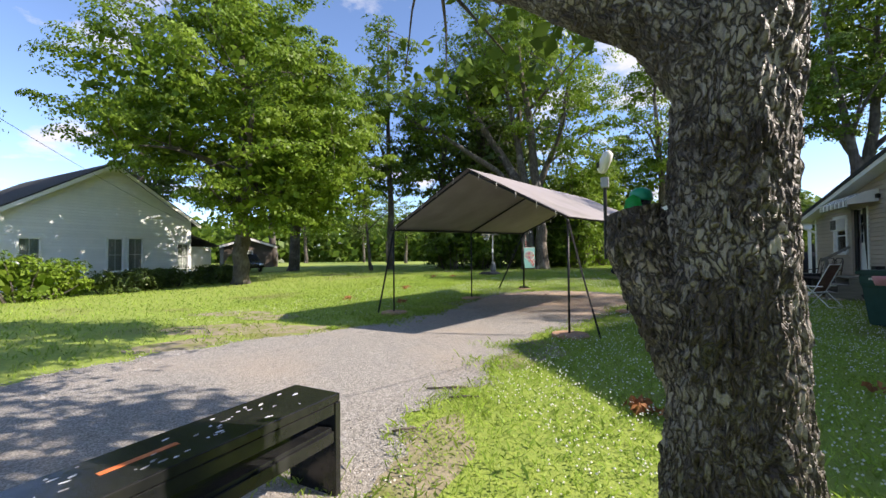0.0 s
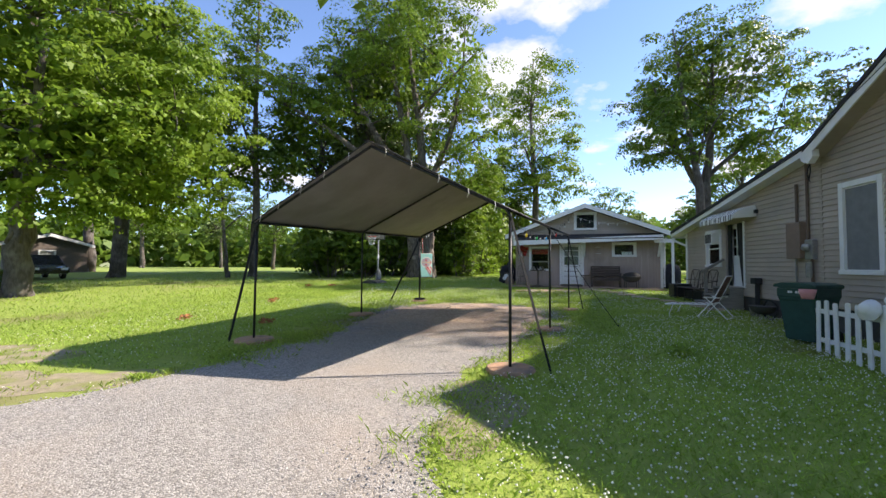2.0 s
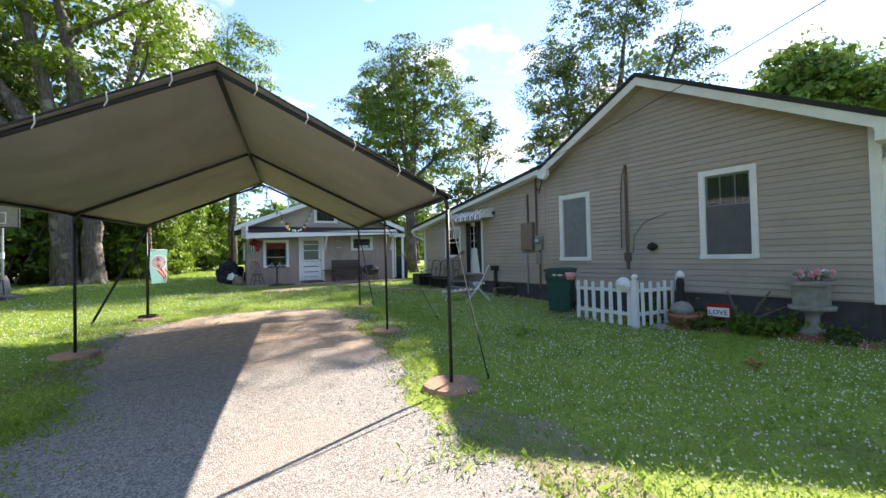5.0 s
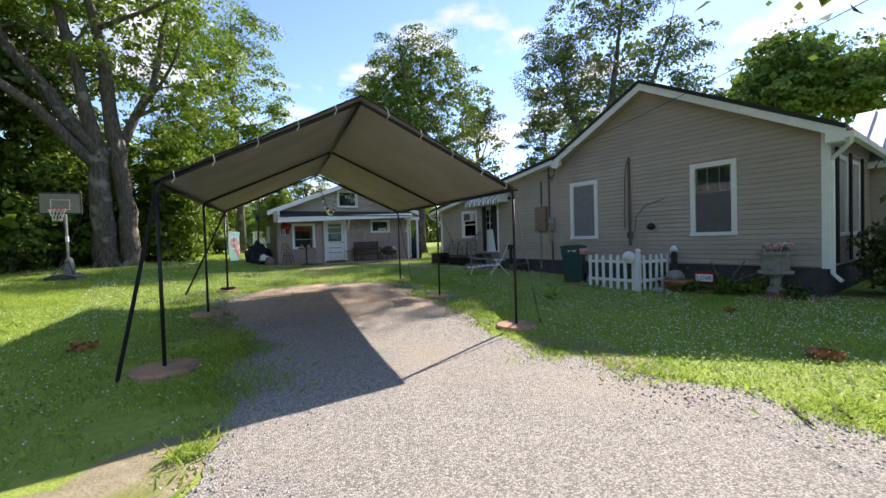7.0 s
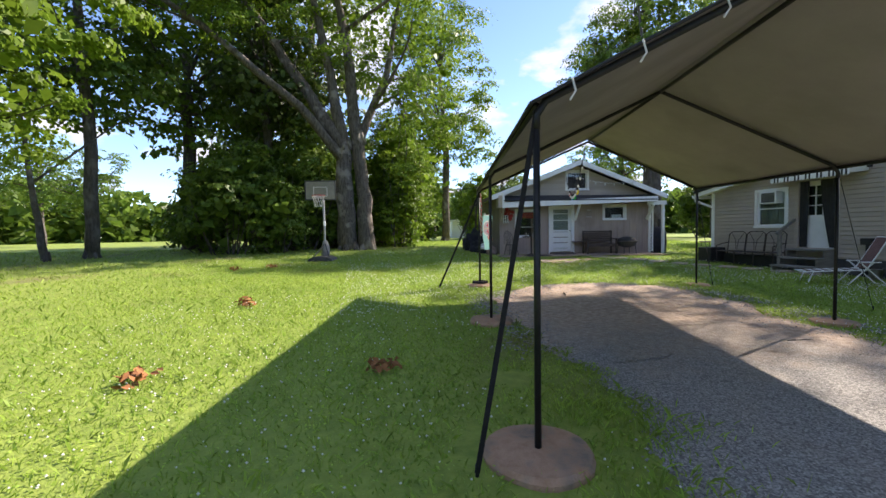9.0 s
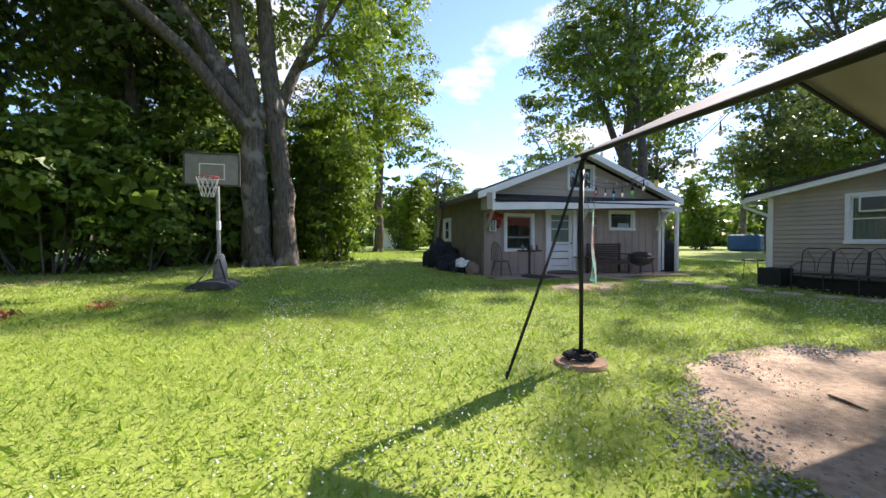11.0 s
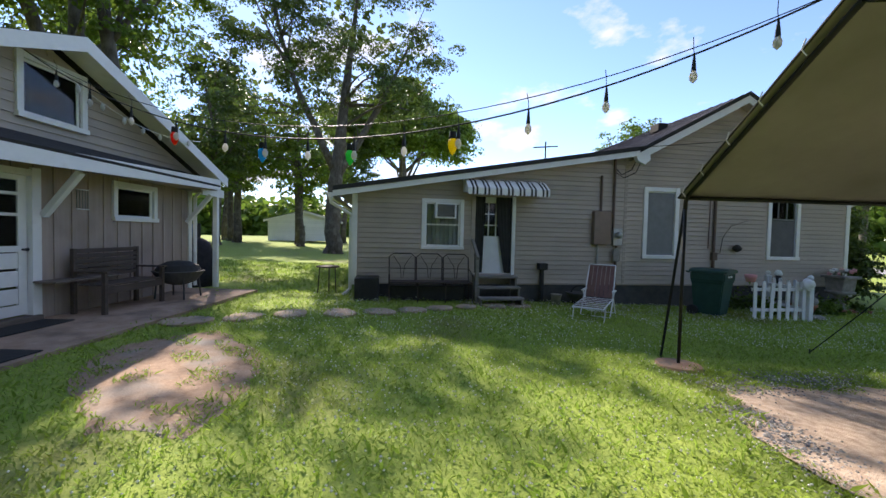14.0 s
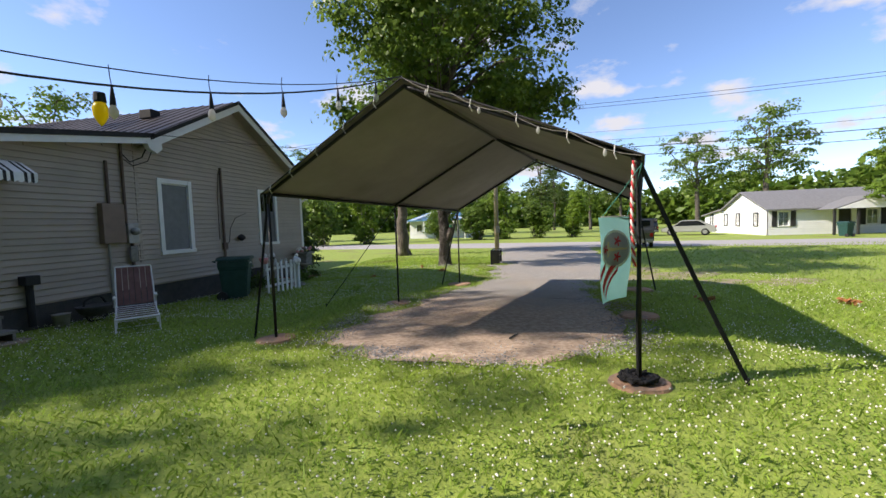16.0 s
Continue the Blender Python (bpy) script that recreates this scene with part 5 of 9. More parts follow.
# brick edging of the bed
EDGE = empty("bed_edging", on(5.0, 5.5), "low brick edging round the flower bed", "edging")
bx0 = poly_mesh("brick", *((lambda b: ([tuple(v.co) for v in b.verts], [tuple(v.index for v in f.verts) for f in b.faces]))((lambda b: (b.verts.index_update(), b)[1])(box(-0.1, 0.1, -0.05, 0.05, -0.02, 0.07, 0.008)))))
for i in range(13):
    t = i / 12
    p = Vector((4.55 - 5.0 + 0.35 * math.sin(t * 2.2), 6.9 - 2.3 * t - 5.5, 0))
    o = link("brick", bx0, "brick", EDGE)
    o.matrix_basis = Matrix.Translation(p) @ pose(0, 0, 0, 0, (i % 3 - 1) * 5, 78 + i * 3)
# low plants in the bed
for i, (x, y, s, lf) in enumerate(((4.92, 6.05, 0.22, "leaf_mid"), (5.15, 5.8, 0.22, "leaf_mid"), (4.72, 6.78, 0.22, "leaf_mid"), (5.2, 6.9, 0.25, "leaf_dark"), (5.15, 8.2, 0.3, "leaf_dark"), (4.6, 7.7, 0.22, "leaf_mid"), (4.9, 4.85, 0.2, "leaf_dark"), (4.66, 6.12, 0.15, "leaf_mid"), (5.1, 6.3, 0.24, "leaf_mid"), (4.75, 5.75, 0.18, "leaf_mid"), (4.95, 5.55, 0.3, "leaf_mid"), (4.45, 6.75, 0.2, "leaf_dark"), (5.2, 7.6, 0.4, "leaf_mid"), (1.62, 8.35, 0.11, "grass"))):
    rr = np.random.default_rng(60 + i)
    cen = np.array([0, 0, s * 0.7]) + rr.normal(size=(170, 3)) * np.array([s * 0.55, s * 0.55, s * 0.35])
    cen = cen[cen[:, 2] > 0.02]
    P = empty("bed_plant", on(x, y), "leafy low plant in the flower bed", "plant", "bed plants")
    bm = bmesh.new()
    for c in cen[:14]:
        tube([(0, 0, -0.02), (c[0] * 0.5, c[1] * 0.5, c[2] * 0.6), tuple(c)], [0.006, 0.005, 0.003], 5, bm)
    part("stem", bm, "leaf_dark", P)
    n = rr.normal(size=(len(cen), 3)) + np.array([0, 0, 0.8])
    n /= np.linalg.norm(n, axis=1, keepdims=True)
    ax = np.cross(n, rr.normal(size=(len(cen), 3)))
    ax /= np.linalg.norm(ax, axis=1, keepdims=True)
    sd = np.cross(n, ax)
    v = np.stack([cen - ax * 0.05, cen + sd * 0.03, cen + ax * 0.06, cen - sd * 0.03], 1).reshape(-1, 3)
    link("foliage", poly_mesh("foliage", v.tolist(), [(4 * k, 4 * k + 1, 4 * k + 2, 4 * k + 3) for k in range(len(cen))]), lf, P)
# driftwood sticks in the bed
for i, (a, b) in enumerate((((5.2, 6.3, 0.1), (5.3, 6.55, 0.72)), ((5.2, 6.2, 0.1), (5.32, 5.88, 0.74)), ((5.14, 6.22, 0.1), (5.28, 5.62, 0.5)), ((5.12, 6.3, 0.1), (5.2, 6.72, 0.42)))):
    small("dry_branch", tube([a, ((a[0] + b[0]) / 2 - 0.03, (a[1] + b[1]) / 2, (a[2] + b[2]) / 2 + 0.03), b], [0.03, 0.024, 0.012], 7), "old_wood", Matrix(), "bare dry branch stuck in the bed", "branch", group="dry branches")
small("wall_ornament", lathe([(0.02, -0.1), (0.10, -0.05), (0.12, 0), (0.08, 0.06), (0.02, 0.1)], 12), "soffit_dark", pose(5.40, 8.03, 1.62), "dark hanging ornament on the house wall", "ornament")


def lounge_chair():
    C = empty("lounge_chair", on(4.05, 12.62, -130), "folding lawn lounge chair with white tube frame and maroon straps", "chair")
    r = 0.013
    for s in (-0.28, 0.28):
        part("side_rail", tube([(s, -1.05, 0.27), (s, -0.4, 0.32), (s, 0.0, 0.34), (s, 0.06, 0.35)], r), "white", C)
        part("back_tube", tube([(s, 0.0, 0.34), (s, 0.18, 0.70), (s * 0.95, 0.34, 1.04)], r), "white", C)
        part("leg", tube([(s * 1.05, -0.96, 0.0), (s * 1.05, -0.85, 0.29)], r), "white", C)
        part("leg", tube([(s * 1.05, -0.1, 0.5), (s * 1.05, 0.35, 0.0)], r), "white", C)
        part("leg", tube([(s * 1.05, 0.12, 0.52), (s * 1.05, -0.30, 0.0)], r), "white", C)
        part("armrest", box(s * 1.08 - 0.025, s * 1.08 + 0.025, -0.14, 0.22, 0.50, 0.525, 0.008), "white", C)
    for y, z in ((-1.05, 0.27), (-0.96, 0.0), (-0.30, 0.0), (0.35, 0.0)):
        part("crossbar", tube([(-0.29, y, z + 0.012), (0.29, y, z + 0.012)], r), "white", C)
    part("crossbar", tube([(-0.266, 0.34, 1.04), (0.266, 0.34, 1.04)], r), "white", C)
    for k in range(13):
        y = -1.01 + k * 0.078
        z = 0.272 + (y + 1.05) * 0.067
        part("seat_strap", box(-0.28, 0.28, y, y + 0.05, z + 0.012, z + 0.016), "maroon_vinyl" if k % 2 else "white", C)
    for k in range(6):
        x = -0.255 + k * 0.088
        part("back_strap", ribbon([(x + 0.035, 0.02, 0.37), (x + 0.035, 0.17, 0.70), (x + 0.035, 0.325, 1.03)], 0.078, 0.002, (1, 0, 0)), "maroon_vinyl", C)


lounge_chair()


def garden_bench():
    B = empty("metal_bench", pose(5.06, 16.1, ground_z(16.1), 0, 0, -90), "weathered wrought metal bench against the house", "bench")
    L = 0.92
    for k in range(3):
        x0, x1 = -L + k * 0.62, -L + (k + 1) * 0.62 - 0.03
        bm = tube([(x0, 0.2, 0.45), (x0, 0.28, 0.98), (x0 + 0.1, 0.29, 1.06), (x1 - 0.1, 0.29, 1.06), (x1, 0.28, 0.98), (x1, 0.2, 0.45)], 0.014, 7)
        part("back_hoop", bm, "metal_rust", B)
        c = (x0 + x1) / 2
        for s in (-1, 1):
            part("back_scroll", tube([(c + s * 0.02, 0.22, 0.5), (c + s * 0.05, 0.25, 0.78), (c + s * 0.2, 0.28, 1.0)], 0.008, 6), "metal_rust", B)
        part("back_bar", tube([(x0, 0.24, 0.72), (x1, 0.24, 0.72)], 0.008, 6), "metal_rust", B)
    part("seat", box(-L, L, -0.25, 0.22, 0.43, 0.46, 0.01), "metal_rust", B)
    for x in (-L, -0.3, 0.32, L):
        part("leg", tube([(x, -0.22, 0), (x, -0.22, 0.44)], 0.014, 7), "metal_rust", B)
        part("leg", tube([(x, 0.2, 0), (x, 0.2, 0.44)], 0.014, 7), "metal_rust", B)
    for x in (-L, L):
        part("armrest", tube([(x, -0.22, 0.44), (x, -0.24, 0.62), (x, 0.0, 0.68), (x, 0.26, 0.72)], 0.014, 7), "metal_rust", B)


M["metal_rust"] = mat("metal_rust", (0.045, 0.035, 0.032), (0.085, 0.062, 0.055), 20, 0.7, metal=0.3, bump=0.2)
garden_bench()
small("storage_box", box(-0.3, 0.3, -0.26, 0.26, 0, 0.5, 0.02), "black_plastic", on(5.12, 17.5, 0), "black plastic storage box at the house corner", "box", False)
small("low_planter", box(-0.85, 0.85, -0.16, 0.16, 0, 0.34, 0.02), "black_plastic", on(5.26, 16.15, 90), "long black planter under the bench", "planter", False)
T = empty("side_table", on(5.9, 18.45), "small dark metal side table behind the corner", "table")
part("top", lathe([(0.26, 0.6), (0.27, 0.61), (0.27, 0.63), (0.25, 0.64)], 18), "metal_rust", T)
for k in range(3):
    a = k * 2.1
    part("leg", tube([(0.2 * math.cos(a), 0.2 * math.sin(a), 0.61), (0.24 * math.cos(a), 0.24 * math.sin(a), 0)], 0.012, 6), "metal_rust", T)


def back_steps():
    S = empty("back_steps", pose(5.51, 14.55, 0, 0, 0, -90), "weathered wooden back steps with a handrail", "steps")
    zg = ground_z(14.5)
    for k, (z, y0, y1) in enumerate(((0.86, -0.42, -0.03), (0.64, -0.66, -0.40), (0.43, -0.92, -0.64))):
        part("tread", box(-0.52, 0.50, y0, y1, z - 0.045, z, 0.006), "step_wood", S)
    for x in (-0.50, 0.44):
        part("stringer", prism([(-0.05, zg - 0.1), (-0.90, zg - 0.1), (-0.90, 0.38), (-0.64, 0.40), (-0.64, 0.60), (-0.40, 0.6), (-0.40, 0.81), (-0.05, 0.81)], x, x + 0.04), "step_wood", S).matrix_basis = pose(0, 0, 0, 0, 0, 90) @ Matrix.Diagonal((1, -1, 1, 1))
    part("rail_post", box(-0.56, -0.48, -0.62, -0.54, zg - 0.05, 1.35, 0.006), "step_wood", S)
    part("handrail", box(-0.55, -0.49, 0, 0.75, 0, 0.07, 0.006), "step_wood", S).matrix_basis = Matrix.Translation((0, -0.68, 1.25)) @ pose(0, 0, 0, 32, 0, 0)


back_steps()
# stepping stones to the back steps
ST = ((2.48, 20.0, 0.36), (2.85, 19.35, 0.32), (3.2, 18.7, 0.34), (3.38, 17.9, 0.36), (3.6, 17.2, 0.33), (3.85, 16.6, 0.30), (4.14, 16.0, 0.30), (4.4, 15.4, 0.27), (4.62, 14.75, 0.30), (4.75, 14.15, 0.30))
for i, (x, y, r) in enumerate(ST):
    bm = lathe([(r * 0.98, -0.03), (r, 0.012), (r * 0.9, 0.026), (r * 0.3, 0.028)], 14)
    for v in bm.verts:
        k = 1 + 0.22 * noise.noise((v.co.x * 3 + i * 9, v.co.y * 3, i))
        v.co.x *= k * 0.8
        v.co.y *= k
    small("stepping_stone", bm, "pale_stone", on(x, y, 20 + i * 31, 0.02), "flat worn stepping stone in the lawn", "stone", False, "stepping stones")
# clutter along the foundation
small("hose_reel", tube([(0.24 * math.cos(a * 0.4), 0.10 * math.sin(a * 1.3) * 0.3, 0.24 + 0.24 * math.sin(a * 0.4)) for a in range(17)], 0.02, 7), "rubber", on(5.2, 12.45, -85), "dark coiled hoop leaning on the wall", "hose")
small("fire_bowl", lathe([(0.1, 0.12), (0.22, 0.18), (0.28, 0.30), (0.29, 0.32), (0.27, 0.32)], 18), "skirt", on(5.1, 12.55), "small dark metal bowl on the ground", "bowl")
small("white_bucket", lathe([(0.10, 0), (0.13, 0.24), (0.14, 0.25), (0.12, 0.25)], 14), "cast_stone", on(5.2, 13.05), "pale bucket lying by the foundation", "bucket")
small("meter_tag", box(-0.09, 0.09, -0.02, 0.02, 0, 0.34, 0.03), "cast_stone", pose(5.40, 11.42, 1.22, 0, 0, -90), "pale oval plaque under the electric meter", "plaque", False)


# ---- at the shed ----
def shed_pt(u, out, z, rz=0):
    return SHED @ pose(u, -out, z, 0, 0, rz)


def windsor_chair(m, label):
    C = empty("windsor_chair", m, label, "chair", "porch chairs")
    part("seat", lathe([(0.2, 0.42), (0.23, 0.43), (0.23, 0.455), (0.20, 0.46)], 18), "old_wood", C)
    for sx, sy in ((-1, -1), (1, -1), (1, 1), (-1, 1)):
        part("leg", tube([(sx * 0.14, sy * 0.14, 0.43), (sx * 0.18, sy * 0.18, 0.2), (sx * 0.22, sy * 0.22, 0)], [0.016, 0.02, 0.013], 8), "old_wood", C)
    hoop = [(0.22 * math.cos(math.pi * k / 12) * 1.0, 0.19 + 0.10 * math.sin(math.pi * k / 12), 0.46 + 0.56 * math.sin(math.pi * k / 12) ** 0.6) for k in range(13)]
    part("back_bow", tube(hoop, 0.013, 8), "old_wood", C)
    for k in range(7):
        x = -0.15 + k * 0.05
        part("spindle", tube([(x * 0.8, 0.18, 0.45), (x, 0.19 + 0.1 * 0.9, 0.46 + 0.56 * (1 - (x / 0.22) ** 2) ** 0.3)], 0.007, 6), "old_wood", C)
    part("stretcher", tube([(-0.19, 0, 0.2), (0.19, 0, 0.2)], 0.01, 6), "old_wood", C)


windsor_chair(shed_pt(-0.28, 0.42, 0.470, 20), "weathered grey spindle-back chair on the porch")


def slat_chair():
    C = empty("slat_chair", shed_pt(0.66, -0.42, 0.432, 0), "dark wooden slat-back chair behind the shed window", "chair")
    part("seat", box(-0.21, 0.21, -0.2, 0.2, 0.43, 0.46, 0.008), "bench_wood", C)
    for sx in (-1, 1):
        part("back_post", box(sx * 0.2 - 0.02, sx * 0.2 + 0.02, 0.17, 0.21, 0, 1.24, 0.005), "bench_wood", C)
        part("leg", box(sx * 0.19 - 0.018, sx * 0.19 + 0.018, -0.19, -0.155, 0, 0.43, 0.004), "bench_wood", C)
    part("crest", box(-0.22, 0.22, 0.172, 0.208, 1.14, 1.27, 0.01), "bench_wood", C)
    for k in range(6):
        part("slat", box(-0.16 + k * 0.058, -0.13 + k * 0.058, 0.18, 0.2, 0.5, 1.14), "bench_wood", C)


slat_chair()


def pedestal_table():
    T = empty("pedestal_table", shed_pt(0.48, 0.78, 0.470, 0), "dark round pedestal bistro table with clutter on top", "table")
    part("top", lathe([(0.36, 0.74), (0.38, 0.75), (0.38, 0.775), (0.36, 0.785)], 26), "bench_wood", T)
    part("column", tube([(0, 0, 0.05), (0, 0, 0.74)], 0.035, 12), "bench_wood", T)
    part("foot", lathe([(0.25, 0), (0.26, 0.02), (0.12, 0.05), (0.05, 0.07)], 20), "bench_wood", T)


pedestal_table()
for i, (x, y, s) in enumerate(((0.28, 0.74, 0.05), (0.43, 0.84, 0.06), (0.59, 0.72, 0.055), (0.71, 0.82, 0.045))):
    small("table_ornament", lathe([(s * 0.8, 0), (s, 0.04), (s * 0.6, 0.09), (s * 0.9, 0.13), (s * 0.3, 0.15)], 12), ("cast_stone", "soffit_dark", "grey_metal", "old_wood")[i], shed_pt(x, y, 1.255), "small ornament on the porch table", "ornament", group="table ornaments")


def doormat(u, out, w, d, rz, label):
    small("doormat", box(-w / 2, w / 2, -d / 2, d / 2, 0, 0.014, 0.004), "rubber", shed_pt(u, out, 0.470, rz), label, "doormat", False, "doormats")


doormat(2.05, 0.36, 0.95, 0.42, 0, "black rubber doormat at the shed door")
doormat(0.62, 1.2, 0.97, 0.62, 0, "black rubber mat on the porch slab")


def porch_bench():
    B = empty("wooden_bench", shed_pt(3.55, 0.42, 0.468, 0), "dark slatted wooden bench on the porch", "bench")
    for s in (-0.62, 0.62):
        part("end_leg", box(s - 0.03, s + 0.03, -0.26, -0.2, 0, 0.62, 0.006), "bench_wood", B)
        part("end_post", box(s - 0.03, s + 0.03, 0.2, 0.26, 0, 0.98, 0.006), "bench_wood", B)
        part("armrest", box(s - 0.04, s + 0.04, -0.3, 0.24, 0.62, 0.65, 0.008), "bench_wood", B)
    for k in range(5):
        part("seat_slat", box(-0.6, 0.6, -0.24 + k * 0.088, -0.17 + k * 0.088, 0.42, 0.445, 0.004), "bench_wood", B)
    for k in range(6):
        part("back_slat", box(-0.6, 0.6, 0.205, 0.23, 0.52 + k * 0.078, 0.585 + k * 0.078, 0.004), "bench_wood", B)
    part("front_rail", box(-0.6, 0.6, -0.25, -0.22, 0.3, 0.41), "bench_wood", B)


porch_bench()


def fire_pit():
    F = empty("fire_pit", shed_pt(4.62, 0.66, 0.468, 0), "round dark metal fire pit on legs", "fire pit")
    part("bowl", lathe([(0.12, 0.25), (0.3, 0.32), (0.40, 0.46), (0.42, 0.50), (0.44, 0.51), (0.40, 0.52), (0.36, 0.45)], 24), "skirt", F)
    part("screen", lathe([(0.38, 0.52), (0.33, 0.62), (0.18, 0.69), (0.01, 0.71)], 20), "soffit_dark", F)
    for k in range(4):
        a = 0.8 + k * math.pi / 2
        part("leg", tube([(0.34 * math.cos(a), 0.34 * math.sin(a), 0.42), (0.38 * math.cos(a), 0.38 * math.sin(a), 0)], 0.016, 7), "skirt", F)


fire_pit()
small("wall_shelf", box(-0.55, 0.55, -0.16, 0.16, 0, 0.03, 0.004), "old_wood", shed_pt(3.02, 0.2, 0.98), "rough wooden shelf board by the shed door", "shelf", False)


def lantern():
    L = empty("porch_lantern", shed_pt(-0.44, 0.14, 1.83), "white caged lantern on the shed wall", "lantern")
    part("core", lathe([(0.09, 0.02), (0.09, 0.3), (0.03, 0.33)], 12), "soffit_dark", L)
    for k in range(9):
        a = 2 * math.pi * k / 9
        part("cage_bar", box(-0.014, 0.014, 0.10, 0.108, 0, 0.33), "white", L).matrix_basis = pose(0, 0, 0, 0, 0, math.degrees(a))
    part("bracket", box(-0.02, 0.02, 0.03, 0.14, 0.32, 0.35), "soffit_dark", L)


lantern()
for k in range(11):
    a = k * 2.4
    bm = lathe([(0.015, -0.02), (0.085, 0), (0.06, 0.025), (0.01, 0.03)], 9)
    small("wall_flower", bm, "red_cloth", shed_pt(-0.32 + 0.075 * math.sqrt(k) * math.cos(a), 0.05, 2.22 + 0.075 * math.sqrt(k) * math.sin(a)) @ pose(0, 0, 0, 90, 0, 0), "dull red cloth flower pinned to the shed wall", "ornament", True, "wall flowers")
WR = empty("wall_rack", shed_pt(3.25, 0.05, 2.05), "small white wire rack on the shed wall", "rack")
for k in range(5):
    part("wire", tube([(-0.1 + k * 0.05, 0, 0), (-0.1 + k * 0.05, 0, 0.3)], 0.008, 6), "cast_stone", WR)
for z in (0.0, 0.3):
    part("crossbar", tube([(-0.11, 0, z), (0.11, 0, z)], 0.009, 6), "white", WR)


def lump(name, m, sx, sy, sz, material, seed, label, category, group="", rough=0.35):
    b = bmesh.new()
    bmesh.ops.create_icosphere(b, subdivisions=4, radius=1.0)
    for v in b.verts:
        n = noise.noise(v.co * 1.8 + Vector((seed, 0, 0))) * rough + noise.noise(v.co * 5 + Vector((0, seed, 0))) * rough * 0.35
        v.co = v.co * (1 + n)
        v.co = Vector((v.co.x * sx, v.co.y * sy, max(-0.3, v.co.z) * sz + sz * 0.3))
    return small(name, b, material, m, label, category, True, group)


lump("cloth_cover", on(-1.05, 25.0, 10), 0.55, 0.75, 0.75, "bag_cloth", 1, "heap under a dark navy cover by the shed", "heap")
lump("trash_bag", on(-1.2, 24.0, 40), 0.35, 0.4, 0.42, "bag_cloth", 2, "dark stuffed bag beside the shed", "bag", "bags")
lump("trash_bag", on(-1.2, 23.35, 10), 0.30, 0.36, 0.34, "bag_cloth", 3, "dark stuffed bag slumped beside the shed", "bag", "bags")
lump("white_sack", on(-1.2, 22.95, 30, 0.20), 0.17, 0.24, 0.20, "white", 4, "crumpled white sack on the bags", "bag", "bags", 0.5)
lump("brown_sack", on(-1.05, 22.55, 60), 0.2, 0.22, 0.30, "panel_tan", 5, "brown paper sack at the shed corner", "bag", "bags")
small("leaning_stick", tube([(0, 0, 0), (0.08, 0.1, 0.35), (0.14, 0.22, 0.72)], 0.018, 7), "old_wood", on(-1.0, 22.05), "stick leaning at the shed corner", "stick")
YP = empty("yard_pole", shed_pt(-1.32, -3.34, 0.4), "leaning dark pole with a meter box beside the shed", "pole")
part("pole", tube([(0, 0, -0.1), (0.05, -0.42, 1.6), (0.11, -0.84, 3.3)], [0.055, 0.05, 0.045], 10), "bench_wood", YP, "", True)
part("meter_box", box(-0.07, 0.07, -0.80, -0.62, 2.35, 2.62, 0.01), "black_plastic", YP)
part("crossarm", box(-0.04, 0.26, -0.86, -0.80, 3.2, 3.26, 0.006), "bench_wood", YP)
part("cable", tube([(0.11, -0.86, 3.2), (0.02, -0.9, 2.6), (-0.03, -0.72, 2.3), (0.0, -0.62, 1.9)], 0.012, 6), "cast_stone", YP, "pale cable down the pole")
part("cable", tube([(0.11 - 1.5 * k, -0.84 + 0.4 * k, 3.25 + 0.10 * k - 0.05 * k * (10 - k) * 0.5) for k in range(11)], 0.01, 5), "black_metal", YP)


def smoker():
    S = empty("barrel_grill", shed_pt(6.42, -0.1, 0.42, 10), "black covered grill beside the shed", "grill")
    part("cover", lathe([(0.36, 0.0), (0.38, 0.4), (0.37, 0.85), (0.30, 1.05), (0.14, 1.15), (0.02, 1.17)], 20), "bag_cloth", S, "", True)
    part("chimney", tube([(0.1, 0, 1.1), (0.1, 0, 1.5)], 0.07, 10), "black_metal", S)


smoker()
AW = empty("side_awning", shed_pt(6.45, 0.3, 0), "white-posted lean-to roof beside the shed", "lean-to")
part("roof", box(-0.85, 0.0, -0.2, 2.2, 2.62, 2.68, 0.01), "shingle_grey", AW)
part("fascia", box(-0.85, 0.0, -0.24, -0.205, 2.52, 2.69), "white", AW)
for x, y in ((-0.08, -0.1), (-0.08, 2.0)):
    part("post", box(x - 0.05, x + 0.05, y - 0.05, y + 0.05, 0.38, 2.62, 0.006), "white", AW)


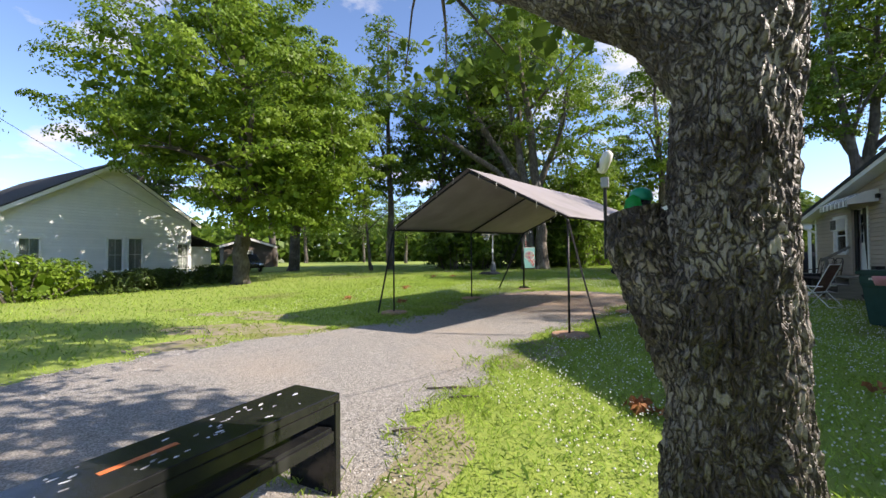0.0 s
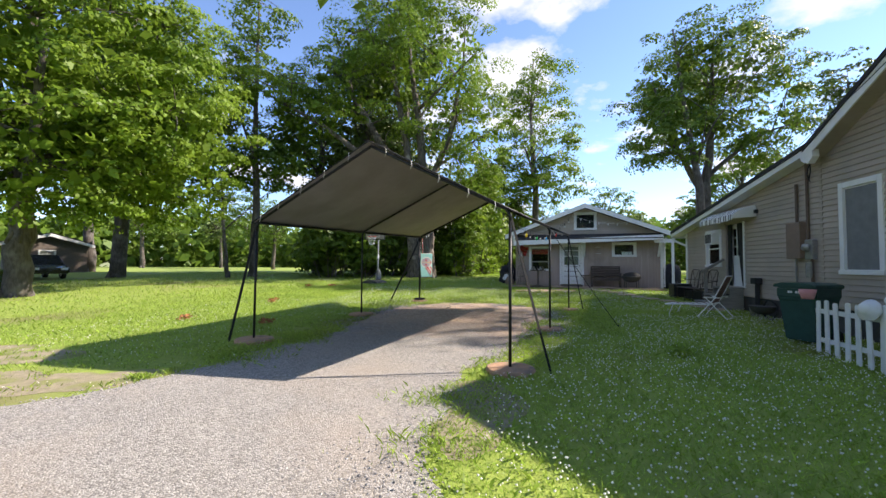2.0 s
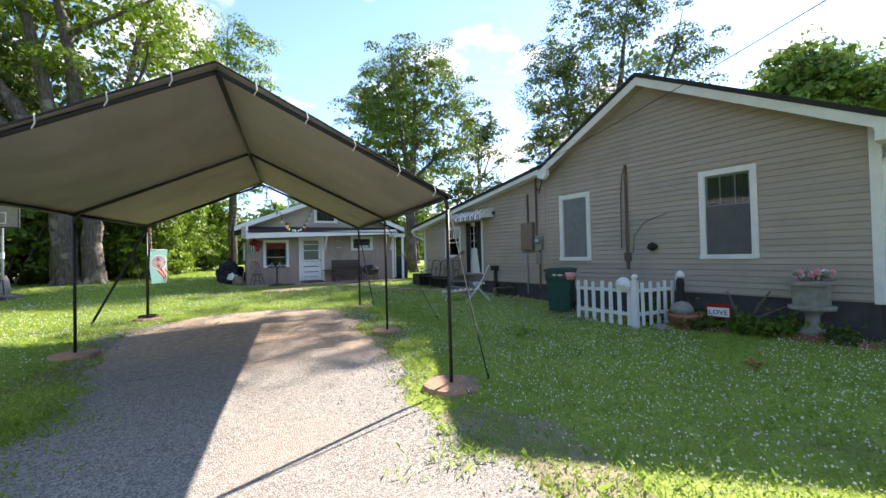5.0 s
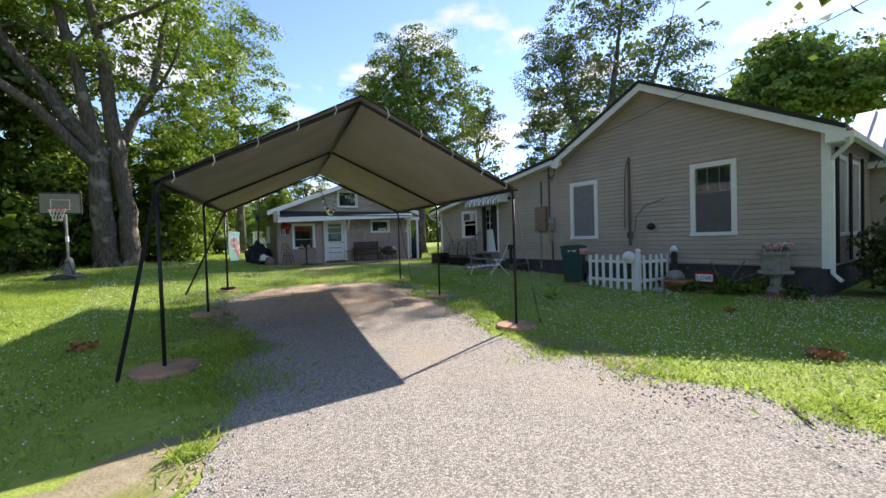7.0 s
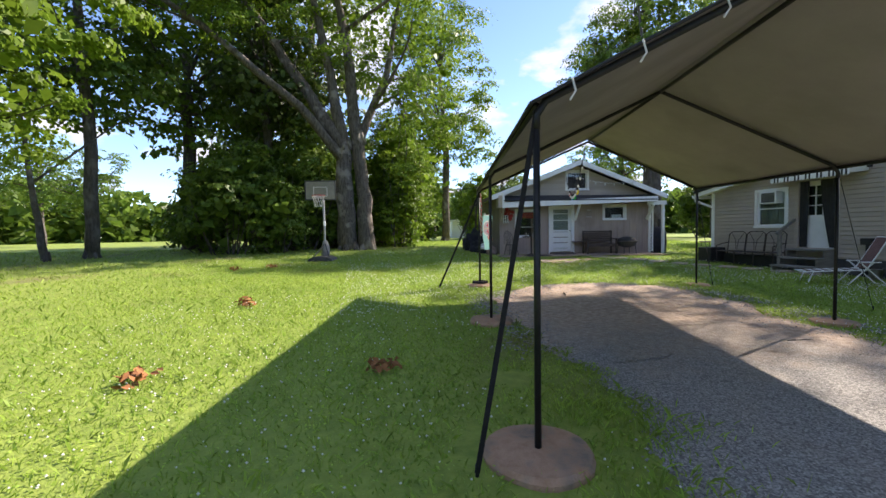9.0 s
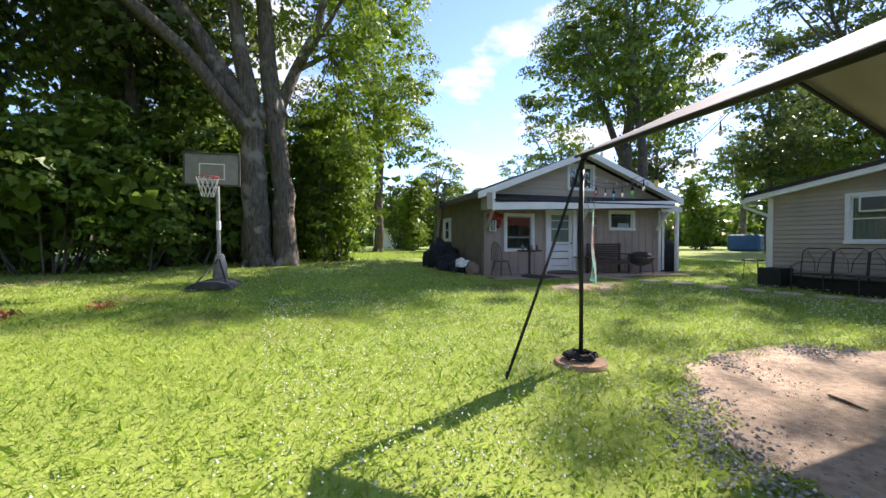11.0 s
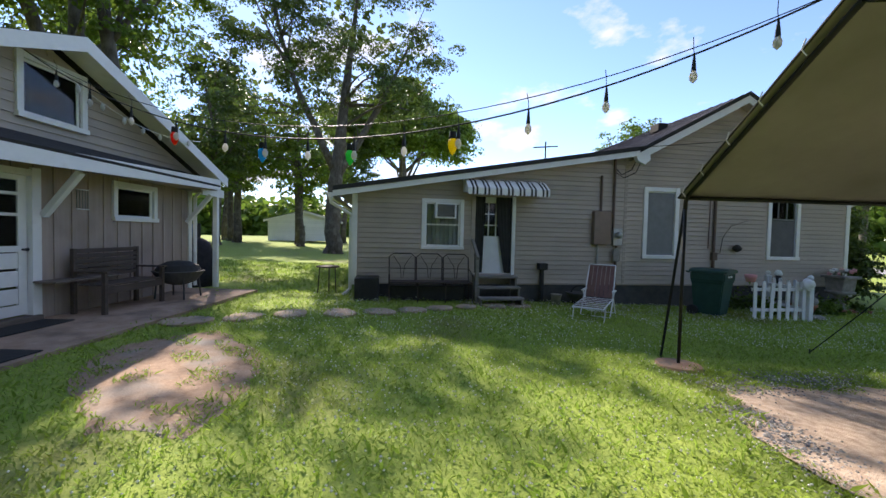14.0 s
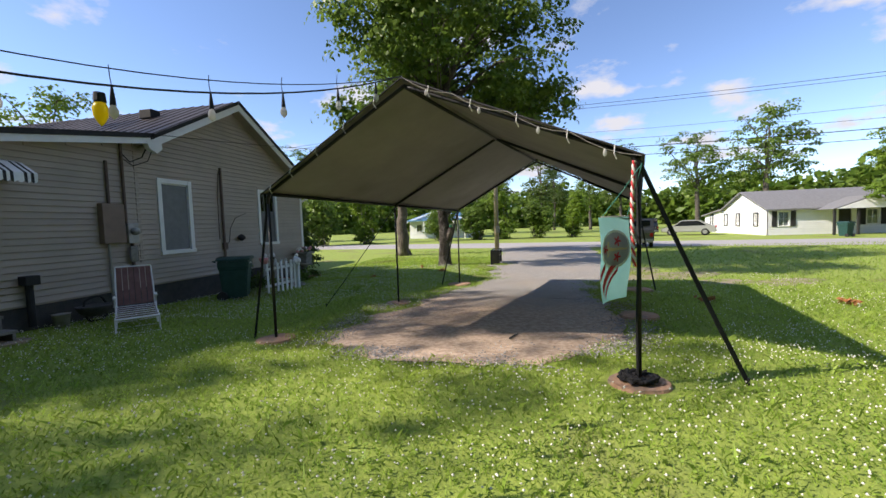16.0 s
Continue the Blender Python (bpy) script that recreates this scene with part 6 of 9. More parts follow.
# ---- basketball hoop ----
def hoop():
    B = empty("basketball_hoop", on(-7.95, 22.1, -9), "portable basketball hoop with a clear backboard and worn base", "basketball hoop")
    part("base", prism([(-0.45, 0), (0.45, 0), (0.4, 0.10), (0.2, 0.17), (-0.2, 0.17), (-0.4, 0.10)], -0.95, 0.15, bevel=0.02), "skirt", B)
    part("sandbag", lathe([(0.08, 0.1), (0.16, 0.2), (0.15, 0.5), (0.09, 0.72), (0.05, 0.75)], 12), "cast_stone", B, "weathered white sack strapped to the pole", True)
    part("pole", tube([(0.0, -0.05, 0.15), (-0.02, -0.02, 1.3), (-0.05, 0.05, 2.6)], 0.042, 10), "grey_metal", B)
    part("pole_wrap", tube([(-0.01, -0.04, 1.3), (-0.015, -0.03, 1.5)], 0.05, 10), "white", B)
    for s in (-1, 1):
        part("strut", tube([(s * 0.3, -0.7, 0.12), (0, -0.06, 0.65)], 0.018, 7), "black_metal", B)
        part("arm", tube([(-0.05 + s * 0.05, 0.05, 2.5), (-0.05 + s * 0.12, -0.30, 2.75)], 0.02, 7), "black_metal", B)
    x0, x1, z0, z1, y = -0.62, 0.50, 2.30, 3.0, -0.33
    bd = part("backboard", box(x0, x1, y, y + 0.012, z0, z1), "board_clear", B, "clear scuffed acrylic backboard")
    for a, b, c, d in ((x0 - 0.02, x1 + 0.02, z0 - 0.02, z0 + 0.02), (x0 - 0.02, x1 + 0.02, z1 - 0.02, z1 + 0.02)):
        part("board_frame", box(a, b, y - 0.01, y + 0.03, c, d, 0.005), "skirt", B)
    for a in (x0, x1):
        part("board_frame", box(a - 0.02, a + 0.02, y - 0.01, y + 0.03, z0 + 0.02, z1 - 0.02, 0.005), "skirt", B)
    cx = (x0 + x1) / 2
    part("target", box(cx - 0.26, cx + 0.26, y - 0.006, y - 0.002, 2.42, 2.44), "white", B)
    part("target", box(cx - 0.26, cx + 0.26, y - 0.006, y - 0.002, 2.76, 2.78), "white", B)
    for s in (-0.26, 0.24):
        part("target", box(cx + s, cx + s + 0.02, y - 0.006, y - 0.002, 2.44, 2.76), "white", B)
    R = 0.225
    ring = [(cx + R * math.cos(2 * math.pi * k / 24), y - R - 0.1 + R * math.sin(2 * math.pi * k / 24), 2.43) for k in range(25)]
    part("rim", tube(ring, 0.010, 7), "rope_red", B)
    bm = bmesh.new()
    for k in range(12):
        for s in (1, -1):
            pts = []
            for j in range(6):
                f = j / 5
                a = 2 * math.pi * (k / 12 + s * f * 0.12)
                rr = R * (1 - 0.48 * f)
                pts.append((cx + rr * math.cos(a), y - R - 0.1 + rr * math.sin(a), 2.43 - 0.42 * f))
            tube(pts, 0.006, 5, bm)
    part("net", bm, "rope_white", B)


M["board_clear"] = mat("board_clear", (0.22, 0.225, 0.20), (0.34, 0.34, 0.30), 3, 0.25, bump=0.03, translucent=0.45)
hoop()


# ---- flag, ropes and straps on the rear post ----
def team_flag():
    F = empty("garden_flag", pose(-3.633, 14.856, 1.05, 0, 0, -128), "light blue sports banner with a shield, hung from the post", "flag")
    W, Hh = 0.46, 0.77
    wave = lambda x, z: 0.03 * math.sin(x * 7 + z * 2.2) + 0.012 * math.sin(z * 9 + x * 3)

    def sheet(name, inside, material, off, n=96, mm=132):
        bm = bmesh.new()
        vs = {}
        for i in range(n):
            for j in range(mm):
                x, z = (i + 0.5) / n * W, (j + 0.5) / mm * Hh
                if not inside(x / W, z / Hh):
                    continue
                q = []
                for a, b in ((i, j), (i + 1, j), (i + 1, j + 1), (i, j + 1)):
                    if (a, b) not in vs:
                        xx, zz = a / n * W, b / mm * Hh
                        vs[a, b] = bm.verts.new((xx, wave(xx, zz) + off, zz))
                    q.append(vs[a, b])
                bm.faces.new(q)
        part(name, bm, material, F)
    e = lambda x, z, cx, cz, rx, rz: ((x - cx) / rx) ** 2 + ((z - cz) / rz) ** 2 < 1

    def star(x, z, cx, cz, r):
        dx, dz = (x - cx) * W, (z - cz) * Hh
        a = math.atan2(dz, dx)
        return math.hypot(dx, dz) < r * (0.62 + 0.38 * math.cos(5 * a))
    sheet("cloth", lambda x, z: True, "flag_teal", 0, 20, 30)
    band = lambda x, z, cx, cz, w, lo, hi: lo < x < hi and abs(z - cz - 0.75 * (x - cx) + 0.35 * (x - cx) ** 2) < w
    flame = lambda x, z: band(x, z, 0.32, 0.32, 0.055, 0.10, 0.55) or band(x, z, 0.10, 0.36, 0.04, 0.01, 0.20) or band(x, z, 0.42, 0.24, 0.03, 0.20, 0.62)
    glow = lambda x, z: band(x, z, 0.32, 0.32, 0.085, 0.07, 0.59) or band(x, z, 0.10, 0.36, 0.065, 0.01, 0.24)
    for off in (0.004, -0.004):
        sheet("shield_ring", lambda x, z: e(x, z, 0.5, 0.62, 0.46, 0.23) and not e(x, z, 0.5, 0.62, 0.41, 0.20), "flag_white", off)
        sheet("shield", lambda x, z: e(x, z, 0.5, 0.62, 0.41, 0.20) and not (0.24 < x < 0.30 and 0.53 < z < 0.71) and not (0.3 < x < 0.85 and abs(z - 0.62) < 0.022 * (1.3 - x)), "flag_navy", off)
        sheet("sword", lambda x, z: (0.24 < x < 0.30 and 0.53 < z < 0.71) or (0.3 < x < 0.85 and abs(z - 0.62) < 0.022 * (1.3 - x)), "flag_tan", off)
        for sx, sz, sr in ((0.55, 0.715, 0.05), (0.55, 0.525, 0.05), (0.16, 0.62, 0.045)):
            sheet("emblem_star", lambda x, z: star(x, z, sx, sz, sr), "flag_red", off * 1.8)
        sheet("flame_edge", lambda x, z: glow(x, z) and not flame(x, z), "flag_white", off)
        sheet("flame", flame, "flag_red", off)
    part("hanger_rod", tube([(-0.02, 0, Hh + 0.005), (W + 0.02, 0, Hh + 0.005)], 0.006, 7), "rope_white", F)
    part("hanger_cord", tube([(0.0, 0, Hh + 0.01), (0.18, -0.11, Hh + 0.25), (0.31, -0.21, Hh + 0.47)], 0.003, 5), "cord_teal", F)
    part("hanger_cord", tube([(W, 0, Hh + 0.01), (0.38, -0.11, Hh + 0.25), (0.31, -0.21, Hh + 0.47)], 0.003, 5), "cord_teal", F)


team_flag()
for m_, col, ph in ((0, "rope_red", 0), (1, "rope_white", math.pi)):
    pts = []
    for k in range(60):
        f = k / 59
        a = f * 60 + ph
        pts.append((-3.935 + 0.008 * math.cos(a) + 0.02 * math.sin(f * 3), 14.68 + 0.008 * math.sin(a) + 0.02 * f, 2.32 - 0.95 * f))
    small("rope", tube(pts, 0.011, 6), col, Matrix(), "red and white twisted rope hanging from the post" if m_ == 0 else "white strand of the twisted rope on the post", "rope", True, "post rope")
rr = np.random.default_rng(5)
CP = empty("strap_pile", on(-3.98, 14.62, 0, 0.045), "tangled pile of black straps at the post foot", "straps")
for k in range(9):
    a0 = rr.uniform(0, 6.28)
    pts = [((0.05 + 0.13 * abs(math.sin(j * 0.9 + k))) * math.cos(a0 + j * 0.75), (0.05 + 0.12 * abs(math.sin(j * 1.1 + k))) * math.sin(a0 + j * 0.75), 0.015 + 0.05 * abs(math.sin(j * 1.7 + k * 2)) * (1 - k / 14)) for j in range(12)]
    part("strap_loop", tube(pts, 0.014, 6), "strap", CP)
part("strap_tail", tube([(0, 0, 0.02), (0.01, 0.01, 0.6), (-0.01, 0.02, 1.3), (0.015, 0.015, 2.02)], [0.018, 0.014, 0.017, 0.013], 8), "strap", CP)


# ---- string lights from the carport to the shed ----
def string_lights():
    a, b = Vector((-1.63, 14.12, 3.50)), Vector((1.95, 21.66, 3.98))
    cat = lambda f, s: a.lerp(b, f) - Vector((0, 0, 4 * s * f * (1 - f)))
    for s, r, nm in ((1.06, 0.007, "string_light"), (0.94, 0.004, "guy_wire")):
        L = empty(nm, pose(*a), "black cord with clear bulbs strung over the lawn" if s > 1 else "thin wire strung beside the light cord", "string lights" if s > 1 else "wire")
        part("cord", tube([cat(k / 30, s) - a for k in range(31)], r, 6), "black_metal", L)
        if s < 1:
            continue
        for f, colour in ((0.05, None), (0.11, None), (0.18, None), (0.25, None), (0.32, "yellow_plastic"), (0.38, None), (0.44, "jade_plastic"), (0.50, None), (0.56, "blue_plastic"), (0.62, None), (0.70, "red_plastic"), (0.78, None), (0.86, None), (0.93, None)):
            p = cat(f, s) - a
            part("tie", tube([p + Vector((0, 0, -0.01)), p + Vector((0.01, 0, 0.06)), p + Vector((-0.01, 0.02, 0.12))], 0.003, 5), "black_metal", L)
            part("socket", tube([p, p - Vector((0, 0, 0.07)), p - Vector((0, 0, 0.12))], [0.006, 0.014, 0.018], 8), "black_metal", L)
            part("bulb", lathe([(0.014, 0), (0.028, -0.03), (0.026, -0.06), (0.005, -0.085)], 12, at=tuple(p - Vector((0, 0, 0.12)))), "bulb_clear", L, "", True)
            if colour:
                q = p + Vector((0.05, 0.04, -0.10))
                part("bulb_shade", lathe([(0.024, 0), (0.042, -0.04), (0.038, -0.09), (0.016, -0.135), (0.003, -0.15)], 14, at=tuple(q)), colour, L, "coloured plastic bulb cover", True)
                part("cap", lathe([(0.03, 0.05), (0.034, 0), (0.03, -0.01)], 12, at=tuple(q)), "black_metal", L)
    # a second run along the carport's rear edge and a short swag on the shed gable
    L = empty("string_light", pose(-1.63, 14.12, 3.45), "clear bulbs tied along the carport's rear edge", "string lights")
    o = Vector((1.63, -14.12, -3.45))
    e0, e1 = RIDGE["R"] + Vector((0, 0.1, 0.02)), Vector((*CORN["RL"], TOPZ["RL"])) + Vector((0, 0.1, 0))
    pts = [e0.lerp(e1, k / 16) - Vector((0, 0, 0.05 * abs(math.sin(k * math.pi / 4)))) for k in range(17)]
    part("cord", tube([p + o for p in pts], 0.004, 6), "cast_stone", L)
    for k in (2, 6, 10, 14):
        p = pts[k] + o
        part("bulb", lathe([(0.009, 0), (0.016, -0.025), (0.019, -0.05), (0.004, -0.07)], 10, at=tuple(p)), "bulb_clear", L, "", True)
    L = empty("string_light", shed_pt(1.0, 0.70, 3.2), "bulb string swagged on the shed gable", "string lights")
    pts = [(2.05 + 0.20 * k - 1.0, 0.0, 0.62 - 0.26 * math.sin(math.pi * k / 16) - 0.016 * k) for k in range(17)]
    part("cord", tube(pts, 0.005, 5), "white", L)
    for k in range(2, 16, 2):
        p = pts[k]
        part("bulb", lathe([(0.012, 0), (0.03, -0.05), (0.028, -0.08), (0.005, -0.11)], 10, at=p), "bulb_clear", L, "", True)


string_lights()


# ---- black bench by the drive ----
def drive_bench():
    B = empty("black_bench", on(-1.60, 0.62, 0), "chipped black-painted wooden bench beside the drive", "bench")
    L, W, Hh = 0.74, 0.19, 0.63
    part("top", box(-W, W, -L, L, Hh - 0.05, Hh, 0.006), "black_paint", B)
    part("apron", box(W - 0.03, W + 0.001, -L + 0.05, L - 0.05, Hh - 0.12, Hh - 0.051, 0.004), "black_paint", B)
    for y in (-L, L - 0.045):
        part("end_panel", box(-W - 0.004, W + 0.006, y, y + 0.045, 0, Hh - 0.052, 0.005), "black_paint", B)
    part("shelf", box(-W + 0.01, W - 0.02, -L + 0.05, L - 0.05, 0.40, 0.43, 0.004), "black_paint", B)
    part("rail", box(W - 0.045, W - 0.002, -L + 0.05, L - 0.05, 0.34, 0.41, 0.004), "black_paint", B)
    rr = np.random.default_rng(9)
    for k in range(40):
        x, y, w, d = rr.uniform(-W + 0.03, W - 0.05), rr.uniform(-0.7, 0.68), rr.uniform(0.003, 0.008), rr.uniform(0.006, 0.024)
        bm = lathe([(1, 0), (0.9, 0.0012)], 7)
        for v in bm.verts:
            v.co = Vector((v.co.x * w, v.co.y * d, v.co.z)) * (1 + 0.3 * noise.noise(v.co * 2 + Vector((k, 0, 0))))
        part("paint_chip", bm, "white" if k % 3 else "grey_metal", B).matrix_basis = Matrix.Translation((x, y, Hh + 0.0005)) @ pose(0, 0, 0, 0, 0, rr.uniform(-25, 25))
    part("paint_streak", box(-0.02, 0.012, -0.42, -0.12, Hh + 0.0005, Hh + 0.002), "orange_paint", B)


M["orange_paint"] = mat("orange_paint", (0.6, 0.12, 0.03), (0.75, 0.25, 0.08), 30, 0.6, bump=0.1)
drive_bench()

# ---- on the tree stub ----
S = empty("stick_camera", pose(0.14, 1.42, 1.55), "white toy camera on a short black stick", "camera")
part("stick", tube([(0, 0, -0.1), (0, 0, 0.25)], 0.008, 8), "black_plastic", S)
part("bracket", box(-0.018, 0.018, -0.014, 0.014, 0.23, 0.28, 0.005), "grey_metal", S)
bm = lathe([(0.012, -0.045), (0.022, -0.035), (0.026, 0.02), (0.022, 0.05), (0.006, 0.062)], 14)
bmesh.ops.transform(bm, matrix=pose(0, 0, 0.345, 20, 25, 0), verts=bm.verts)
part("head", bm, "white", S, "", True)
part("lens", box(-0.034, -0.022, -0.022, 0.012, 0.325, 0.352, 0.005), "black_plastic", S)
S = empty("garden_lamp", pose(0.29, 1.40, 1.63), "small green capped garden ornament on the stub", "ornament")
part("cap", lathe([(0.046, 0.075), (0.050, 0.085), (0.045, 0.118), (0.024, 0.134), (0.003, 0.136)], 16), "green_plastic", S, "", True)
part("body", lathe([(0.03, 0), (0.038, 0.05), (0.042, 0.075)], 14), "black_plastic", S, "", True)
part("drop", lathe([(0.02, -0.02), (0.038, 0.03), (0.03, 0.07), (0.005, 0.09)], 12, at=(-0.03, -0.055, 0.01)), "jade_plastic", S, "", True)


# ---- leaf litter and sticks ----
def leaf_heap(x, y, r, n, seed):
    rr = np.random.default_rng(seed)
    c = np.stack([rr.normal(0, r * 0.5, n), rr.normal(0, r * 0.5, n), rr.uniform(0.02, 0.11, n)], 1)
    nn = rr.normal(size=(n, 3)) + np.array([0, 0, 0.6])
    nn /= np.linalg.norm(nn, axis=1, keepdims=True)
    ax = np.cross(nn, rr.normal(size=(n, 3)))
    ax /= np.linalg.norm(ax, axis=1, keepdims=True)
    sd = np.cross(nn, ax)
    v = np.stack([c - ax * 0.05, c + sd * 0.03 + nn * 0.012, c + ax * 0.05, c - sd * 0.03 + nn * 0.012], 1).reshape(-1, 3)
    ob = link("dry_leaves", poly_mesh("dry_leaves", v.tolist(), [(4 * k, 4 * k + 1, 4 * k + 2, 4 * k + 3) for k in range(n)]), "leaf_dry")
    ob.matrix_basis = on(x, y)
    tagged(ob, "clump of dry orange-brown leaves on the grass", "leaves", kind="stuff")


for i, (x, y, r, n) in enumerate(((0.22, 3.62, 0.13, 60), (-8.66, 13.42, 0.10, 22), (-8.72, 13.85, 0.08, 14), (-9.4, 19.6, 0.2, 40), (-6.42, 9.8, 0.14, 30), (-8.66, 10.0, 0.14, 40), (-8.5, 13.3, 0.09, 16), (-10.4, 19.2, 0.18, 30), (2.4, 5.2, 0.1, 14), (1.4, 2.2, 0.1, 16))):
    leaf_heap(x, y, r, n, 80 + i)
for i, (a, b, r) in enumerate((((-1.5, 3.5), (-1.88, 3.28), 0.012), ((-2.72, 13.13), (-2.82, 12.86), 0.012), ((-1.53, 3.13), (-1.27, 3.29), 0.012), ((-1.6, 2.2), (-1.45, 2.35), 0.01))):
    m_ = ((a[0] + b[0]) / 2 + 0.02, (a[1] + b[1]) / 2 + 0.03)
    small("fallen_stick", tube([(*p, ground_z(p[1]) + 0.035) for p in (a, m_, b)], [r, r * 1.1, r * 0.6], 7), "bark_pale", Matrix(), "short fallen stick on the ground", "stick", True, "fallen sticks")


# ---- neighbouring houses ----
def plain_house(name, m, label, w, d, eave, ridge, wall_mat, roof_mat, wins, along="y", over=0.4, base=0.0):
    """A gabled house: gable wall along local x at y=0, ridge along y; wins: (u0, u1, z0, z1, side)."""
    Hs = empty(name, m, label, "house")
    prof = [(-w / 2, eave), (0, ridge), (w / 2, eave)]
    fr = [x for x in wins if x[4] == "front"]
    holes = [(a + 0.05, b - 0.05, c + 0.05, e - 0.05) for a, b, c, e, s in fr]
    wl_ = wall_core("wall", prof, base, 0.15, holes, wall_mat, Hs)
    siding(wl_, prof, base, 0.16, holes, wall_mat)
    for sx in (-1, 1):
        part("wall", box(*sorted((sx * w / 2, sx * (w / 2 - 0.15))), 0.15, d, base, eave), wall_mat, Hs)
        z0 = ridge - (ridge - eave) * (w / 2 + over) / (w / 2)
        part("roof", prism([(0, ridge + 0.02), (sx * (w / 2 + over), z0 + 0.02), (sx * (w / 2 + over), z0 + 0.14), (0, ridge + 0.14)], -over, d + over), roof_mat, Hs)
        part("rake_board", prism([(0, ridge + 0.06), (sx * (w / 2 + over), z0 + 0.06), (sx * (w / 2 + over), z0 - 0.16), (0, ridge - 0.16)], -over - 0.03, -over - 0.002), "white", Hs)
    part("wall", prism([(-w / 2, base), (w / 2, base), (w / 2, eave), (0, ridge), (-w / 2, eave)], d - 0.15, d), wall_mat, Hs)
    for a, b, c, e, s in wins:
        if s == "front":
            window("window", Hs, a, b, c, e, trim=0.09, rails=(0.5,), muntins=1, behind="curtain")
        else:
            wn_ = window("window", Hs, a, b, c, e, trim=0.09, rails=(0.5,), behind="dark_room")
            sx = 1 if s == "right" else -1
            wn_.matrix_basis = pose(sx * (w / 2 + 0.02), 0, 0, 0, 0, 90 * sx) if sx > 0 else pose(sx * (w / 2 + 0.02), a + b, 0, 0, 0, -90)
    return Hs


# white house to the west: gable at x = -26.7, ridge running away along -x
W1 = plain_house("white_house", pose(-26.7, 11.15, 0, 0, 0, 90), "white clapboard cottage with a gable and dark roof", 8.9, 12, 3.95, 6.85, "white_wall", "shingle", [(-3.85, -2.9, 0.9, 2.7, "front"), (-0.25, 0.65, 0.8, 2.8, "front"), (0.75, 1.65, 0.8, 2.85, "front"), (3.5, 4.35, 0.85, 2.6, "front")])
part("porch", box(4.45, 6.6, 1.2, 8, 0, 2.4), "white_wall", W1)
part("porch_roof", prism([(4.45, 3.3), (7.0, 2.4), (7.0, 2.5), (4.45, 3.4)], 0.9, 8.2), "shingle", W1)
# white house across the street: gable end towards the yard, grey roof, lean-to behind
W2 = empty("white_house", pose(-22.6, -20.0, 0, 0, 0, 180), "low white house with grey shingle roof and black shutters", "house")
front = wall_core("wall", [(0, 2.2), (9.4, 2.2)], 0, 0.15, [(0.75, 1.55, 0.75, 1.95), (5.0, 5.9, 0.1, 2.0), (6.9, 7.7, 0.75, 1.95)], "white_wall", W2)
siding(front, [(0, 2.2), (9.4, 2.2)], 0, 0.16, [(0.75, 1.55, 0.75, 1.95), (5.0, 5.9, 0.1, 2.0), (6.9, 7.7, 0.75, 1.95)], "white_wall")
for x in (0.7, 6.85):
    window("window", W2, x, x + 0.9, 0.7, 2.0, trim=0.08, rails=(0.5,), muntins=1, behind="curtain")
for x in (0.28, 1.65, 6.45, 7.85):
    part("shutter", box(x, x + 0.36, -0.06, -0.02, 0.7, 2.0), "soffit_dark", W2)
part("door", box(5.05, 5.85, 0.03, 0.08, 0.1, 1.98, 0.01), "dark_room", W2)
side = empty("gable_end", Matrix(), "", "")
side.parent = W2
side.matrix_basis = pose(0, 12.2, 0, 0, 0, -90)
gp = [(0, 1.75), (4.2, 2.3), (4.21, 2.2), (8.2, 3.75), (12.2, 2.2)]
part("wall", prism([(p, z) for p, z in gp] + [(12.2, 0), (0, 0)], 0, 0.15), "white_wall", side)
for x in (1.4, 4.6, 7.0, 10.1):
    window("window", side, x, x + 0.72, 0.75, 1.95, trim=0.07, rails=(0.5,), behind="dark_room", frame_mat="soffit_dark", y=-0.03)
part("wall", box(0.15, 9.4, 12.05, 12.2, 0, 1.75), "white_wall", W2)
part("wall", box(9.25, 9.4, 0.15, 12.05, 0, 2.2), "white_wall", W2)
for (y0, z0), (y1, z1) in (((-0.4, 2.05), (4.0, 3.78)), ((4.0, 3.78), (8.1, 2.15)), ((7.9, 2.33), (12.5, 1.72))):
    b = bmesh.new()
    v = [b.verts.new(p) for p in ((-0.3, y0, z0), (9.7, y0, z0), (9.7, y1, z1), (-0.3, y1, z1), (-0.3, y0, z0 + 0.12), (9.7, y0, z0 + 0.12), (9.7, y1, z1 + 0.12), (-0.3, y1, z1 + 0.12))]
    for f in ((3, 2, 1, 0), (4, 5, 6, 7), (0, 1, 5, 4), (1, 2, 6, 5), (2, 3, 7, 6), (3, 0, 4, 7)):
        b.faces.new([v[i] for i in f])
    part("roof", b, "shingle_grey", W2)
part("porch_roof", prism([(3.2, 2.0), (8.6, 2.0), (5.9, 3.0)], -2.2, 0.4), "shingle_grey", W2)
part("porch_gable", prism([(3.5, 2.02), (8.3, 2.02), (5.9, 2.88)], -2.23, -2.2), "white_wall", W2)
for x in (3.45, 5.0, 8.3):
    part("porch_post", box(x - 0.07, x + 0.07, -2.1, -1.96, 0, 2.0), "soffit_dark", W2)
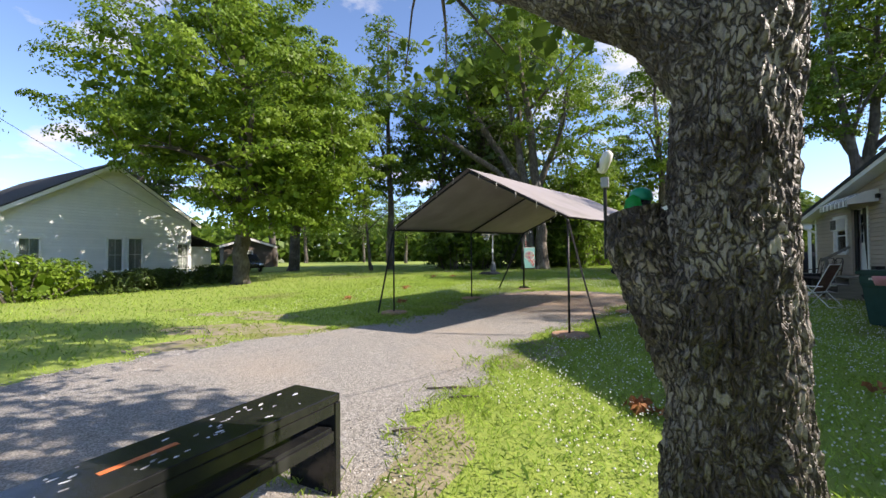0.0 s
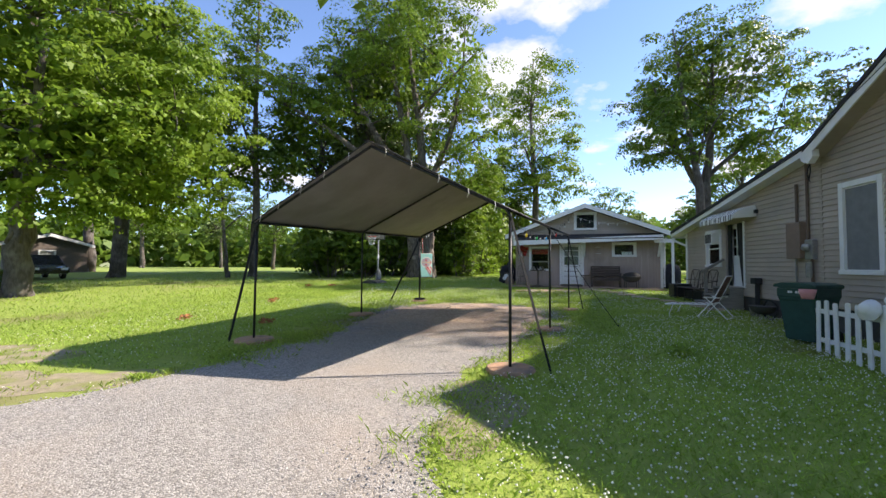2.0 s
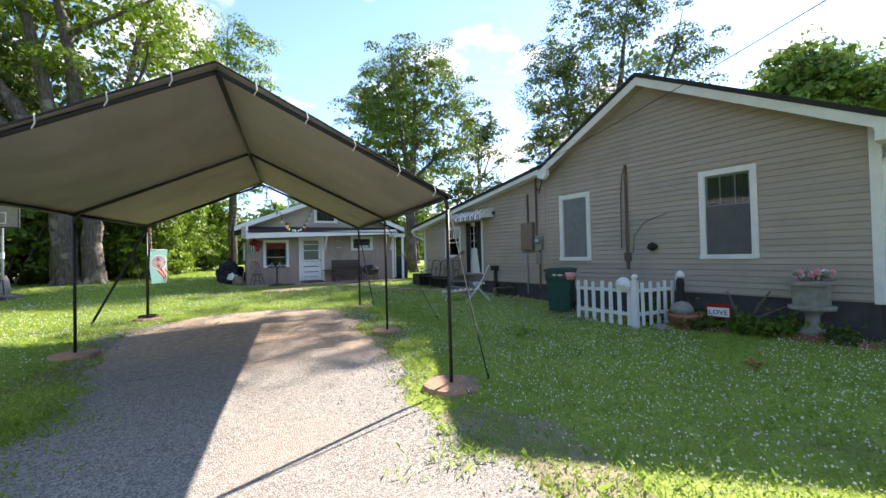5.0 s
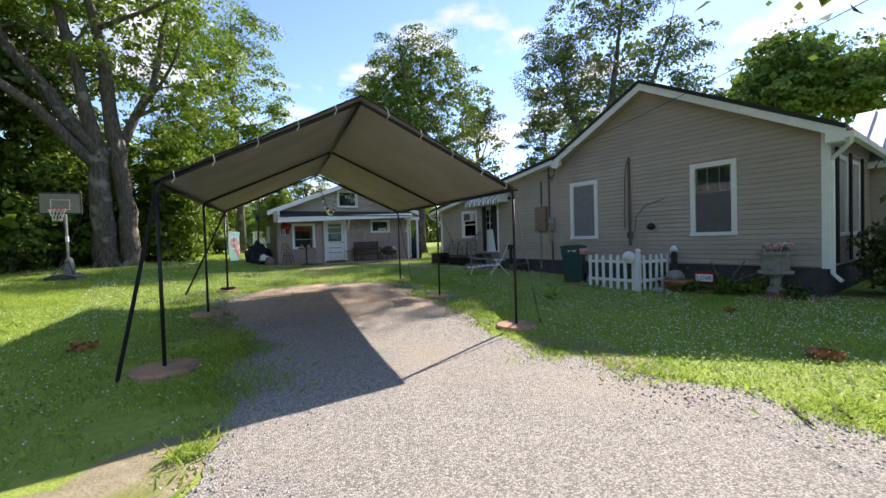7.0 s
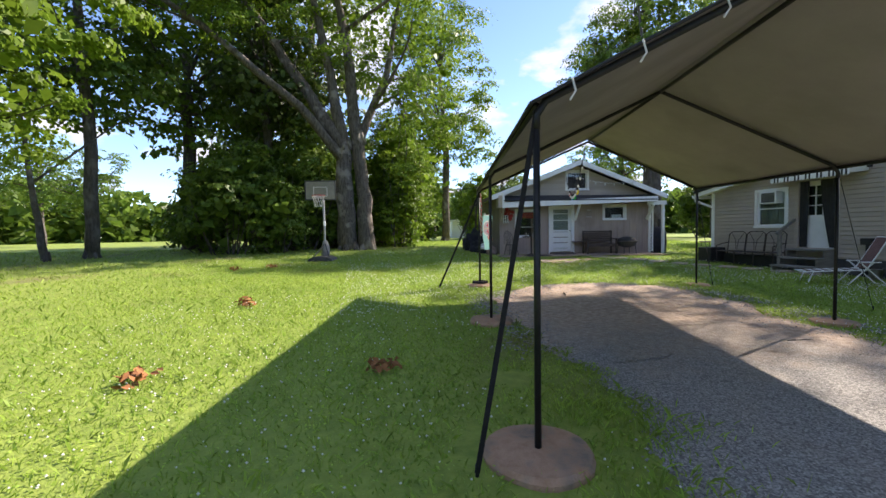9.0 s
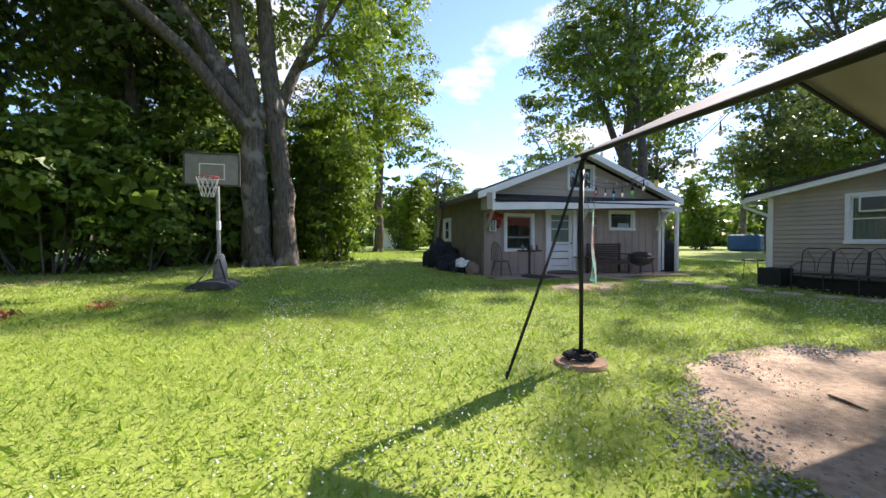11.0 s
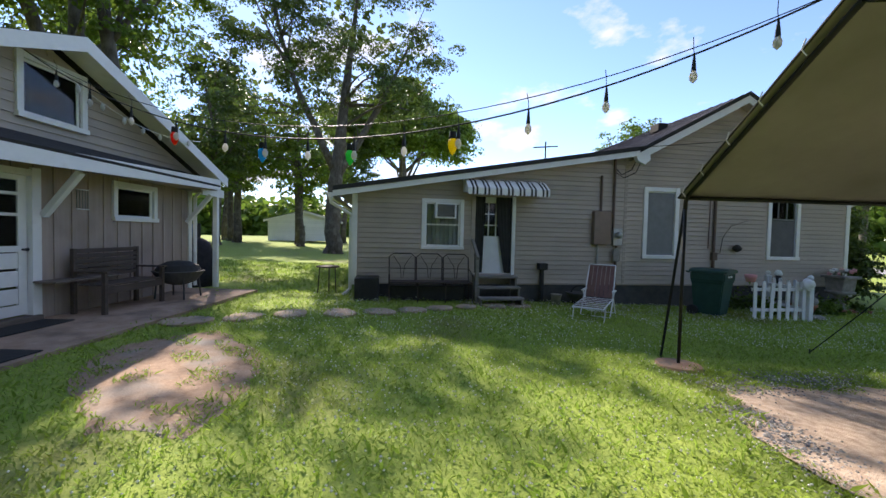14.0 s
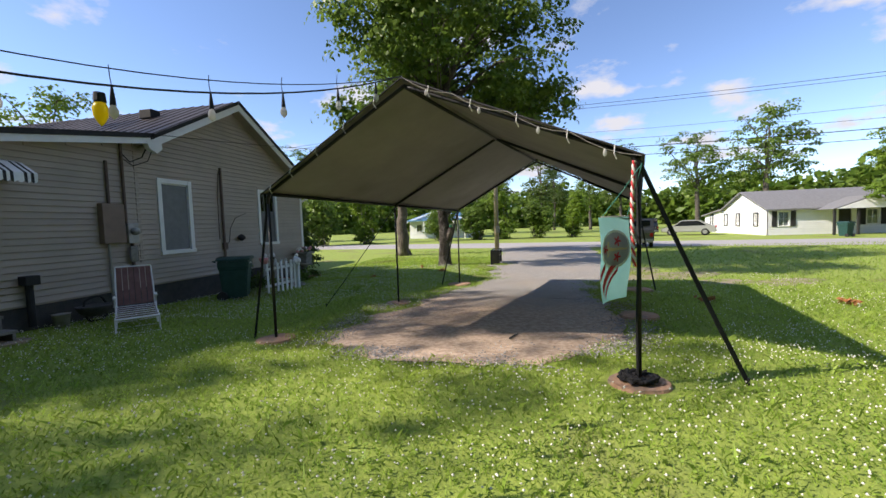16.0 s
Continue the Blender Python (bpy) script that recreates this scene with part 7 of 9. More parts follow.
# low house with the blue roof
W3 = plain_house("small_house", pose(8.6, -34, 0, 0, 0, 176), "small white house with a blue roof behind the trees", 8.2, 8, 2.4, 3.7, "white_wall", "blue_roof", [(-3.2, -2.3, 0.8, 2.0, "front"), (-0.6, 0.4, 0.1, 2.0, "front"), (1.8, 2.7, 0.8, 2.0, "front")])
part("porch_roof", box(-4.3, 4.3, -2.2, 0.0, 2.35, 2.47), "blue_roof", W3)
for x in (-4, -1.4, 1.4, 4):
    part("porch_post", box(x - 0.07, x + 0.07, -2.1, -1.96, 0, 2.35), "white", W3)
plain_house("garden_shed", pose(43, 26, 0.7, 0, 0, -80), "far white garden shed under the trees", 7.5, 5, 2.3, 3.3, "white_wall", "shingle_grey", [(-0.9, 0.2, 0.7, 1.8, "front")])
plain_house("garden_shed", pose(9.5, 64, 0.68, 0, 0, -8), "far pale shed beyond the lawn", 5.5, 6, 2.6, 3.0, "white_wall", "shingle_grey", [(-0.9, 0.0, 0.8, 1.8, "front")])
plain_house("garden_shed", pose(-36.0, 27.0, 0.6, 0, 0, 60), "brown outbuilding behind the maple", 4.5, 5, 2.3, 3.0, "old_wood", "shingle", [(-0.6, 0.4, 0.8, 1.8, "front")])
M["blue_tarp"] = mat("blue_tarp", (0.04, 0.11, 0.28), (0.06, 0.16, 0.36), 3, 0.6, bump=0.3, bscale=8)
small("tarp_stack", box(-2.2, 2.2, -1.2, 1.2, 0, 1.5, 0.25), "blue_tarp", on(34, 34.4, 20), "blue tarpaulin covered stack far across the lawn", "stack", False)


# ---- vehicles ----
def car(name, m, label, paint, L=4.5, W=1.75, Hh=1.45, boxy=False):
    C = empty(name, m, label, "car")
    hl = L / 2
    if boxy:
        prof = [(-hl, 0.35), (hl, 0.35), (hl, 0.85), (hl - 0.9, 0.98), (hl - 1.5, Hh - 0.03), (-hl + 0.25, Hh), (-hl, 1.0)]
        glass = [(hl - 1.05, 1.0), (hl - 1.55, Hh - 0.1), (-hl + 0.4, Hh - 0.08), (-hl + 0.2, 1.02)]
    else:
        prof = [(-hl, 0.32), (hl, 0.32), (hl, 0.66), (hl - 0.95, 0.86), (hl - 1.75, Hh), (-hl + 1.35, Hh), (-hl + 0.55, 0.92), (-hl, 0.82)]
        glass = [(hl - 1.05, 0.88), (hl - 1.78, Hh - 0.07), (-hl + 1.38, Hh - 0.07), (-hl + 0.7, 0.92)]
    part("body", prism(prof, -W / 2, W / 2, bevel=0.06), paint, C)
    part("glazing", prism(glass, -W / 2 - 0.004, W / 2 + 0.004, bevel=0.01), "car_glass", C)
    part("rear_window", box(-hl - 0.004 + (0.02 if boxy else 0.9), -hl + (0.1 if boxy else 1.0), -W / 2 + 0.2, W / 2 - 0.2, Hh - 0.42, Hh - 0.1, 0.01), "car_glass", C)
    part("bumper", box(-hl - 0.06, -hl + 0.06, -W / 2 + 0.05, W / 2 - 0.05, 0.36, 0.56, 0.03), "grey_metal" if boxy else paint, C)
    for s in (-1, 1):
        part("taillight", box(-hl - 0.012, -hl + 0.05, *sorted((s * (W / 2 - 0.05), s * (W / 2 - 0.22))), 0.68, 0.9, 0.01), "red_plastic", C)
        part("headlight", box(hl - 0.05, hl + 0.012, *sorted((s * (W / 2 - 0.08), s * (W / 2 - 0.4))), 0.55, 0.68, 0.01), "bulb_glass", C)
    for x in (-hl + 0.85, hl - 0.85):
        for s in (-1, 1):
            wb = lathe([(0.2, -0.1), (0.31, -0.09), (0.33, -0.05), (0.33, 0.05), (0.31, 0.09), (0.2, 0.1)], 22)
            bmesh.ops.transform(wb, matrix=pose(x, s * (W / 2 - 0.06), 0.33, 90, 0, 0), verts=wb.verts)
            w = part("wheel", wb, "rubber", C, "", True)
            rb = lathe([(0.19, -0.105), (0.19, 0.105)], 14)
            bmesh.ops.transform(rb, matrix=pose(x, s * (W / 2 - 0.06), 0.33, 90, 0, 0), verts=rb.verts)
            part("rim", rb, "grey_metal", w)


car("suv", pose(-9.6, -9.4, 0, 0, 0, -97), "brown boxy off-road vehicle parked by the street", "car_brown", 4.6, 1.8, 1.75, True)
car("sedan", pose(-18.2, -24.5, 0, 0, 0, -25), "silver sedan parked across the street", "car_silver")
car("pickup_truck", pose(-13.6, -26.5, 0, 0, 0, -60), "dark pickup parked across the street", "car_black", 5.0, 1.85, 1.75, True)
car("sedan", pose(-29.5, 21.6, ground_z(21.6), 0, 0, -20), "black sedan parked behind the maple", "car_black")


# ---- street pole, wires ----
P = empty("utility_pole", pose(-0.9, -9.2, 0), "weathered wooden utility pole with a white meter box", "utility pole")
part("pole", tube([(0, 0, -0.2), (0, 0, 4), (0.05, 0, 9.5)], [0.16, 0.14, 0.10], 12), "pole_wood", P, "", True)
part("meter_box", box(-0.22, 0.02, 0.12, 0.3, 1.1, 1.6, 0.02), "cast_stone", P)
part("crossarm", box(-0.9, 0.9, -0.06, 0.06, 8.8, 8.92, 0.006), "pole_wood", P)
P2 = copy_thing(P, pose(-46, -1.5, 0, 0, 0, -10))
P3 = copy_thing(P, pose(44, -17.5, 0, 0, 0, -10))
for i, (dx, z, r) in enumerate(((0.0, 8.95, 0.012), (0.8, 8.95, 0.012), (0.1, 6.4, 0.022), (0.1, 5.9, 0.016), (0.1, 6.9, 0.010))):
    for (x0, y0), (x1, y1) in (((-0.9, -9.2), (-46, -1.5)), ((-0.9, -9.2), (44, -17.5))):
        pts = [(x0 + (x1 - x0) * k / 16, y0 + dx + (y1 - y0) * k / 16, z - 4 * 0.55 * (k / 16) * (1 - k / 16)) for k in range(17)]
        small("power_line", tube(pts, r, 5), "black_metal", Matrix(), "black overhead cable along the street", "cable", True, "power lines")
small("service_drop", tube([(-0.9 + 5.9 * k / 14, -9.2 + 20.2 * k / 14, 7.2 - 3.2 * k / 14 - 4 * 0.5 * (k / 14) * (1 - k / 14)) for k in range(15)], 0.007, 5), "black_metal", Matrix(), "cable from the street pole to the house eave", "cable")
small("service_drop", tube([(-0.9 - 25.8 * k / 14, -9.2 + 24.4 * k / 14, 7.6 - 3.6 * k / 14 - 4 * 0.7 * (k / 14) * (1 - k / 14)) for k in range(15)], 0.007, 5), "black_metal", Matrix(), "cable from the street pole to the white house", "cable")
P = empty("antenna_mast", pose(11.2, 11.0, 0), "thin mast with a crossbar behind the house roof", "mast")
part("mast", tube([(0, 0, 0), (0, 0, 5.5)], 0.03, 8), "old_wood", P)
part("crossbar", tube([(0, -0.5, 5.35), (0, 0.5, 5.25)], 0.025, 6), "old_wood", P)


# ---- plants ----
def quad_mesh(name, verts, n):
    """n four-cornered leaves from an (n*4, 3) array."""
    me = bpy.data.meshes.new(name)
    me.vertices.add(n * 4)
    me.vertices.foreach_set("co", np.asarray(verts, dtype=np.float32).ravel())
    me.loops.add(n * 4)
    me.loops.foreach_set("vertex_index", np.arange(n * 4, dtype=np.int32))
    me.polygons.add(n)
    me.polygons.foreach_set("loop_start", np.arange(0, n * 4, 4, dtype=np.int32))
    me.polygons.foreach_set("loop_total", np.full(n, 4, dtype=np.int32))
    me.update(calc_edges=True)
    return me


def leaf_mesh(name, cen, size, rng, flat=0.55, face=None):
    """Small folded leaves; face turns each one outwards from its spray."""
    n = len(cen)
    nrm = rng.normal(size=(n, 3)) + np.array([0, 0, flat * 1.6])
    if face is not None:
        nrm = rng.normal(size=(n, 3)) * 0.5 + face * 1.25 + np.array([0, 0, flat * 0.8])
    nrm /= np.linalg.norm(nrm, axis=1, keepdims=True)
    ax = rng.normal(size=(n, 3)) - np.array([0, 0, 0.35])
    ax -= nrm * (ax * nrm).sum(1, keepdims=True)
    ax /= np.linalg.norm(ax, axis=1, keepdims=True) + 1e-9
    sd = np.cross(nrm, ax)
    s = (size * rng.uniform(0.6, 1.35, n))[:, None] if np.ndim(size) == 0 else (size * rng.uniform(0.7, 1.2, n))[:, None]
    v = np.stack([cen - ax * s * 0.5, cen + sd * s * 0.36 + nrm * s * 0.10, cen + ax * s * 0.55 - nrm * s * 0.08, cen - sd * s * 0.36 + nrm * s * 0.10], 1)
    return quad_mesh(name, v.reshape(-1, 3), n)


def crown_points(blobs, clumps, per, spread, rng, hollow=0.5, gap=-0.16):
    """Spray centres inside the blobs, mostly near their skins, gathered in boughs with gaps between;
    leaves lie over each spray like a shallow dome. Gives centres, leaf places and the way each leaf faces."""
    vol = np.array([b[3] * b[4] * b[5] for b in blobs]) ** 0.8
    pick = rng.choice(len(blobs), clumps, p=vol / vol.sum())
    d = rng.normal(size=(clumps, 3))
    d /= np.linalg.norm(d, axis=1, keepdims=True)
    r = rng.uniform(hollow ** 3, 1.0, clumps) ** (1 / 3) * rng.uniform(0.86, 1.1, clumps)
    B = np.array(blobs)[pick]
    cen = B[:, :3] + d * r[:, None] * B[:, 3:]
    f = 0.22 / spread
    keep = np.array([noise.noise(Vector(c) * f) > gap for c in cen])
    cen, d = cen[keep], d[keep]
    k = rng.integers(int(per * 0.5), int(per * 1.5), len(cen))
    idx = np.repeat(np.arange(len(cen)), k)
    n = len(idx)
    o = rng.normal(size=(n, 3))
    o /= np.linalg.norm(o, axis=1, keepdims=True)
    o[:, 2] = np.abs(o[:, 2]) * 0.9 - 0.15
    wide = spread * 1.55 * rng.uniform(0.55, 1.25, len(cen))[idx] * rng.uniform(0.15, 1, n) ** 0.5
    off = o * wide[:, None] * np.array([1, 1, 0.55])
    off[:, 2] -= 0.28 * (off[:, 0] ** 2 + off[:, 1] ** 2) / (spread * 1.5)
    face = o * 0.75 + d[idx] * 0.45
    return cen, cen[idx] + off, face


def inner_leaves(blobs, n, rng):
    """Places for oversized leaves added deep inside a crown to block light and darken it."""
    vol = np.array([b[3] * b[4] * b[5] for b in blobs])
    B = np.array(blobs)[rng.choice(len(blobs), n, p=vol / vol.sum())]
    d = rng.normal(size=(n, 3))
    d /= np.linalg.norm(d, axis=1, keepdims=True)
    return B[:, :3] + d * B[:, 3:] * (rng.uniform(0, 1, n) ** 0.45 * 0.74)[:, None]


def bent(a, b, rng, k=0.12, n=5, rise=0.1):
    a, b = Vector(a), Vector(b)
    L = (b - a).length
    out = []
    o1 = Vector(rng.normal(size=3)) * L * k
    for i in range(n + 1):
        f = i / n
        out.append(a.lerp(b, f) + o1 * math.sin(math.pi * f) * 0.6 + Vector((0, 0, rise * L * math.sin(math.pi * f))))
    return out


def make_tree(name, base, stems, blobs, clumps, per, spread, size, leaf, bark, seed, label, limbs=14, twigs=3, category="tree", group="", core=0, gap=-0.16):
    """stems: lists of (x, y, z, radius) from the root up; blobs: crown ellipsoids; both from the base."""
    rng = np.random.default_rng(seed)
    T = empty(name, pose(*base), label, category, group)
    cen, leaves, face = crown_points(blobs, clumps, per, spread, rng, gap=gap)
    bm = bmesh.new()
    joints = []
    for st in stems:
        pts, rad = [], []
        for (a, b) in zip(st, st[1:]):
            for i in range(4):
                f = i / 4
                pts.append(Vector(a[:3]).lerp(Vector(b[:3]), f) + Vector((*(rng.normal(size=2) * 0.03 * a[3] / 0.2), 0)))
                rad.append((a[3] + (b[3] - a[3]) * f) * rng.uniform(0.95, 1.06))
        pts.append(Vector(st[-1][:3])); rad.append(st[-1][3])
        tube(pts, rad, 12, bm)
        joints += [(p, r) for p, r in zip(pts, rad) if p.z > 0.32 * st[-1][2]]
        r0 = st[0][3]
        for k in range(6):
            ang = k * 1.05 + rng.uniform(0, 0.5)
            d = Vector((math.cos(ang), math.sin(ang), 0))
            p = Vector(st[0][:3])
            tube([p + d * r0 * 0.55 + Vector((0, 0, 0.55)), p + d * r0 * 0.95 + Vector((0, 0, 0.18)), p + d * r0 * 1.45 + Vector((0, 0, -0.08))], [r0 * 0.35, r0 * 0.34, r0 * 0.2], 7, bm)
    part("trunk", bm, bark, T, "", True)
    bm = bmesh.new()
    ends = cen[rng.choice(len(cen), min(limbs, len(cen)), replace=False)]
    paths = []
    for e in ends:
        cand = sorted(joints, key=lambda j: (Vector(e) - j[0]).length + max(0, j[0].z - e[2] + 0.8) * 3)[:4]
        j, r = cand[int(rng.integers(0, len(cand)))]
        p = bent(j, e, rng, 0.10, 6, 0.08)
        r1 = min(r * 0.55, 0.035 + 0.018 * (Vector(e) - j).length)
        tube(p, [r1 * (1 - 0.8 * i / 6) for i in range(7)], 7, bm)
        paths += p[2:]
    pk = np.array([tuple(p) for p in paths])
    for e in cen[rng.choice(len(cen), min(limbs * twigs, len(cen)), replace=False)]:
        i = int(np.argmin(((pk - e) ** 2).sum(1)))
        tube(bent(pk[i], e, rng, 0.1, 3, 0.05), [0.035, 0.026, 0.017, 0.008], 5, bm)
    tagged(part("branchwork", bm, bark, T, "", True), kind="stuff")
    sizes = np.full(len(leaves), size)
    if core:
        deep = inner_leaves(blobs, core, rng)
        leaves, sizes = np.concatenate([leaves, deep]), np.concatenate([sizes, np.full(core, size * 2.6)])
        face = np.concatenate([face, np.zeros((core, 3))])
    link("crown", leaf_mesh("crown", leaves, sizes, rng, face=face), leaf, T)
    return T


def ell(x, y, z, r, rz):
    return (x, y, z, r, r, rz)


G = ground_z
# the maple before the white house
make_tree("maple_tree", (-18.6, 13.3, G(13.3)), [[(0, 0, -0.2, 0.42), (0.05, 0, 2.2, 0.36), (0.2, 0.1, 6, 0.28), (0.1, 0, 11, 0.14), (0, 0, 15, 0.04)], [(0.05, 0, 2.0, 0.26), (-1.4, 0.6, 5, 0.2), (-3, 1, 9, 0.1), (-3.5, 1.2, 12, 0.03)], [(0.1, 0, 2.6, 0.22), (1.6, -0.8, 5.5, 0.17), (3.0, -1.5, 9, 0.06)]],
          [ell(0, 0, 9.5, 6.8, 6.2), ell(-3.8, -2.2, 9.8, 4.6, 4.0), ell(3.2, 1.2, 6.2, 4.4, 3.6), ell(2.2, -0.6, 4.4, 3.4, 1.9), ell(1.8, 3.4, 5.2, 4.2, 2.6), ell(-0.5, 0, 14.5, 3.8, 3.0)], 860, 160, 0.58, 0.156, "leaf_maple", "bark", 11, "broad maple tree with bright green leaves", 26, 4, core=5500)
make_tree("tree", (-25.8, 23.4, G(23.4)), [[(0, 0, -0.2, 0.45), (0.2, 0, 5, 0.36), (0.5, 0.3, 12, 0.2), (0.3, 0, 18, 0.05)]], [ell(0, 0, 11, 6.5, 6.5), ell(-3, 2, 15, 5, 4), ell(4, -1, 8, 4, 3.5)], 520, 46, 0.75, 0.27, "leaf_dark", "bark", 12, "tall dark broadleaf tree behind the maple", 18, 3, core=3500)
make_tree("tree", (-17.9, 25.8, G(25.8)), [[(0, 0, -0.2, 0.27), (0.1, 0, 6, 0.22), (-0.2, 0.2, 13, 0.13), (0, 0, 20, 0.03)], [(-0.9, -1.2, -0.2, 0.14), (-1.2, -1.3, 3, 0.1), (-1.6, -1.2, 7, 0.03)]], [ell(0, 0, 12, 2.8, 6), ell(0.5, 0, 18, 2.4, 3), ell(-1.4, -1, 7.5, 2.2, 2.4), ell(1.6, 0.5, 8.5, 2, 2.5)], 260, 46, 0.6, 0.24, "leaf_mid", "bark", 13, "slender tall tree with an airy crown", 16, 3)
# the old double-trunked tree by the thicket
make_tree("old_tree", (-6.75, 27.4, G(27.4)), [[(-0.45, 0, -0.2, 0.52), (-0.55, 0, 2.5, 0.42), (-0.7, 0.1, 5.5, 0.38), (-2.6, 0.3, 8.5, 0.27), (-5.2, 0.6, 12.5, 0.16), (-6.2, 0.8, 16, 0.05)],
                                               [(0.42, 0.1, -0.2, 0.46), (0.35, 0.1, 2.6, 0.36), (0.1, 0.1, 5.5, 0.33), (-0.3, 0.2, 10, 0.24), (-1.0, 0.2, 15, 0.13), (-1.2, 0, 20, 0.04)],
                                               [(-0.5, 0.05, 5.2, 0.3), (-1.2, 0, 9, 0.24), (-2.2, 0.2, 14, 0.14), (-2.8, 0.4, 19, 0.04)], [(0.2, 0.1, 5.6, 0.24), (1.6, 0.4, 9, 0.17), (2.6, 0.3, 14, 0.08), (2.8, 0.2, 17, 0.03)],
                                               [(-0.55, 0.05, 4.6, 0.26), (-2.6, -0.8, 7.0, 0.2), (-6.0, -2.4, 9.6, 0.14), (-9.5, -4.0, 11.5, 0.04)]],
          [ell(0.6, 0, 14, 5.2, 6.0), ell(-4.6, 0.5, 14.5, 4.2, 4.6), ell(3.2, -0.5, 10, 3.0, 4.6), ell(2.8, 0.3, 6.6, 2.2, 3.0), ell(-1, 0, 20, 4.4, 3.2), ell(-5.6, -1.5, 11.5, 2.6, 1.8), ell(-9.0, -3.5, 12.0, 3.4, 1.8), ell(-7.0, -2.6, 9.8, 3.0, 1.3), ell(-11.5, -4.8, 12.6, 3.0, 1.6), ell(3.8, 0.4, 4.6, 2.0, 3.4)], 760, 135, 0.58, 0.145, "leaf_maple", "bark_pale", 14, "old double-trunked tree with pale flaking bark", 30, 4, core=2200)
make_tree("tree", (1.3, 43.5, G(43)), [[(0, 0, -0.2, 0.4), (0.2, 0, 8, 0.3), (-0.3, 0, 16, 0.14), (0, 0, 22, 0.04)]], [ell(0, 0, 14, 4.2, 7), ell(-2.5, 0, 9, 3, 4), ell(1.2, 0, 19.5, 3, 3.4), ell(2.8, 0, 10.5, 2.6, 3.4)], 480, 56, 0.75, 0.25, "leaf_maple", "bark_pale", 15, "tall airy tree at the far end of the lawn", 18, 3)
# trees behind the shed and the house
make_tree("tree", (9.84, 26.7, G(26.7)), [[(0, 0, -0.2, 0.36), (0.2, 0, 5, 0.28), (0.6, 0, 9, 0.17), (0.8, 0, 14.5, 0.04)], [(-0.8, -1.9, -0.2, 0.26), (-0.9, -1.9, 5, 0.2), (-1.6, -1.8, 10, 0.1), (-2, -1.6, 14, 0.03)], [(0.2, 0, 4.6, 0.2), (-1.2, 0.4, 8, 0.14), (-2.4, 0.5, 12, 0.04)]],
          [ell(0.8, 0, 11.2, 4.5, 3.5), ell(-1.6, -1, 10.5, 3.5, 3.4), ell(3.6, 0.5, 9.8, 3.0, 2.6), ell(1.0, 0, 13.4, 3.4, 2.2), ell(-2.2, -1.4, 8.0, 2.5, 1.9), ell(-0.4, 4.2, 9.8, 3.2, 2.6), ell(0.2, 2.6, 12.2, 3.2, 2.4), ell(3.2, 0.4, 7.2, 1.8, 1.2)], 430, 125, 0.56, 0.155, "leaf_mid", "bark", 16, "tall green tree with several stems behind the shed", 22, 4, core=900, gap=-0.16)
# its last three blobs are unseen upper crown, added to shade the lawn
make_tree("tree", (22.6, 20.4, G(20.4)), [[(0, 0, -0.2, 0.55), (0.1, 0.1, 3, 0.46), (0.3, -0.4, 8, 0.34), (0.9, -1.0, 14, 0.18), (1.2, -1.4, 19, 0.04)], [(0.15, 0, 4.4, 0.28), (0.6, -3.0, 10, 0.17), (0.8, -5, 14.5, 0.05)], [(0.2, 0, 5.4, 0.26), (0.4, 2.6, 11, 0.16), (0.4, 4.0, 16, 0.05)]],
          [ell(0.8, -1.0, 15.5, 5.0, 3.6), ell(0.6, 3.2, 13.6, 3.4, 3.2), ell(0.6, -4.4, 13.0, 3.4, 2.8), ell(0.8, -0.5, 19.0, 3.6, 2.0), ell(0.5, 0, 11.5, 5.4, 3.2), ell(0, -5, 10, 3.4, 2.4), ell(0, 4.6, 9.5, 3.4, 2.4), ell(0.5, 2.5, 17.2, 4.0, 2.6), ell(0.5, 5.2, 15.2, 3.2, 2.4), ell(0.3, 1.0, 20.4, 3.0, 1.6)], 500, 105, 0.66, 0.175, "leaf_dark", "bark", 17, "big leaning shade tree behind the house", 26, 4, core=600, gap=-0.16)
make_tree("tree", (48.0, 15.0, 0.3), [[(0, 0, -0.2, 0.6), (0, 0, 9, 0.5), (0, 0, 19, 0.06)]], [ell(0, 0, 15.5, 7.0, 5.0), ell(0.5, -5.5, 14.5, 5.0, 4.0), ell(0.5, 5.5, 13.8, 5.2, 4.2), ell(0, 0, 19.2, 4.5, 2.4)], 520, 50, 1.0, 0.36, "leaf_mid", "bark", 20, "dense round-topped tree past the house", 12, 2, core=3500)
# generic trees, copied round the edges of the place
GEN = [make_tree("tree", (34, 30, G(30)), [[(0, 0, -0.2, 0.36), (0.1, 0, 5, 0.28), (0.3, 0.2, 12, 0.05)]], [ell(0, 0, 9, 4.4, 4.6), ell(-2, 1.5, 7, 3, 3), ell(2.2, -0.8, 11.5, 3, 2.6)], 230, 36, 0.7, 0.31, "leaf_mid", "bark", 21, "mid-green tree at the far edge of the yard", 14, 3, group="far trees"),
       make_tree("tree", (24, 36, G(36)), [[(0, 0, -0.2, 0.3), (-0.2, 0, 6, 0.22), (0.2, 0.2, 15, 0.04)]], [ell(0, 0, 10, 3.2, 5.5), ell(0.4, 0, 14.5, 2.4, 2.4), ell(-1.6, 0.5, 7, 2.2, 2.4)], 200, 36, 0.65, 0.30, "leaf_dark", "bark", 22, "dark upright tree at the far edge of the yard", 14, 3, group="far trees")]
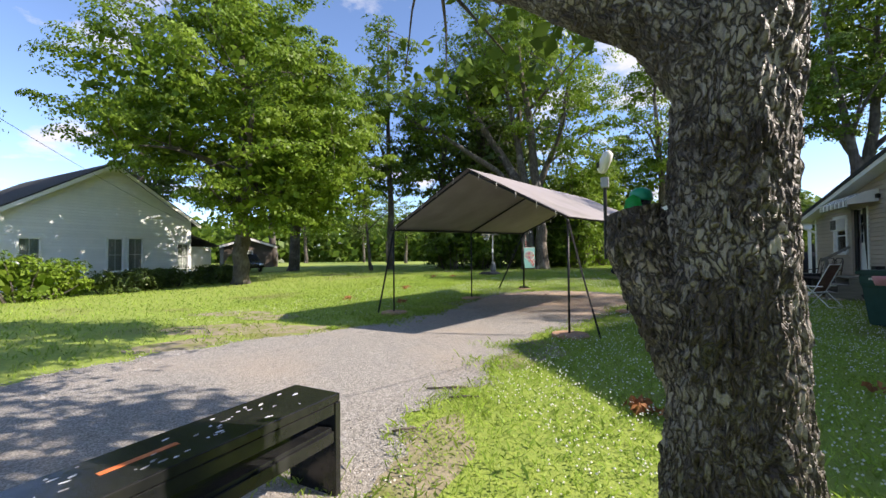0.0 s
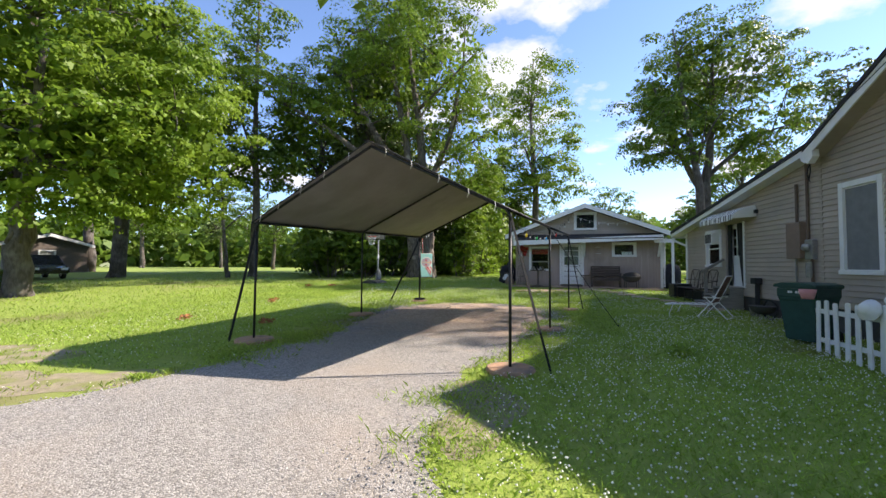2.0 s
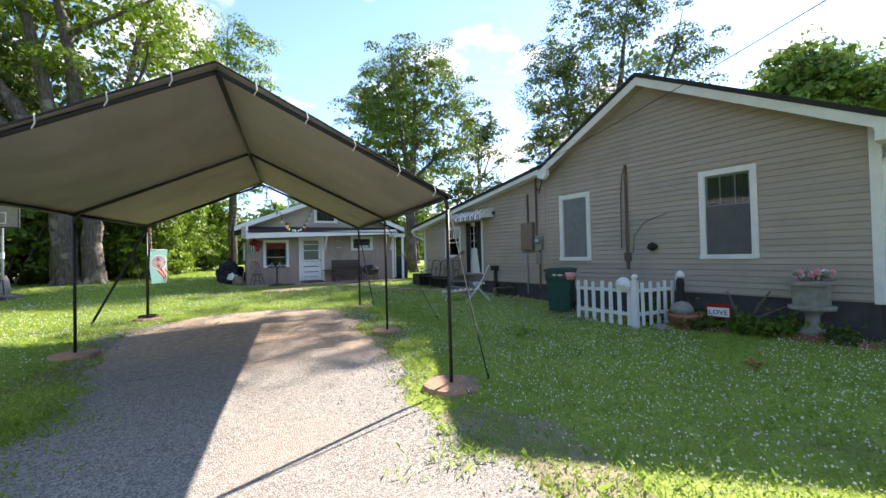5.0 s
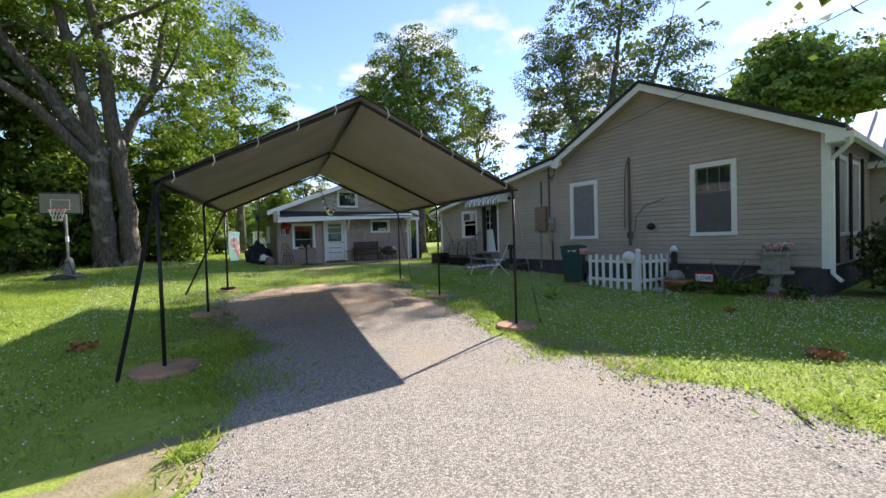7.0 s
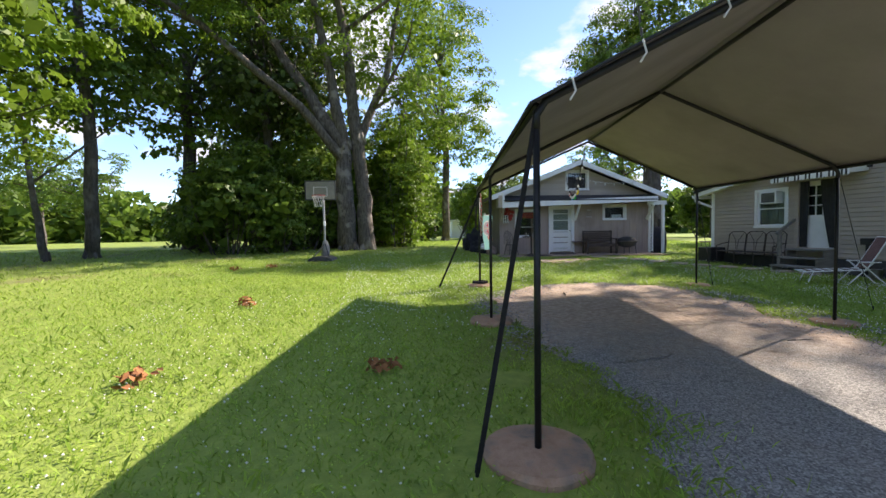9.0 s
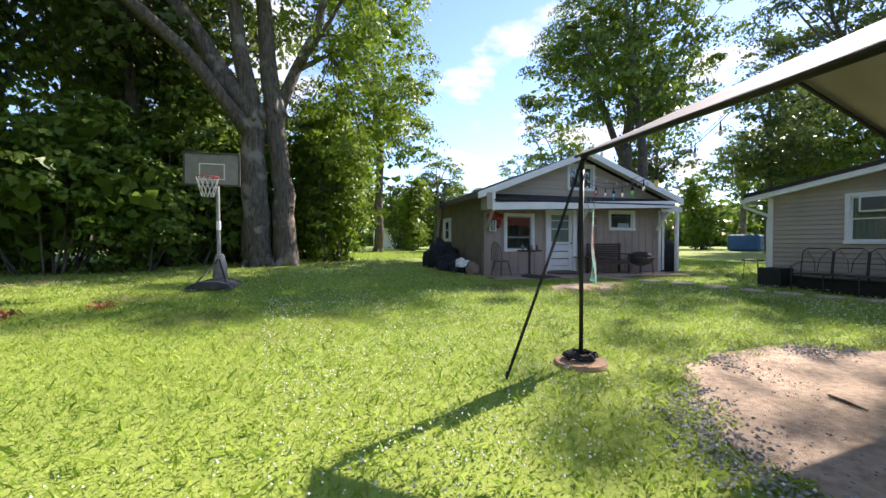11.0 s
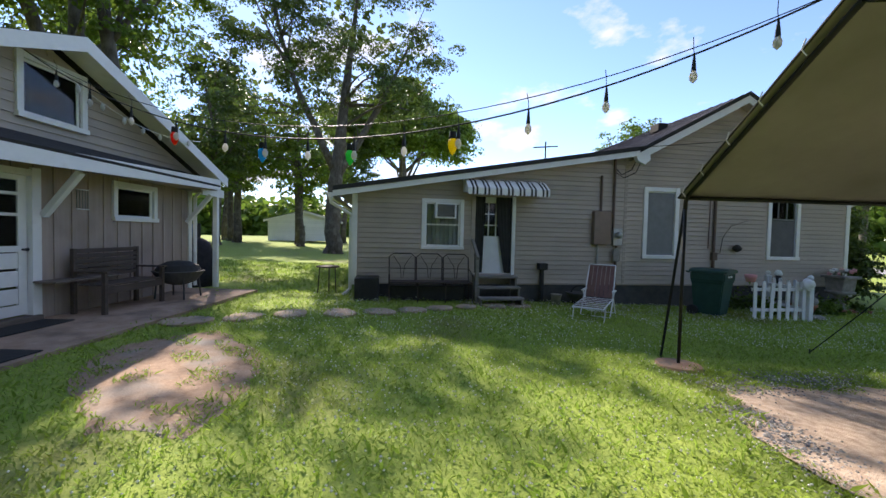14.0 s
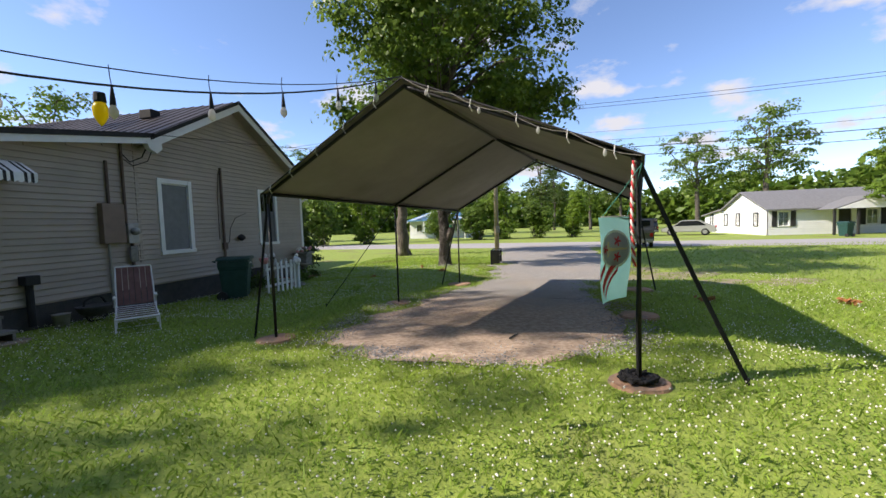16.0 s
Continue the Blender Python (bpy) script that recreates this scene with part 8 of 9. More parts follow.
for i, (k, x, y, s, r) in enumerate(((0, 30.8, 24, 0.9, 50), (1, 42, 34, 1.0, 120), (0, 22, 46, 1.0, 200), (0, 10, 52, 0.75, 30), (1, 46, 22, 1.1, 80), (0, 50, 44, 1.2, 10), (1, -3.5, 46, 0.8, 90), (0, -9, 50, 0.9, 40), (1, -13.2, 35, 1.25, 260), (1, -11.8, 30.6, 1.1, 150), (1, -9.3, 33.0, 1.3, 20), (0, -16.2, 31.6, 1.15, 75), (0, -15, 42, 1.1, 310), (1, 27, 29, 0.9, 40), (0, 35, 25, 0.9, 140), (1, 38, 32, 1.0, 190),
                                     (0, -33, 52, 0.7, 20), (0, -42, 60, 0.9, 130), (1, -52, 66, 0.9, 70), (0, -60, 58, 1.0, 220), (0, -36, 30, 1.15, 180), (1, -42, 20, 1.1, 330), (0, -44, 6, 1.0, 95), (0, -25.5, 70, 0.6, 5),
                                     (0, -27, -46, 1.0, 15), (0, -34, -43, 1.15, 75), (1, -18, -52, 0.85, 145), (0, -14, -58, 0.8, 255), (1, 2, -46, 0.9, 305), (0, 10, -50, 1.0, 35), (0, 22, -44, 1.0, 115), (0, 30, -30, 0.95, 215), (1, -5, -42, 0.8, 275), (0, 36, -8, 1.0, 165), (0, -46, -34, 0.95, 65), (1, -8, -62, 0.8, 15),
                                     (0, 4, 64, 0.8, 110), (0, 30, 62, 1.0, 170))):
    copy_thing(GEN[k], Matrix.Translation((x, y, G(y))) @ pose(0, 0, 0, 0, 0, r) @ Matrix.Diagonal((s, s, s, 1)))


def make_shrub(name, base, blobs, clumps, per, size, leaf, seed, label, category="shrub", group="", spread=0.28):
    rng = np.random.default_rng(seed)
    T = empty(name, pose(*base), label, category, group)
    cen, leaves, face = crown_points(blobs, clumps, per, spread, rng, 0.6)
    low = cen[:, 2] > 0.05
    up = leaves[:, 2] > 0.02
    deep = inner_leaves(blobs, clumps * 2, rng)
    deep = deep[deep[:, 2] > 0.1]
    leaves, face = np.concatenate([leaves[up], deep]), np.concatenate([face[up], np.zeros((len(deep), 3))])
    sizes = np.concatenate([np.full(up.sum(), size), np.full(len(deep), size * 2.8)])
    bm = bmesh.new()
    for e in cen[low][:24]:
        tube(bent((e[0] * 0.35, e[1] * 0.35, -0.05), e, rng, 0.06, 3, 0.0), [0.035, 0.025, 0.016, 0.006], 5, bm)
    part("stem", bm, "bark", T)
    link("foliage", leaf_mesh("foliage", leaves, sizes, rng, 0.4, face), leaf, T)
    return T


# thicket along the back of the lawn
TH = [make_shrub("thicket_shrub", (-12.6, 26.2, G(26)), [ell(0, 0, 2.0, 2.0, 2.2), ell(0.8, 0.6, 3.6, 1.6, 1.8), ell(-1.0, 0.6, 2.6, 1.6, 1.8)], 240, 33, 0.21, "leaf_mid", 31, "tangled dark green thicket at the lawn's edge", group="thicket", spread=0.42),
      make_shrub("thicket_shrub", (-4.4, 29.2, G(29)), [ell(0, 0, 1.5, 1.5, 1.7), ell(0.5, 0.8, 3.6, 1.5, 2.4), ell(-0.4, 0.9, 5.4, 1.3, 1.8)], 230, 34, 0.18, "leaf_maple", 37, "light green leafy growth at the lawn's edge", group="thicket", spread=0.38),
      make_shrub("thicket_shrub", (-9.8, 28.0, G(28)), [ell(0, 0, 1.6, 1.7, 1.8), ell(0.6, 0.8, 3.4, 1.8, 2.6), ell(-0.9, 0.2, 1.2, 1.5, 1.3)], 220, 33, 0.19, "leaf_mid", 32, "tangled dark green thicket at the lawn's edge", group="thicket", spread=0.40)]
for i, (k, x, y, s) in enumerate(((2, -14.2, 28.0, 0.9), (0, -11.2, 29.8, 1.15), (2, -8.4, 30.0, 1.2), (1, -5.0, 31.6, 1.1), (1, -3.9, 34.0, 1.2), (1, -3.2, 37.0, 1.2), (0, -2.6, 40.0, 1.2), (2, -6.4, 33.5, 1.3), (0, -12.4, 33.5, 1.2), (1, -1.0, 44.0, 1.2), (2, -8.8, 36.0, 1.4), (0, -10.6, 26.6, 0.8),
                                  (0, 2.5, -25.5, 0.8), (1, -0.6, -26.2, 0.9), (0, -4.2, -26.4, 0.75), (1, -7.6, -26.8, 0.7), (0, 6.5, -25.0, 0.8), (1, 14.0, -22.0, 0.9), (0, 18.0, -20.0, 1.1), (1, 36.0, 40.0, 1.2), (0, 18.0, 44.0, 1.2), (1, 5.5, 47.0, 1.0), (0, 11.0, 46.0, 1.1), (0, 27, 40, 1.2), (0, 14.5, 55.0, 1.5), (2, 21.0, 52.0, 1.5), (0, 8.0, 58.0, 1.4))):
    copy_thing(TH[k], Matrix.Translation((x, y, G(y))) @ pose(0, 0, 0, 0, 0, i * 77) @ Matrix.Diagonal((s, s, s, 1)))
# hedge before the white house
H0 = make_shrub("hedge_bush", (-20.6, 8.4, G(8.4)), [ell(0, 0, 0.45, 1.0, 0.52), ell(0.2, 0.9, 0.5, 0.9, 0.5)], 130, 46, 0.10, "leaf_dark", 33, "clipped dark green hedge bush", group="hedge", spread=0.2)
for i, (x, y) in enumerate(((-20.9, 9.9), (-21.1, 11.4), (-21.1, 12.9), (-21.0, 14.2))):
    copy_thing(H0, Matrix.Translation((x, y, G(y))) @ pose(0, 0, 0, 0, 0, i * 140 + 40))
make_shrub("bush", (-20.2, 5.6, 0.0), [ell(0, 0, 0.8, 1.3, 1.0), ell(-0.6, 1.2, 0.7, 1.1, 0.9), ell(0.3, -1.4, 1.0, 1.2, 1.1)], 200, 42, 0.13, "leaf_maple", 34, "loose light green bushes beside the hedge", spread=0.28)
# evergreen at the house's street corner
make_shrub("corner_bush", (6.75, 3.2, 0.0), [ell(0, 0, 0.9, 1.05, 0.95), ell(0.05, 0, 1.8, 0.75, 0.9), ell(0.0, 0, 2.6, 0.4, 0.6)], 260, 50, 0.11, "leaf_dark", 35, "full green bush at the house corner", spread=0.25)
make_shrub("corner_bush", (7.6, 2.2, 0.0), [ell(0, 0, 0.55, 0.7, 0.6)], 90, 46, 0.09, "leaf_dark", 36, "low dark bush at the house corner", spread=0.18)

rng = np.random.default_rng(77)
wood = []
for k in range(900):
    a = 2 * math.pi * k / 900 + rng.uniform(-0.004, 0.004)
    r = rng.uniform(95, 125)
    h = 8.5 + 3.5 * noise.noise((math.cos(a) * 6, math.sin(a) * 6, 0)) + rng.uniform(-1, 1.5)
    n = 100
    wood.append(np.array([r * math.cos(a), r * math.sin(a), 0.4]) + np.stack([rng.normal(0, 1.5, n), rng.normal(0, 1.5, n), rng.uniform(0, 1, n) ** 1.3 * h * 1.12], 1))
tagged(link("far_woods", leaf_mesh("far_woods", np.concatenate(wood), 1.75, rng), "leaf_mid"), "distant line of green woods on the horizon", "woods", kind="stuff")

# ---- the near tree with the stub and the big limb ----
def bark_trunk(path, radii, sides, seed, depth, ups):
    """A trunk skin with furrowed, blocky bark plates."""
    bm = bmesh.new()
    P = [Vector(p) for p in path]
    cum = [0]
    for a, b in zip(P, P[1:]):
        cum.append(cum[-1] + (b - a).length)
    rows = []
    n = int(cum[-1] / ups)
    for j in range(n + 1):
        s = cum[-1] * j / n
        k = max(i for i in range(len(cum) - 1) if cum[i] <= s + 1e-9)
        f = (s - cum[k]) / (cum[k + 1] - cum[k])
        c = P[k].lerp(P[k + 1], f)
        r = radii[k] + (radii[k + 1] - radii[k]) * (f * f * (3 - 2 * f))
        d = (P[k + 1] - P[k]).normalized()
        x = d.cross(Vector((0.2, 1, 0.1))).normalized()
        y = d.cross(x)
        row = []
        for i in range(sides):
            a = 2 * math.pi * i / sides
            dr = x * math.cos(a) + y * math.sin(a)
            ca, sa = math.cos(a) * r / 0.3, math.sin(a) * r / 0.3
            w = noise.noise((ca * 5, sa * 5, s * 5 + seed)) * 0.5
            dv_ = noise.voronoi((ca * 6.5 + 2.2 * w, sa * 6.5 + 2.2 * w, s * 7.5 + seed + 2.2 * w))[0]
            ridge = min(1.0, (dv_[1] - dv_[0]) * 3.2) - 0.2
            crack = 0.55 + 0.9 * noise.noise((ca * 4 + 3, sa * 4, s * 4 + seed))
            fine = noise.noise((ca * 26, sa * 26, s * 16 + seed))
            big = noise.noise((math.cos(a) * 1.2, math.sin(a) * 1.2, s * 0.8 + seed))
            row.append(bm.verts.new(c + dr * (r * (1 + 0.10 * big) + depth * (0.62 * max(-0.5, ridge) * crack + 0.42 * fine - 0.25))))
        rows.append(row)
    for a, b in zip(rows, rows[1:]):
        for i in range(sides):
            bm.faces.new((a[i], a[(i + 1) % sides], b[(i + 1) % sides], b[i]))
    bm.faces.new(rows[-1])
    return bm


def build_near_tree():
    bx, by = 0.60, 1.27
    T = empty("yard_tree", pose(bx, by, 0), "rugged yard tree with dark blocky bark and a broken stub", "tree")
    part("trunk", bark_trunk([(0, 0, -0.15), (0.0, 0, 0.3), (0, 0, 1.0), (0.0, 0, 1.7), (0.03, 0.02, 2.4), (0.1, 0.1, 3.4)], [0.36, 0.265, 0.225, 0.208, 0.215, 0.2], 200, 3.3, 0.036, 0.014), "bark_near", T)
    part("upper_trunk", bark_trunk([(0.09, 0.09, 3.3), (0.2, 0.3, 5.0), (0.2, 0.4, 8), (0.1, 0.3, 11)], [0.215, 0.17, 0.11, 0.03], 40, 3.3, 0.02, 0.08), "bark_near", T)
    part("stub", bark_trunk([(-0.08, 0.02, 0.95), (-0.20, 0.05, 1.25), (-0.31, 0.09, 1.5), (-0.34, 0.10, 1.66)], [0.16, 0.155, 0.145, 0.115], 120, 8.1, 0.04, 0.013), "bark_stub_sunlit", T, "broken-off limb stub, sunlit tan put into its bark colour")
    part("limb", bark_trunk([(0.0, 0.0, 2.1), (-0.24, -0.02, 2.42), (-0.5, -0.02, 2.58), (-0.85, 0.05, 2.82), (-1.5, 0.4, 3.3), (-2.4, 1.1, 3.9), (-3.4, 1.5, 5)], [0.18, 0.14, 0.125, 0.10, 0.08, 0.05, 0.02], 90, 5.7, 0.03, 0.018), "bark_near", T)
    rng = np.random.default_rng(51)
    # blobs at x 1.0, 2.2 and 2.5 are added boughs that shade the drive
    blobs = [ell(-1.2, 0.2, 8.6, 3.9, 3.4), ell(-3.4, 1.0, 7.6, 2.4, 2.2), ell(1.2, -0.4, 7.6, 2.4, 2.4), ell(-1.0, 0, 11.4, 3.2, 2.4), ell(-1.7, 0.9, 4.1, 1.1, 0.55), ell(-0.2, 4.4, 8.4, 2.3, 1.7), ell(2.2, 3.4, 9.0, 1.4, 1.2), ell(-1.2, 5.2, 8.6, 1.8, 1.5), ell(2.5, 2.0, 6.3, 1.6, 1.0), ell(1.0, 1.9, 6.1, 1.2, 0.8)]
    cen, leaves, face = crown_points(blobs, 860, 66, 0.5, rng, gap=-0.26)
    # hanging sprays at the limb's end
    low = [(-1.25, 1.15, 3.05), (-0.75, 1.1, 3.15), (-0.35, 0.9, 3.2), (-2.0, 1.6, 3.2), (-2.6, 1.8, 3.4)]
    high = [(-0.9, 4.1, 5.0), (-0.4, 4.5, 4.9), (-1.3, 4.6, 5.15), (0.3, 2.3, 4.75), (-0.1, 2.0, 4.85), (0.0, 3.2, 5.0), (-1.9, 4.4, 5.4)]
    extra = low + high
    ex = np.concatenate([np.array(e) + rng.normal(size=(46 if e in low else 16, 3)) * np.array([0.26, 0.26, 0.16]) for e in extra])
    bm = bmesh.new()
    for e in cen[:90]:
        j = Vector((0.15, 0.3, max(3.2, min(10, e[2] - 1.5))))
        tube(bent(j, e, rng, 0.1, 5, 0.06), [0.08, 0.065, 0.05, 0.036, 0.022, 0.01], 6, bm)
    for e in extra:
        tube(bent((-1.5, 0.4, 3.3) if e in low else (0.2, 0.35, 6.0), e, rng, 0.1, 3, 0.1), [0.02, 0.015, 0.01, 0.005], 5, bm)
    tagged(part("branchwork", bm, "bark", T), kind="stuff")
    link("crown", leaf_mesh("crown", leaves, 0.175, rng, face=face), "leaf_mid", T)
    tagged(link("leaf_spray", leaf_mesh("leaf_spray", ex, 0.11, rng), "leaf_mid", T), kind="stuff")


build_near_tree()
make_tree("yard_tree", (-30.6, -17.2, 0), [[(0, 0, -0.2, 0.2), (0.1, 0, 2.5, 0.15), (0.2, 0.1, 5, 0.09), (0.1, 0, 8, 0.03)]], [ell(0, 0, 4.6, 2.6, 1.9), ell(0.8, 0.5, 6.6, 2.4, 1.8), ell(1.6, 0.3, 3.2, 1.5, 1.0)], 170, 110, 0.45, 0.17, "leaf_maple", "bark", 44, "small light green tree before the white house", 12, 3)
make_tree("yard_tree", (4.4, -4.9, 0), [[(0, 0, -0.2, 0.40), (0.05, 0, 2.5, 0.30), (0.2, 0.1, 6, 0.22), (0, 0, 11, 0.05)]], [ell(-1.0, 0, 8.4, 2.7, 2.9), ell(-1.6, 1, 10.8, 2.4, 2.2), ell(0.2, -1, 6.8, 1.9, 1.7)], 270, 95, 0.58, 0.175, "leaf_mid", "bark_pale", 41, "yard tree beside the street", 16, 3)


# ---- grass ----
def blade_mesh(name, pos, h, w, rng):
    n = len(pos)
    a = rng.uniform(0, 2 * np.pi, n)
    sd = np.stack([np.cos(a), np.sin(a), np.zeros(n)], 1) * (w * rng.uniform(0.7, 1.3, n))[:, None]
    lean = rng.normal(size=(n, 2)) * 0.62
    hh = h * rng.uniform(0.5, 1.4, n)
    tip = pos + np.stack([lean[:, 0] * hh, lean[:, 1] * hh, hh], 1)
    mid = pos + np.stack([lean[:, 0] * hh * 0.3, lean[:, 1] * hh * 0.3, hh * 0.55], 1)
    v = np.stack([pos - sd, mid - sd * 0.9, tip, pos + sd], 1)
    return quad_mesh(name, v.reshape(-1, 3), n)


def clear_lawn(a, b):
    """True where grass grows: off the drive, the porch slab, the buildings and the bare patches."""
    if on_drive(a, b, -0.10 + 0.28 * noise.noise((a * 2.2, b * 2.2, 5))):
        return False
    if a > 5.45 and b < 17.9:
        return False
    if b > 20.6 and -1.5 < a < 7 and (b - 22.3) + 0.137 * (a + 0.07) > -1.64 and b < 30:
        return False
    ra, rb = (a - 0.5) * 0.927 + (b - 19.2) * 0.375, (b - 19.2) * 0.927 - (a - 0.5) * 0.375
    if ra ** 2 / 1.95 + rb ** 2 / 0.46 < 1 and noise.noise((a * 3, b * 3, 8)) > -0.08:
        return False
    if any((a - cx) ** 2 + (b - cy) ** 2 < 0.11 for cx, cy in CORN.values()):
        return False
    if any(((a - cx) / rx) ** 2 + ((b - cy) / ry) ** 2 < 1 and noise.noise((a * 2.4, b * 2.4, 2)) > lim for cx, cy, rx, ry, lim in ((-8.2, 6.5, 0.8, 0.5, 0.08), (-7.6, 5.0, 1.2, 0.8, 0.12), (-9.6, 6.6, 1.0, 0.6, 0.12), (-6.0, 5.6, 0.8, 0.6, -0.05))):
        return False
    # thin worn strip beside the drive
    if a < -4.4 and b < 9.5 and on_drive(a, b, 1.4) and noise.noise((a * 1.6, b * 1.6, 6)) > 0.22:
        return False
    return True


def lawn_points(rng, n, x0, x1, y0, y1, bare=0.0):
    x, y = rng.uniform(x0, x1, n), rng.uniform(y0, y1, n)
    ok = np.array([clear_lawn(a, b) for a, b in zip(x, y)])
    x, y = x[ok], y[ok]
    return np.stack([x, y, np.array([ground_z(b) for b in y]) + 0.002], 1)


def thin_out(p, rng, reach, floor):
    """Dense near the middle of the yard, thinner away from it."""
    d = np.minimum(np.hypot(np.maximum(0, np.abs(p[:, 0] + 3.5) - 5.0), np.maximum(0, np.abs(p[:, 1] - 14.5) - 5.0)), np.hypot(np.maximum(0, np.abs(p[:, 0] - 1.0) - 3.0), np.maximum(0, np.abs(p[:, 1] - 4.0) - 5.0)))
    return p[rng.uniform(0, 1, len(p)) < np.clip(1 - d / reach, floor, 1)]


def lawn_sample(rng, n, x0, x1, y0, y1, reach, floor):
    p = thin_out(np.stack([rng.uniform(x0, x1, n), rng.uniform(y0, y1, n)], 1), rng, reach, floor)
    ok = np.array([clear_lawn(a, b) for a, b in p])
    p = p[ok]
    return np.stack([p[:, 0], p[:, 1], np.array([ground_z(b) for b in p[:, 1]]) + 0.002], 1)


rng = np.random.default_rng(7)
near = lawn_sample(rng, 400000, -15, 5.45, -3, 25, 6.0, 0.05)
tagged(link("grass", blade_mesh("grass", near, 0.040, 0.0034, rng), "grass"), "short mown green grass", "grass", kind="stuff")
leafy = lawn_sample(rng, 270000, -15, 5.45, -3, 25, 5.0, 0.04)
leafy[:, 2] += rng.uniform(0.01, 0.05, len(leafy))
tagged(link("clover_leaves", leaf_mesh("clover_leaves", leafy, 0.024, rng, 1.2), "grass"), "low clover leaves in the lawn", "clover", kind="stuff")
far = np.concatenate([lawn_points(rng, 60000, -26, 5.4, -9, 32), lawn_points(rng, 25000, 5.4, 14, 17.9, 40), lawn_points(rng, 15000, -9.5, 5.4, 30, 45)])
tagged(link("grass", blade_mesh("grass", far, 0.070, 0.010, rng), "grass"), "mown grass farther off", "grass", kind="stuff")


def grass_tufts():
    """Rank tufts creeping over the ragged edge of the drive."""
    rr = np.random.default_rng(91)
    pts = []
    for x, y, r, n in ((-5.54, 5.8, 0.08, 150), (-5.3, 6.05, 0.14, 70), (-5.05, 6.9, 0.3, 500), (-5.2, 7.4, 0.35, 520), (-4.95, 8.6, 0.22, 420), (-4.7, 8.2, 0.25, 260), (-1.55, 4.6, 0.25, 260), (-1.4, 3.2, 0.25, 260), (-1.75, 5.7, 0.25, 320), (-0.75, 8.0, 0.25, 320), (0.2, 13.3, 0.2, 260), (-1.9, 1.4, 0.2, 240)):
        c = rr.normal(size=(n, 2)) * r * np.array([1.0, 0.7]) + np.array([x, y])
        pts.append(np.column_stack([c, [ground_z(b) + 0.012 for b in c[:, 1]]]))
    tagged(link("grass_tufts", blade_mesh("grass_tufts", np.concatenate(pts), 0.06, 0.0032, rr), "grass"), "bright grass tufts creeping over the gravel edge", "grass", kind="stuff")


grass_tufts()


def clover_flowers():
    p = np.concatenate([lawn_points(rng, 8500, -1.2, 5.4, 1.5, 12.5), lawn_points(rng, 8000, -7, 5.4, 12, 19.5), lawn_points(rng, 1500, -10, -5, 5, 14), lawn_points(rng, 1500, -12, -1, 19, 25)])
    p = p[[noise.noise((a * 0.6, b * 0.6, 4)) > -0.25 for a, b, c in p]]
    n = len(p)
    r = rng.uniform(0.0055, 0.0115, n)[:, None]
    base = np.array([(1, 0, 0), (0, 1, 0), (-1, 0, 0), (0, -1, 0), (0, 0, 1), (0, 0, -1)], float)
    c = p + np.array([0, 0, 1.0]) * rng.uniform(0.05, 0.09, n)[:, None]
    v = (c[:, None, :] + base[None] * r[:, None, :]).reshape(-1, 3)
    f = np.array([(0, 1, 4), (1, 2, 4), (2, 3, 4), (3, 0, 4), (1, 0, 5), (2, 1, 5), (3, 2, 5), (0, 3, 5)])
    faces = (f[None] + (np.arange(n) * 6)[:, None, None]).reshape(-1, 3)
    tagged(link("clover_flowers", poly_mesh("clover_flowers", v.tolist(), faces.tolist()), "clover"), "small white clover heads in the lawn", "clover", kind="stuff")


clover_flowers()


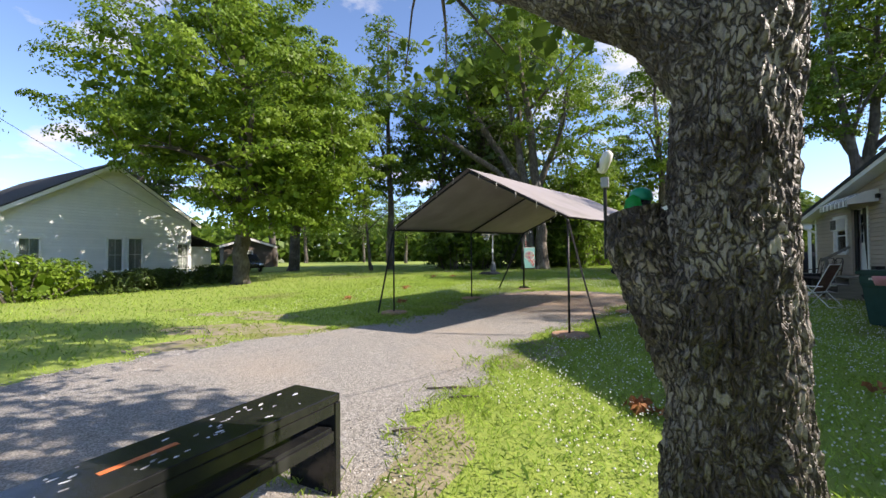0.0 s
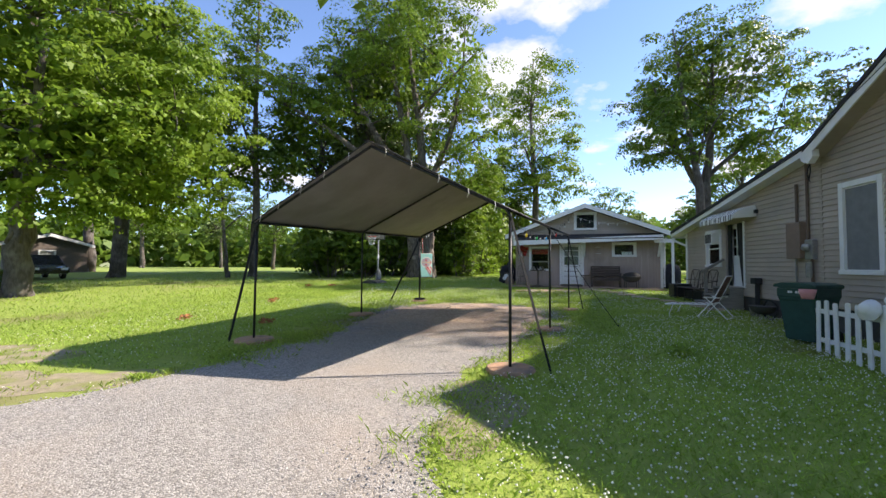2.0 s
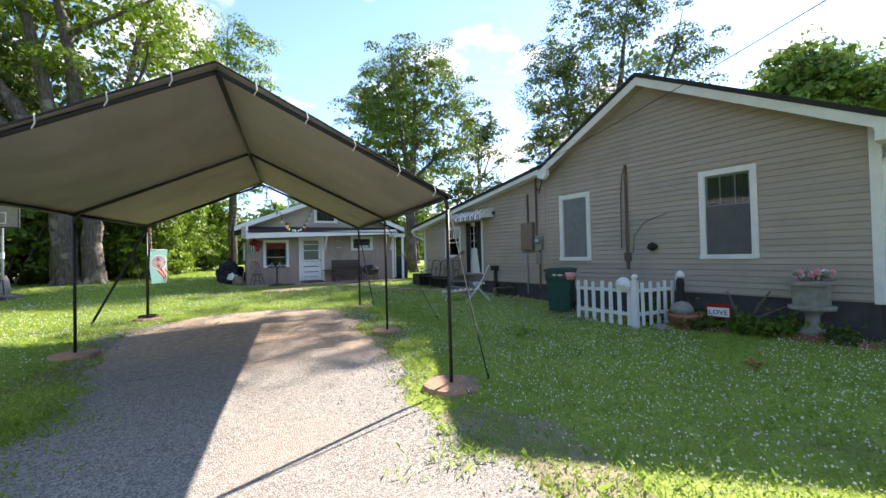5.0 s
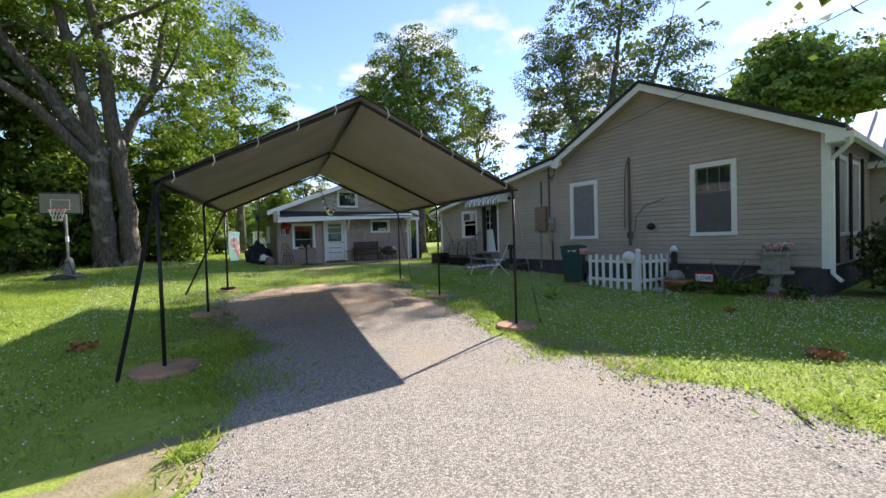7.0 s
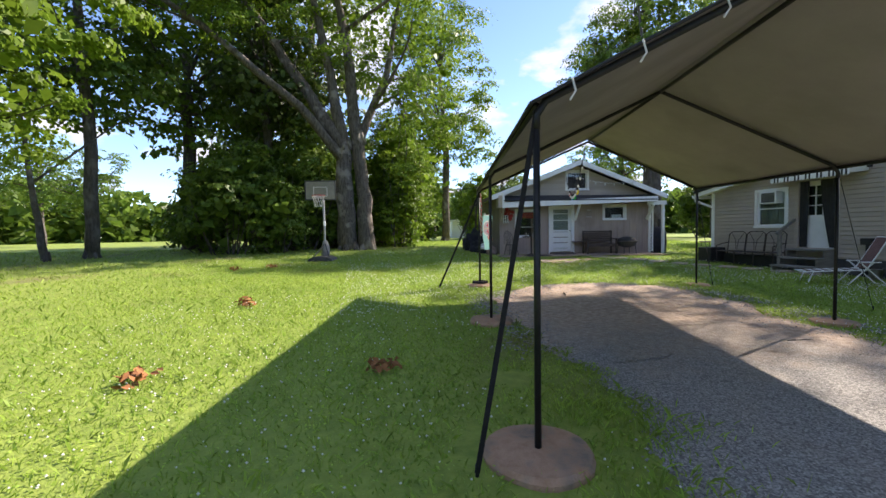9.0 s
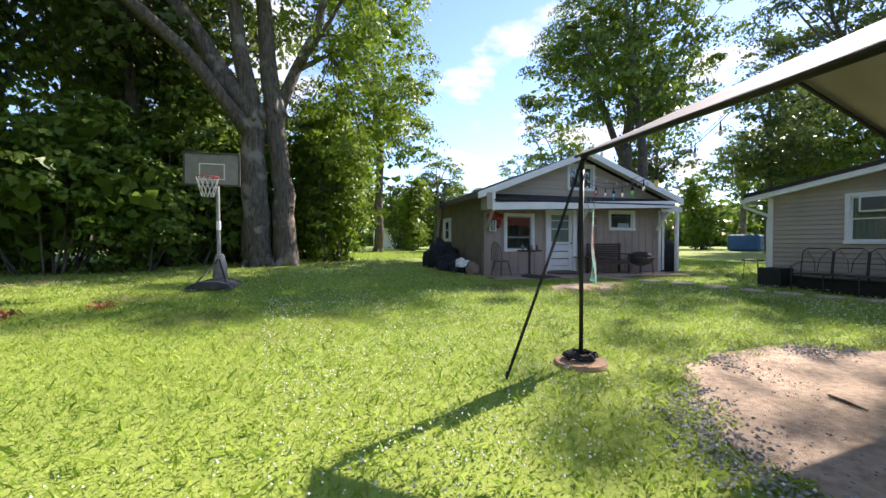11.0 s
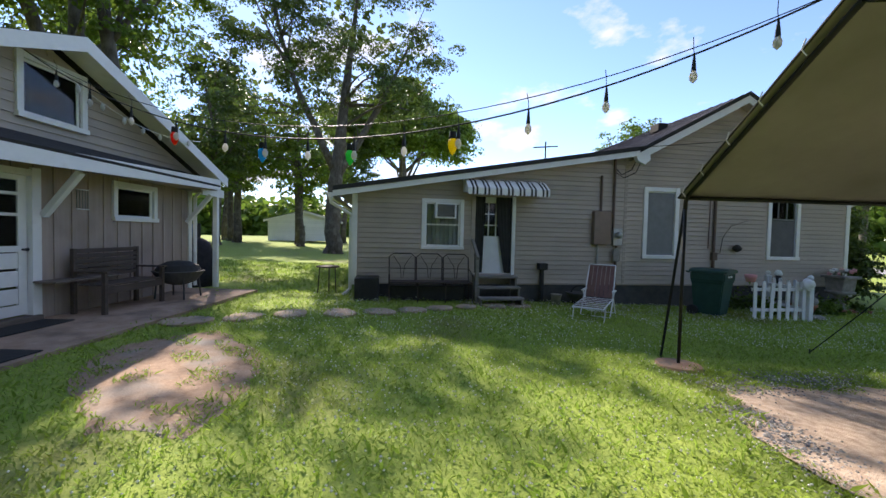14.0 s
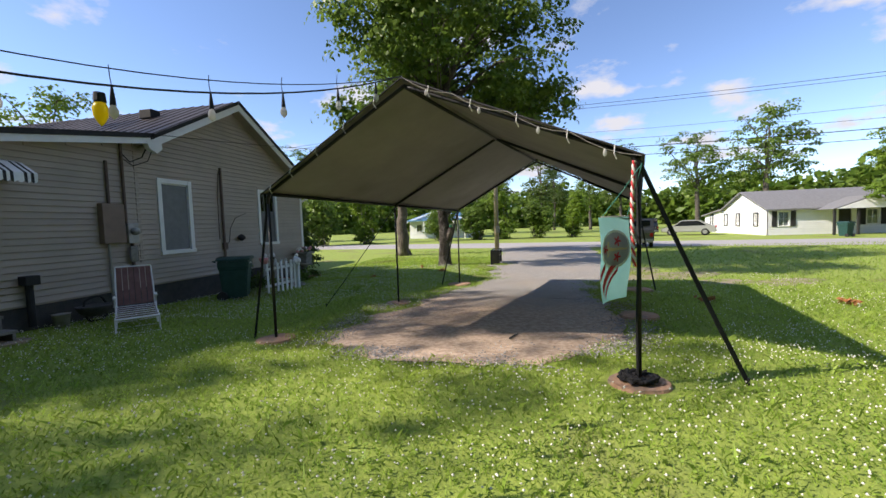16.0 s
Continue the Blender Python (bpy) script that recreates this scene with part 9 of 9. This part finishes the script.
def loose_stones():
    n = 22000
    x, y = rng.uniform(-7, 0.5, n), np.concatenate([rng.uniform(0.5, 9.5, n * 3 // 4), rng.uniform(9.5, 14.6, n - n * 3 // 4)])
    keep = np.array([on_drive(a, b, 0.12) and (b < 10.2 or noise.noise((a * 0.9, b * 0.9, 1)) > 0.12 or min(abs(a - lerp(DRIVE_L, min(b, 14.19))), abs(a - lerp(DRIVE_R, min(b, 14.19)))) < 0.5) for a, b in zip(x, y)])
    x, y = x[keep], y[keep]
    n = len(x)
    z = np.array([ground_z(b) for b in y]) + 0.016
    r = rng.uniform(0.006, 0.016, n)
    base = np.array([(1, 0, 0), (0, 1, 0), (-1, 0, 0), (0, -1, 0), (0, 0, 0.6), (0, 0, -0.6)], float)
    v = np.stack([x, y, z], 1)[:, None, :] + base[None] * r[:, None, None] * rng.uniform(0.6, 1.4, (n, 6, 1))
    f = np.array([(0, 1, 4), (1, 2, 4), (2, 3, 4), (3, 0, 4), (1, 0, 5), (2, 1, 5), (3, 2, 5), (0, 3, 5)])
    faces = (f[None] + (np.arange(n) * 6)[:, None, None]).reshape(-1, 3)
    tagged(link("gravel_stones", poly_mesh("gravel_stones", v.reshape(-1, 3).tolist(), faces.tolist()), "stone"), "loose crushed grey gravel on the drive", "gravel", kind="stuff")


loose_stones()


def border_stones():
    """Clean grey stones heaped along the ragged rim of the parking pad."""
    rim = [(-4.75, 10.0), (-4.7, 11.2), (-4.5, 12.3), (-4.35, 13.0), (-3.9, 13.6), (-3.3, 14.0), (-2.4, 14.15), (-1.5, 14.0), (-0.7, 13.85), (-0.1, 13.5), (0.12, 12.8), (0.1, 11.8), (0.0, 10.8), (-0.3, 9.6), (-0.6, 8.6), (-1.2, 7.4)]
    rr = np.random.default_rng(61)
    n = 7000
    k = rr.integers(0, len(rim) - 1, n)
    f = rr.uniform(0, 1, n)
    R = np.array(rim)
    c = R[k] + (R[k + 1] - R[k]) * f[:, None] + rr.normal(size=(n, 2)) * 0.17
    c = c[[noise.noise((a * 1.1, b * 1.1, 9)) > -0.18 + rr.uniform(-0.15, 0.15) for a, b in c]]
    n = len(c)
    z = np.array([ground_z(b) for b in c[:, 1]]) + 0.02
    r = rr.uniform(0.008, 0.021, n)
    base = np.array([(1, 0, 0), (0, 1, 0), (-1, 0, 0), (0, -1, 0), (0, 0, 0.6), (0, 0, -0.6)], float)
    v = np.concatenate([c, z[:, None]], 1)[:, None, :] + base[None] * r[:, None, None] * rr.uniform(0.55, 1.4, (n, 6, 1))
    f = np.array([(0, 1, 4), (1, 2, 4), (2, 3, 4), (3, 0, 4), (1, 0, 5), (2, 1, 5), (3, 2, 5), (0, 3, 5)])
    faces = (f[None] + (np.arange(n) * 6)[:, None, None]).reshape(-1, 3)
    tagged(link("gravel_stones", poly_mesh("gravel_stones", v.reshape(-1, 3).tolist(), faces.tolist()), "stone"), "pale grey stones along the rim of the dirt pad", "gravel", kind="stuff")


border_stones()
